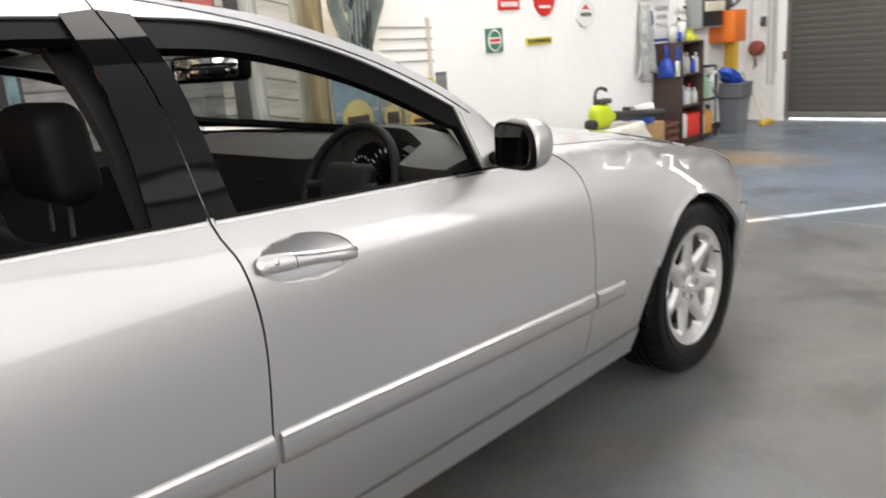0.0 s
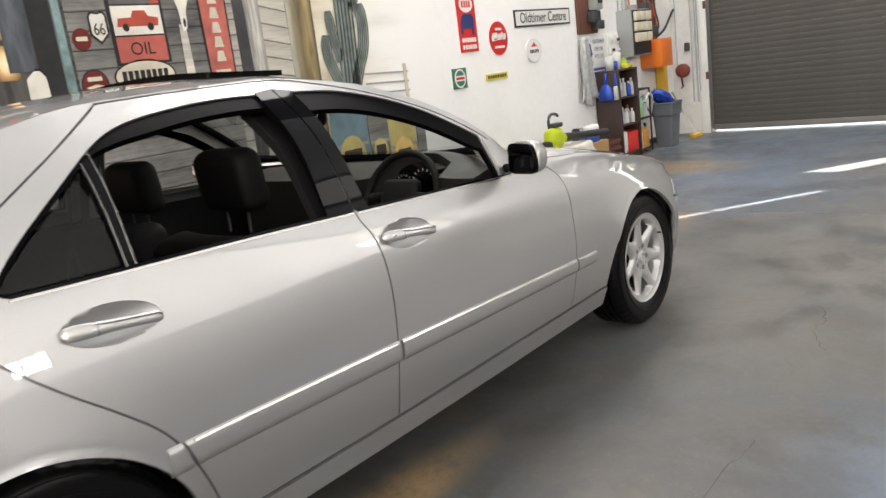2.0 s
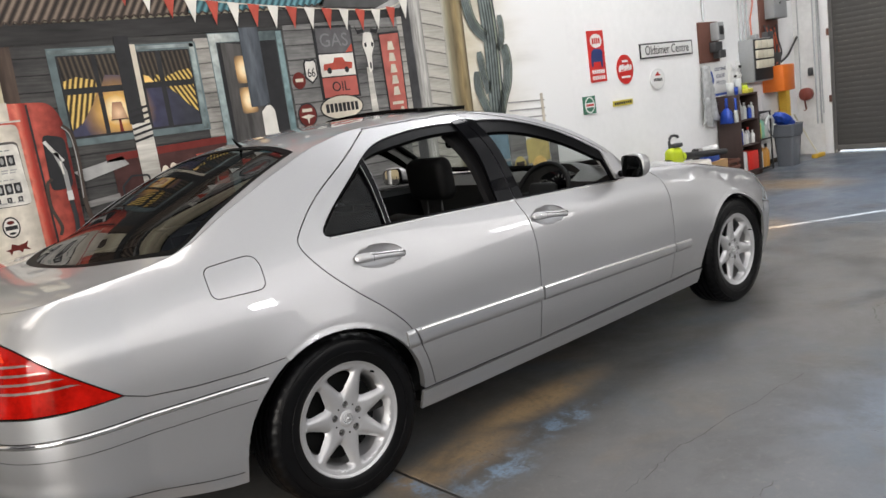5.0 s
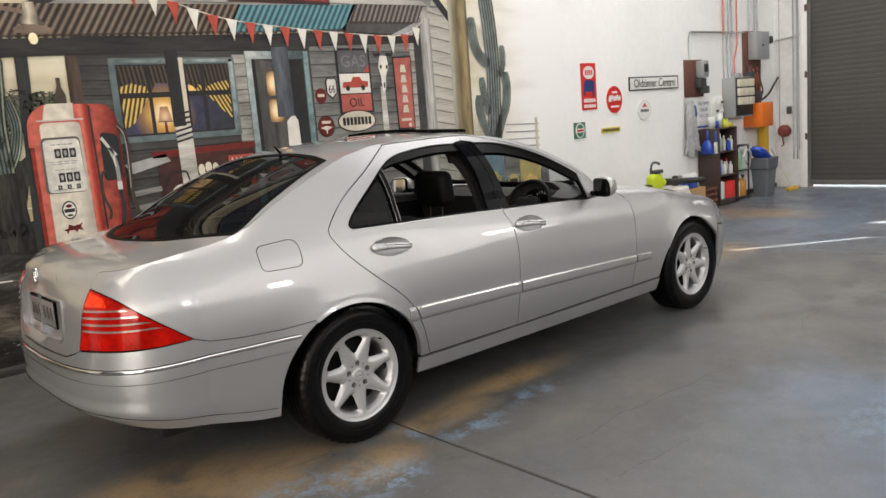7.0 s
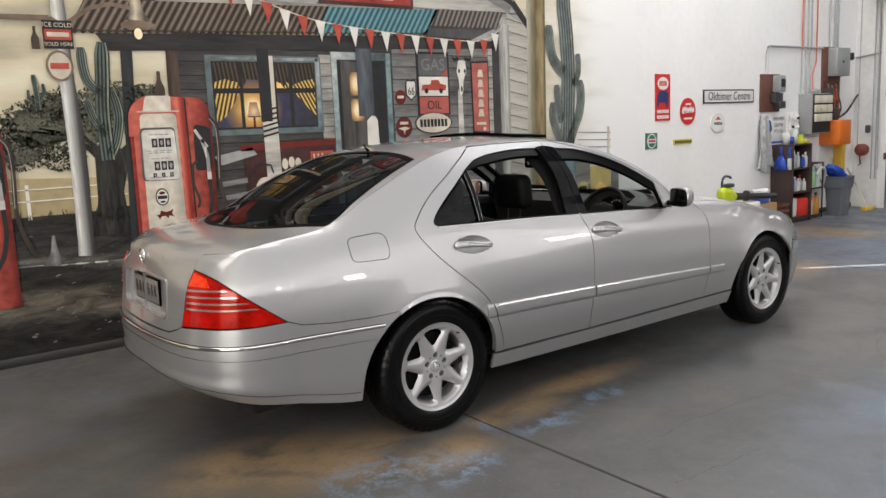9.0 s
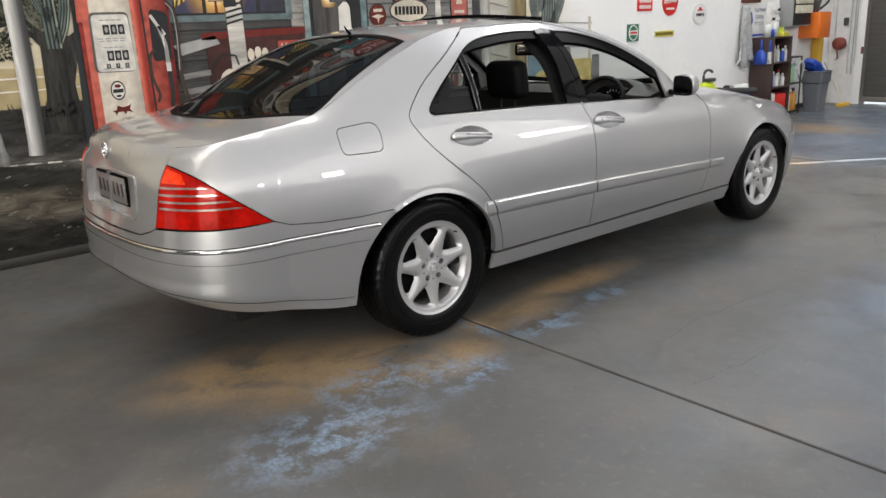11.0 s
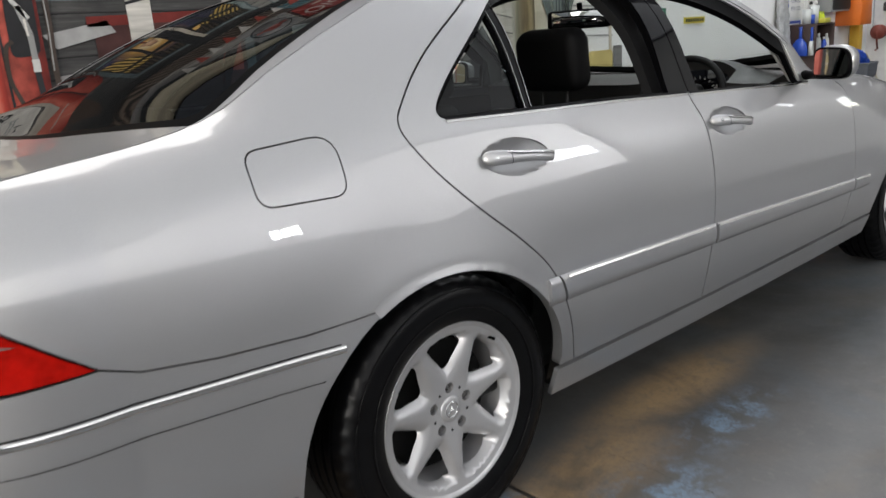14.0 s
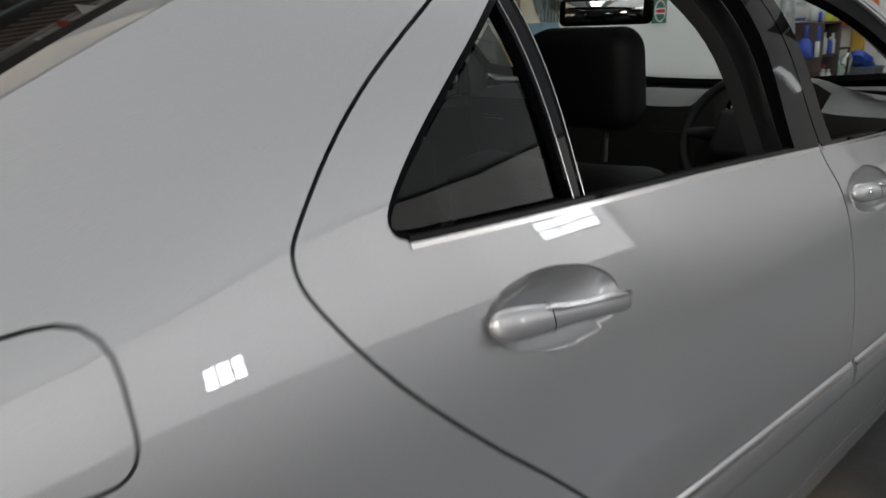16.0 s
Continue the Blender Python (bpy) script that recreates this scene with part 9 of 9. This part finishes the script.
    b = empty("hand_brush", "blue and grey hand brush hanging on the bookcase side", "brush")
    part("bristles", slab(bmesh.new(), rounded([(1.775, 0.74), (1.82, 0.74), (1.815, 0.90), (1.78, 0.90)], 0.012, 3), "x", x0 - 0.05, 0.045), CLEAR_PLASTIC, b)
    part("handle", slab(bmesh.new(), rounded([(1.785, 0.89), (1.81, 0.89), (1.807, 1.05), (1.788, 1.05)], 0.01, 3), "x", x0 - 0.035, 0.03), BLUE_PLASTIC, b)


def build_corner():
    r = empty("bottle_rack", "black metal rack holding spray bottles", "rack")
    for z in (0.03, 0.42, 0.78):
        solid("rack_shelf", (8.68, 9.02, 1.80, 2.02, z, z + 0.02), INK, r, 0.003)
    solid("rack_back", (8.68, 9.02, 2.021, 2.04, 0.0, 0.82), INK, r, 0.003)
    for x in (8.68, 9.0):
        for y in (1.80, 2.0):
            solid("rack_leg", (x, x + 0.018, y, y + 0.018, 0.0, 0.80), INK, r, 0.003)
    for k, (mat, cap) in enumerate(((YELLOW_FLUID, WHITE_PLASTIC), (GREEN_FLUID, WHITE_PLASTIC), (CLEAR_PLASTIC, WHITE_PLASTIC))):
        bottle(8.745 + 0.095 * k, 1.86, 0.44, 0.30, 0.042, mat, cap, "spray bottle of coloured fluid on the rack", True)
    for k, (mat, cap) in enumerate(((WHITE_PLASTIC, RED_PLASTIC), (AMBER_FLUID, WHITE_PLASTIC), (AMBER_FLUID, INK))):
        bottle(8.745 + 0.095 * k, 1.86, 0.05, 0.31, 0.042, mat, cap, "spray bottle of amber fluid on the rack", True)
    b = empty("waste_bin", "grey tapered plastic waste bin with a rim", "bin")
    bm = bmesh.new()
    rings = []
    for z, hx, hy in ((0.0, 0.12, 0.11), (0.05, 0.123, 0.113), (0.40, 0.145, 0.135), (0.415, 0.160, 0.15), (0.56, 0.168, 0.158), (0.57, 0.160, 0.15), (0.45, 0.15, 0.14), (0.06, 0.11, 0.10)):
        rings.append([bm.verts.new((9.30 + x, 1.72 + y, z)) for x, y in rounded([(-hx, -hy), (hx, -hy), (hx, hy), (-hx, hy)], 0.04, 4)])
    for p, q in zip(rings, rings[1:]):
        for j in range(len(p)):
            bm.faces.new((p[j - 1], p[j], q[j], q[j - 1]))
    bm.faces.new(rings[0]), bm.faces.new(rings[-1])
    bmesh.ops.recalc_face_normals(bm, faces=bm.faces[:])
    sharp(part("body", bm, BIN_GREY, b), 40)
    part("rim", tube(bmesh.new(), [(9.30 + x, 1.72 + y, 0.565) for x, y in rounded([(-0.166, -0.156), (0.166, -0.156), (0.166, 0.156), (-0.166, 0.156)], 0.04, 4)], 0.012, 8, closed=True), BIN_GREY, b)
    # blue cloth bundle lying in the bin
    bm = bmesh.new()
    bmesh.ops.create_icosphere(bm, subdivisions=4, radius=1)
    for v in bm.verts:
        n3 = noise.noise(v.co * 2.2) * 0.25 + noise.noise(v.co * 5) * 0.12
        v.co = Vector((9.25 + 0.19 * v.co.x * (1 + n3), 1.74 + 0.12 * v.co.y * (1 + n3), 0.63 + 0.085 * v.co.z * (1 + n3) - 0.10 * v.co.x))
    tagged(part("blue_cloth", bm, BLUE_PLASTIC), "bundle of blue cloths heaped in the bin", "cloth")
    p = empty("mop", "mop with a grey handle leaning in the corner", "mop")
    part("handle", tube(bmesh.new(), [(9.12, 1.86, 0.45), (8.98, 2.06, 0.98)], 0.011, 8), GALV, p)
    part("head", tube(bmesh.new(), curve3([(9.12, 1.86, 0.46), (9.06, 1.80, 0.66), (8.92, 1.79, 0.72), (8.84, 1.80, 0.62)]), 0.02, 8), CLEAR_PLASTIC, p)
    q = empty("broom", "yellow broom lying against the end wall", "broom")
    solid("head", (9.92, 10.22, 1.60, 1.68, 0.0, 0.055), YELLOW_STEEL, q, 0.012)
    part("handle", tube(bmesh.new(), [(10.05, 1.64, 0.05), (9.80, 1.84, 0.66)], 0.012, 8), CREAM_FUSE, q)


def build_bench_things():
    bm = bmesh.new()
    bmesh.ops.create_icosphere(bm, subdivisions=4, radius=1)
    for v in bm.verts:
        n3 = 1 + noise.noise(v.co * 1.8) * 0.18 + noise.noise(v.co * 4.5) * 0.07
        v.co = Vector((6.52 + 0.52 * math.copysign(abs(v.co.x) ** 0.7, v.co.x) * n3, 1.63 + 0.20 * v.co.y * n3, max(0.0, min(0.432, 0.22 + 0.30 * v.co.z * n3))))
    tagged(part("cloth_sack", bm, SACK), "full off-white cloth sack slumped against the wall", "sack")
    t = empty("cardboard_box", "brown cardboard box by the wall with its flaps closed", "box")
    for q in ((7.12, 7.60, 1.70, 1.708, 0.0, 0.335), (7.12, 7.60, 1.892, 1.90, 0.0, 0.335), (7.12, 7.128, 1.709, 1.891, 0.0, 0.335), (7.592, 7.60, 1.709, 1.891, 0.0, 0.335)):
        solid("side_panel", q, CARDBOARD, t, 0.001)
    for q in ((7.12, 7.60, 1.70, 1.798), (7.12, 7.60, 1.802, 1.90)):
        solid("flap", (*q, 0.336, 0.344), CARDBOARD, t, 0.002)
    b = empty("leaf_blower", "lime green and black leaf blower lying on a sack", "blower")
    bm = rbox(bmesh.new(), 6.14, 6.39, 1.54, 1.68, 0.435, 0.65, 0.06, 5)
    for v in bm.verts:
        v.co.x += 0.05 * (0.55 - v.co.z) * (v.co.x < 6.25)
        v.co.y = 1.61 + (v.co.y - 1.61) * (1.0 - 0.35 * max(0.0, v.co.z - 0.55) / 0.11)
    part("motor_body", bm, LIME, b)
    solid("intake", (6.09, 6.16, 1.55, 1.67, 0.44, 0.53), INK, b, 0.03)
    part("handle", tube(bmesh.new(), curve3([(6.20, 1.61, 0.62), (6.195, 1.61, 0.73), (6.25, 1.61, 0.782), (6.35, 1.61, 0.772), (6.375, 1.61, 0.752)]), 0.015, 10), DARK_PLASTIC, b)
    solid("battery", (6.23, 6.40, 1.565, 1.655, 0.645, 0.69), DARK_PLASTIC, b, 0.012)
    part("collar", tube(bmesh.new(), [(6.37, 1.61, 0.53), (6.44, 1.608, 0.525)], [0.06, 0.052], 18), LIME, b)
    part("tube", tube(bmesh.new(), [(6.44, 1.608, 0.525), (6.70, 1.60, 0.505), (7.32, 1.57, 0.465)], [0.046, 0.040, 0.034], 16), INK, b)
    tagged(solid("blue_carton", (7.17, 7.46, 1.73, 1.87, 0.345, 0.45), BLUE_CARD, None, 0.006), "blue carton on a cardboard box", "carton")
    tagged(part("paper_roll", tube(bmesh.new(), [(7.12, 1.79, 0.495), (7.48, 1.79, 0.495)], 0.045, 16), WHITE_PLASTIC), "white paper roll on a carton", "paper roll")
    tagged(solid("black_clamp", (6.84, 6.90, 1.66, 1.74, 0.42, 0.56), INK, None, 0.02), "small black clamp on a cloth sack", "clamp")
    c = empty("bottle_crate", "dark red slatted plastic crate on the floor", "crate")
    cx0, cx1, cy0, cy1 = 7.66, 7.96, 1.72, 1.96
    for z in (0.02, 0.10, 0.18, 0.26):
        solid("slat", (cx0, cx1, cy0, cy0 + 0.012, z, z + 0.035), BROWN_BOARD, c, 0.003)
        solid("slat", (cx0, cx1, cy1 - 0.012, cy1, z, z + 0.035), BROWN_BOARD, c, 0.003)
        solid("slat", (cx0, cx0 + 0.012, cy0 + 0.0125, cy1 - 0.0125, z, z + 0.035), BROWN_BOARD, c, 0.003)
        solid("slat", (cx1 - 0.012, cx1, cy0 + 0.0125, cy1 - 0.0125, z, z + 0.035), BROWN_BOARD, c, 0.003)
    for x in (cx0 + 0.013, cx1 - 0.035):
        for y in (cy0 + 0.013, cy1 - 0.035):
            solid("corner", (x, x + 0.022, y, y + 0.022, 0, 0.30), BROWN_BOARD, c, 0.003)
    solid("base", (cx0 + 0.013, cx1 - 0.013, cy0 + 0.013, cy1 - 0.013, 0.0, 0.012), BROWN_BOARD, c, 0.002)


build_shelf()
build_corner()
build_bench_things()
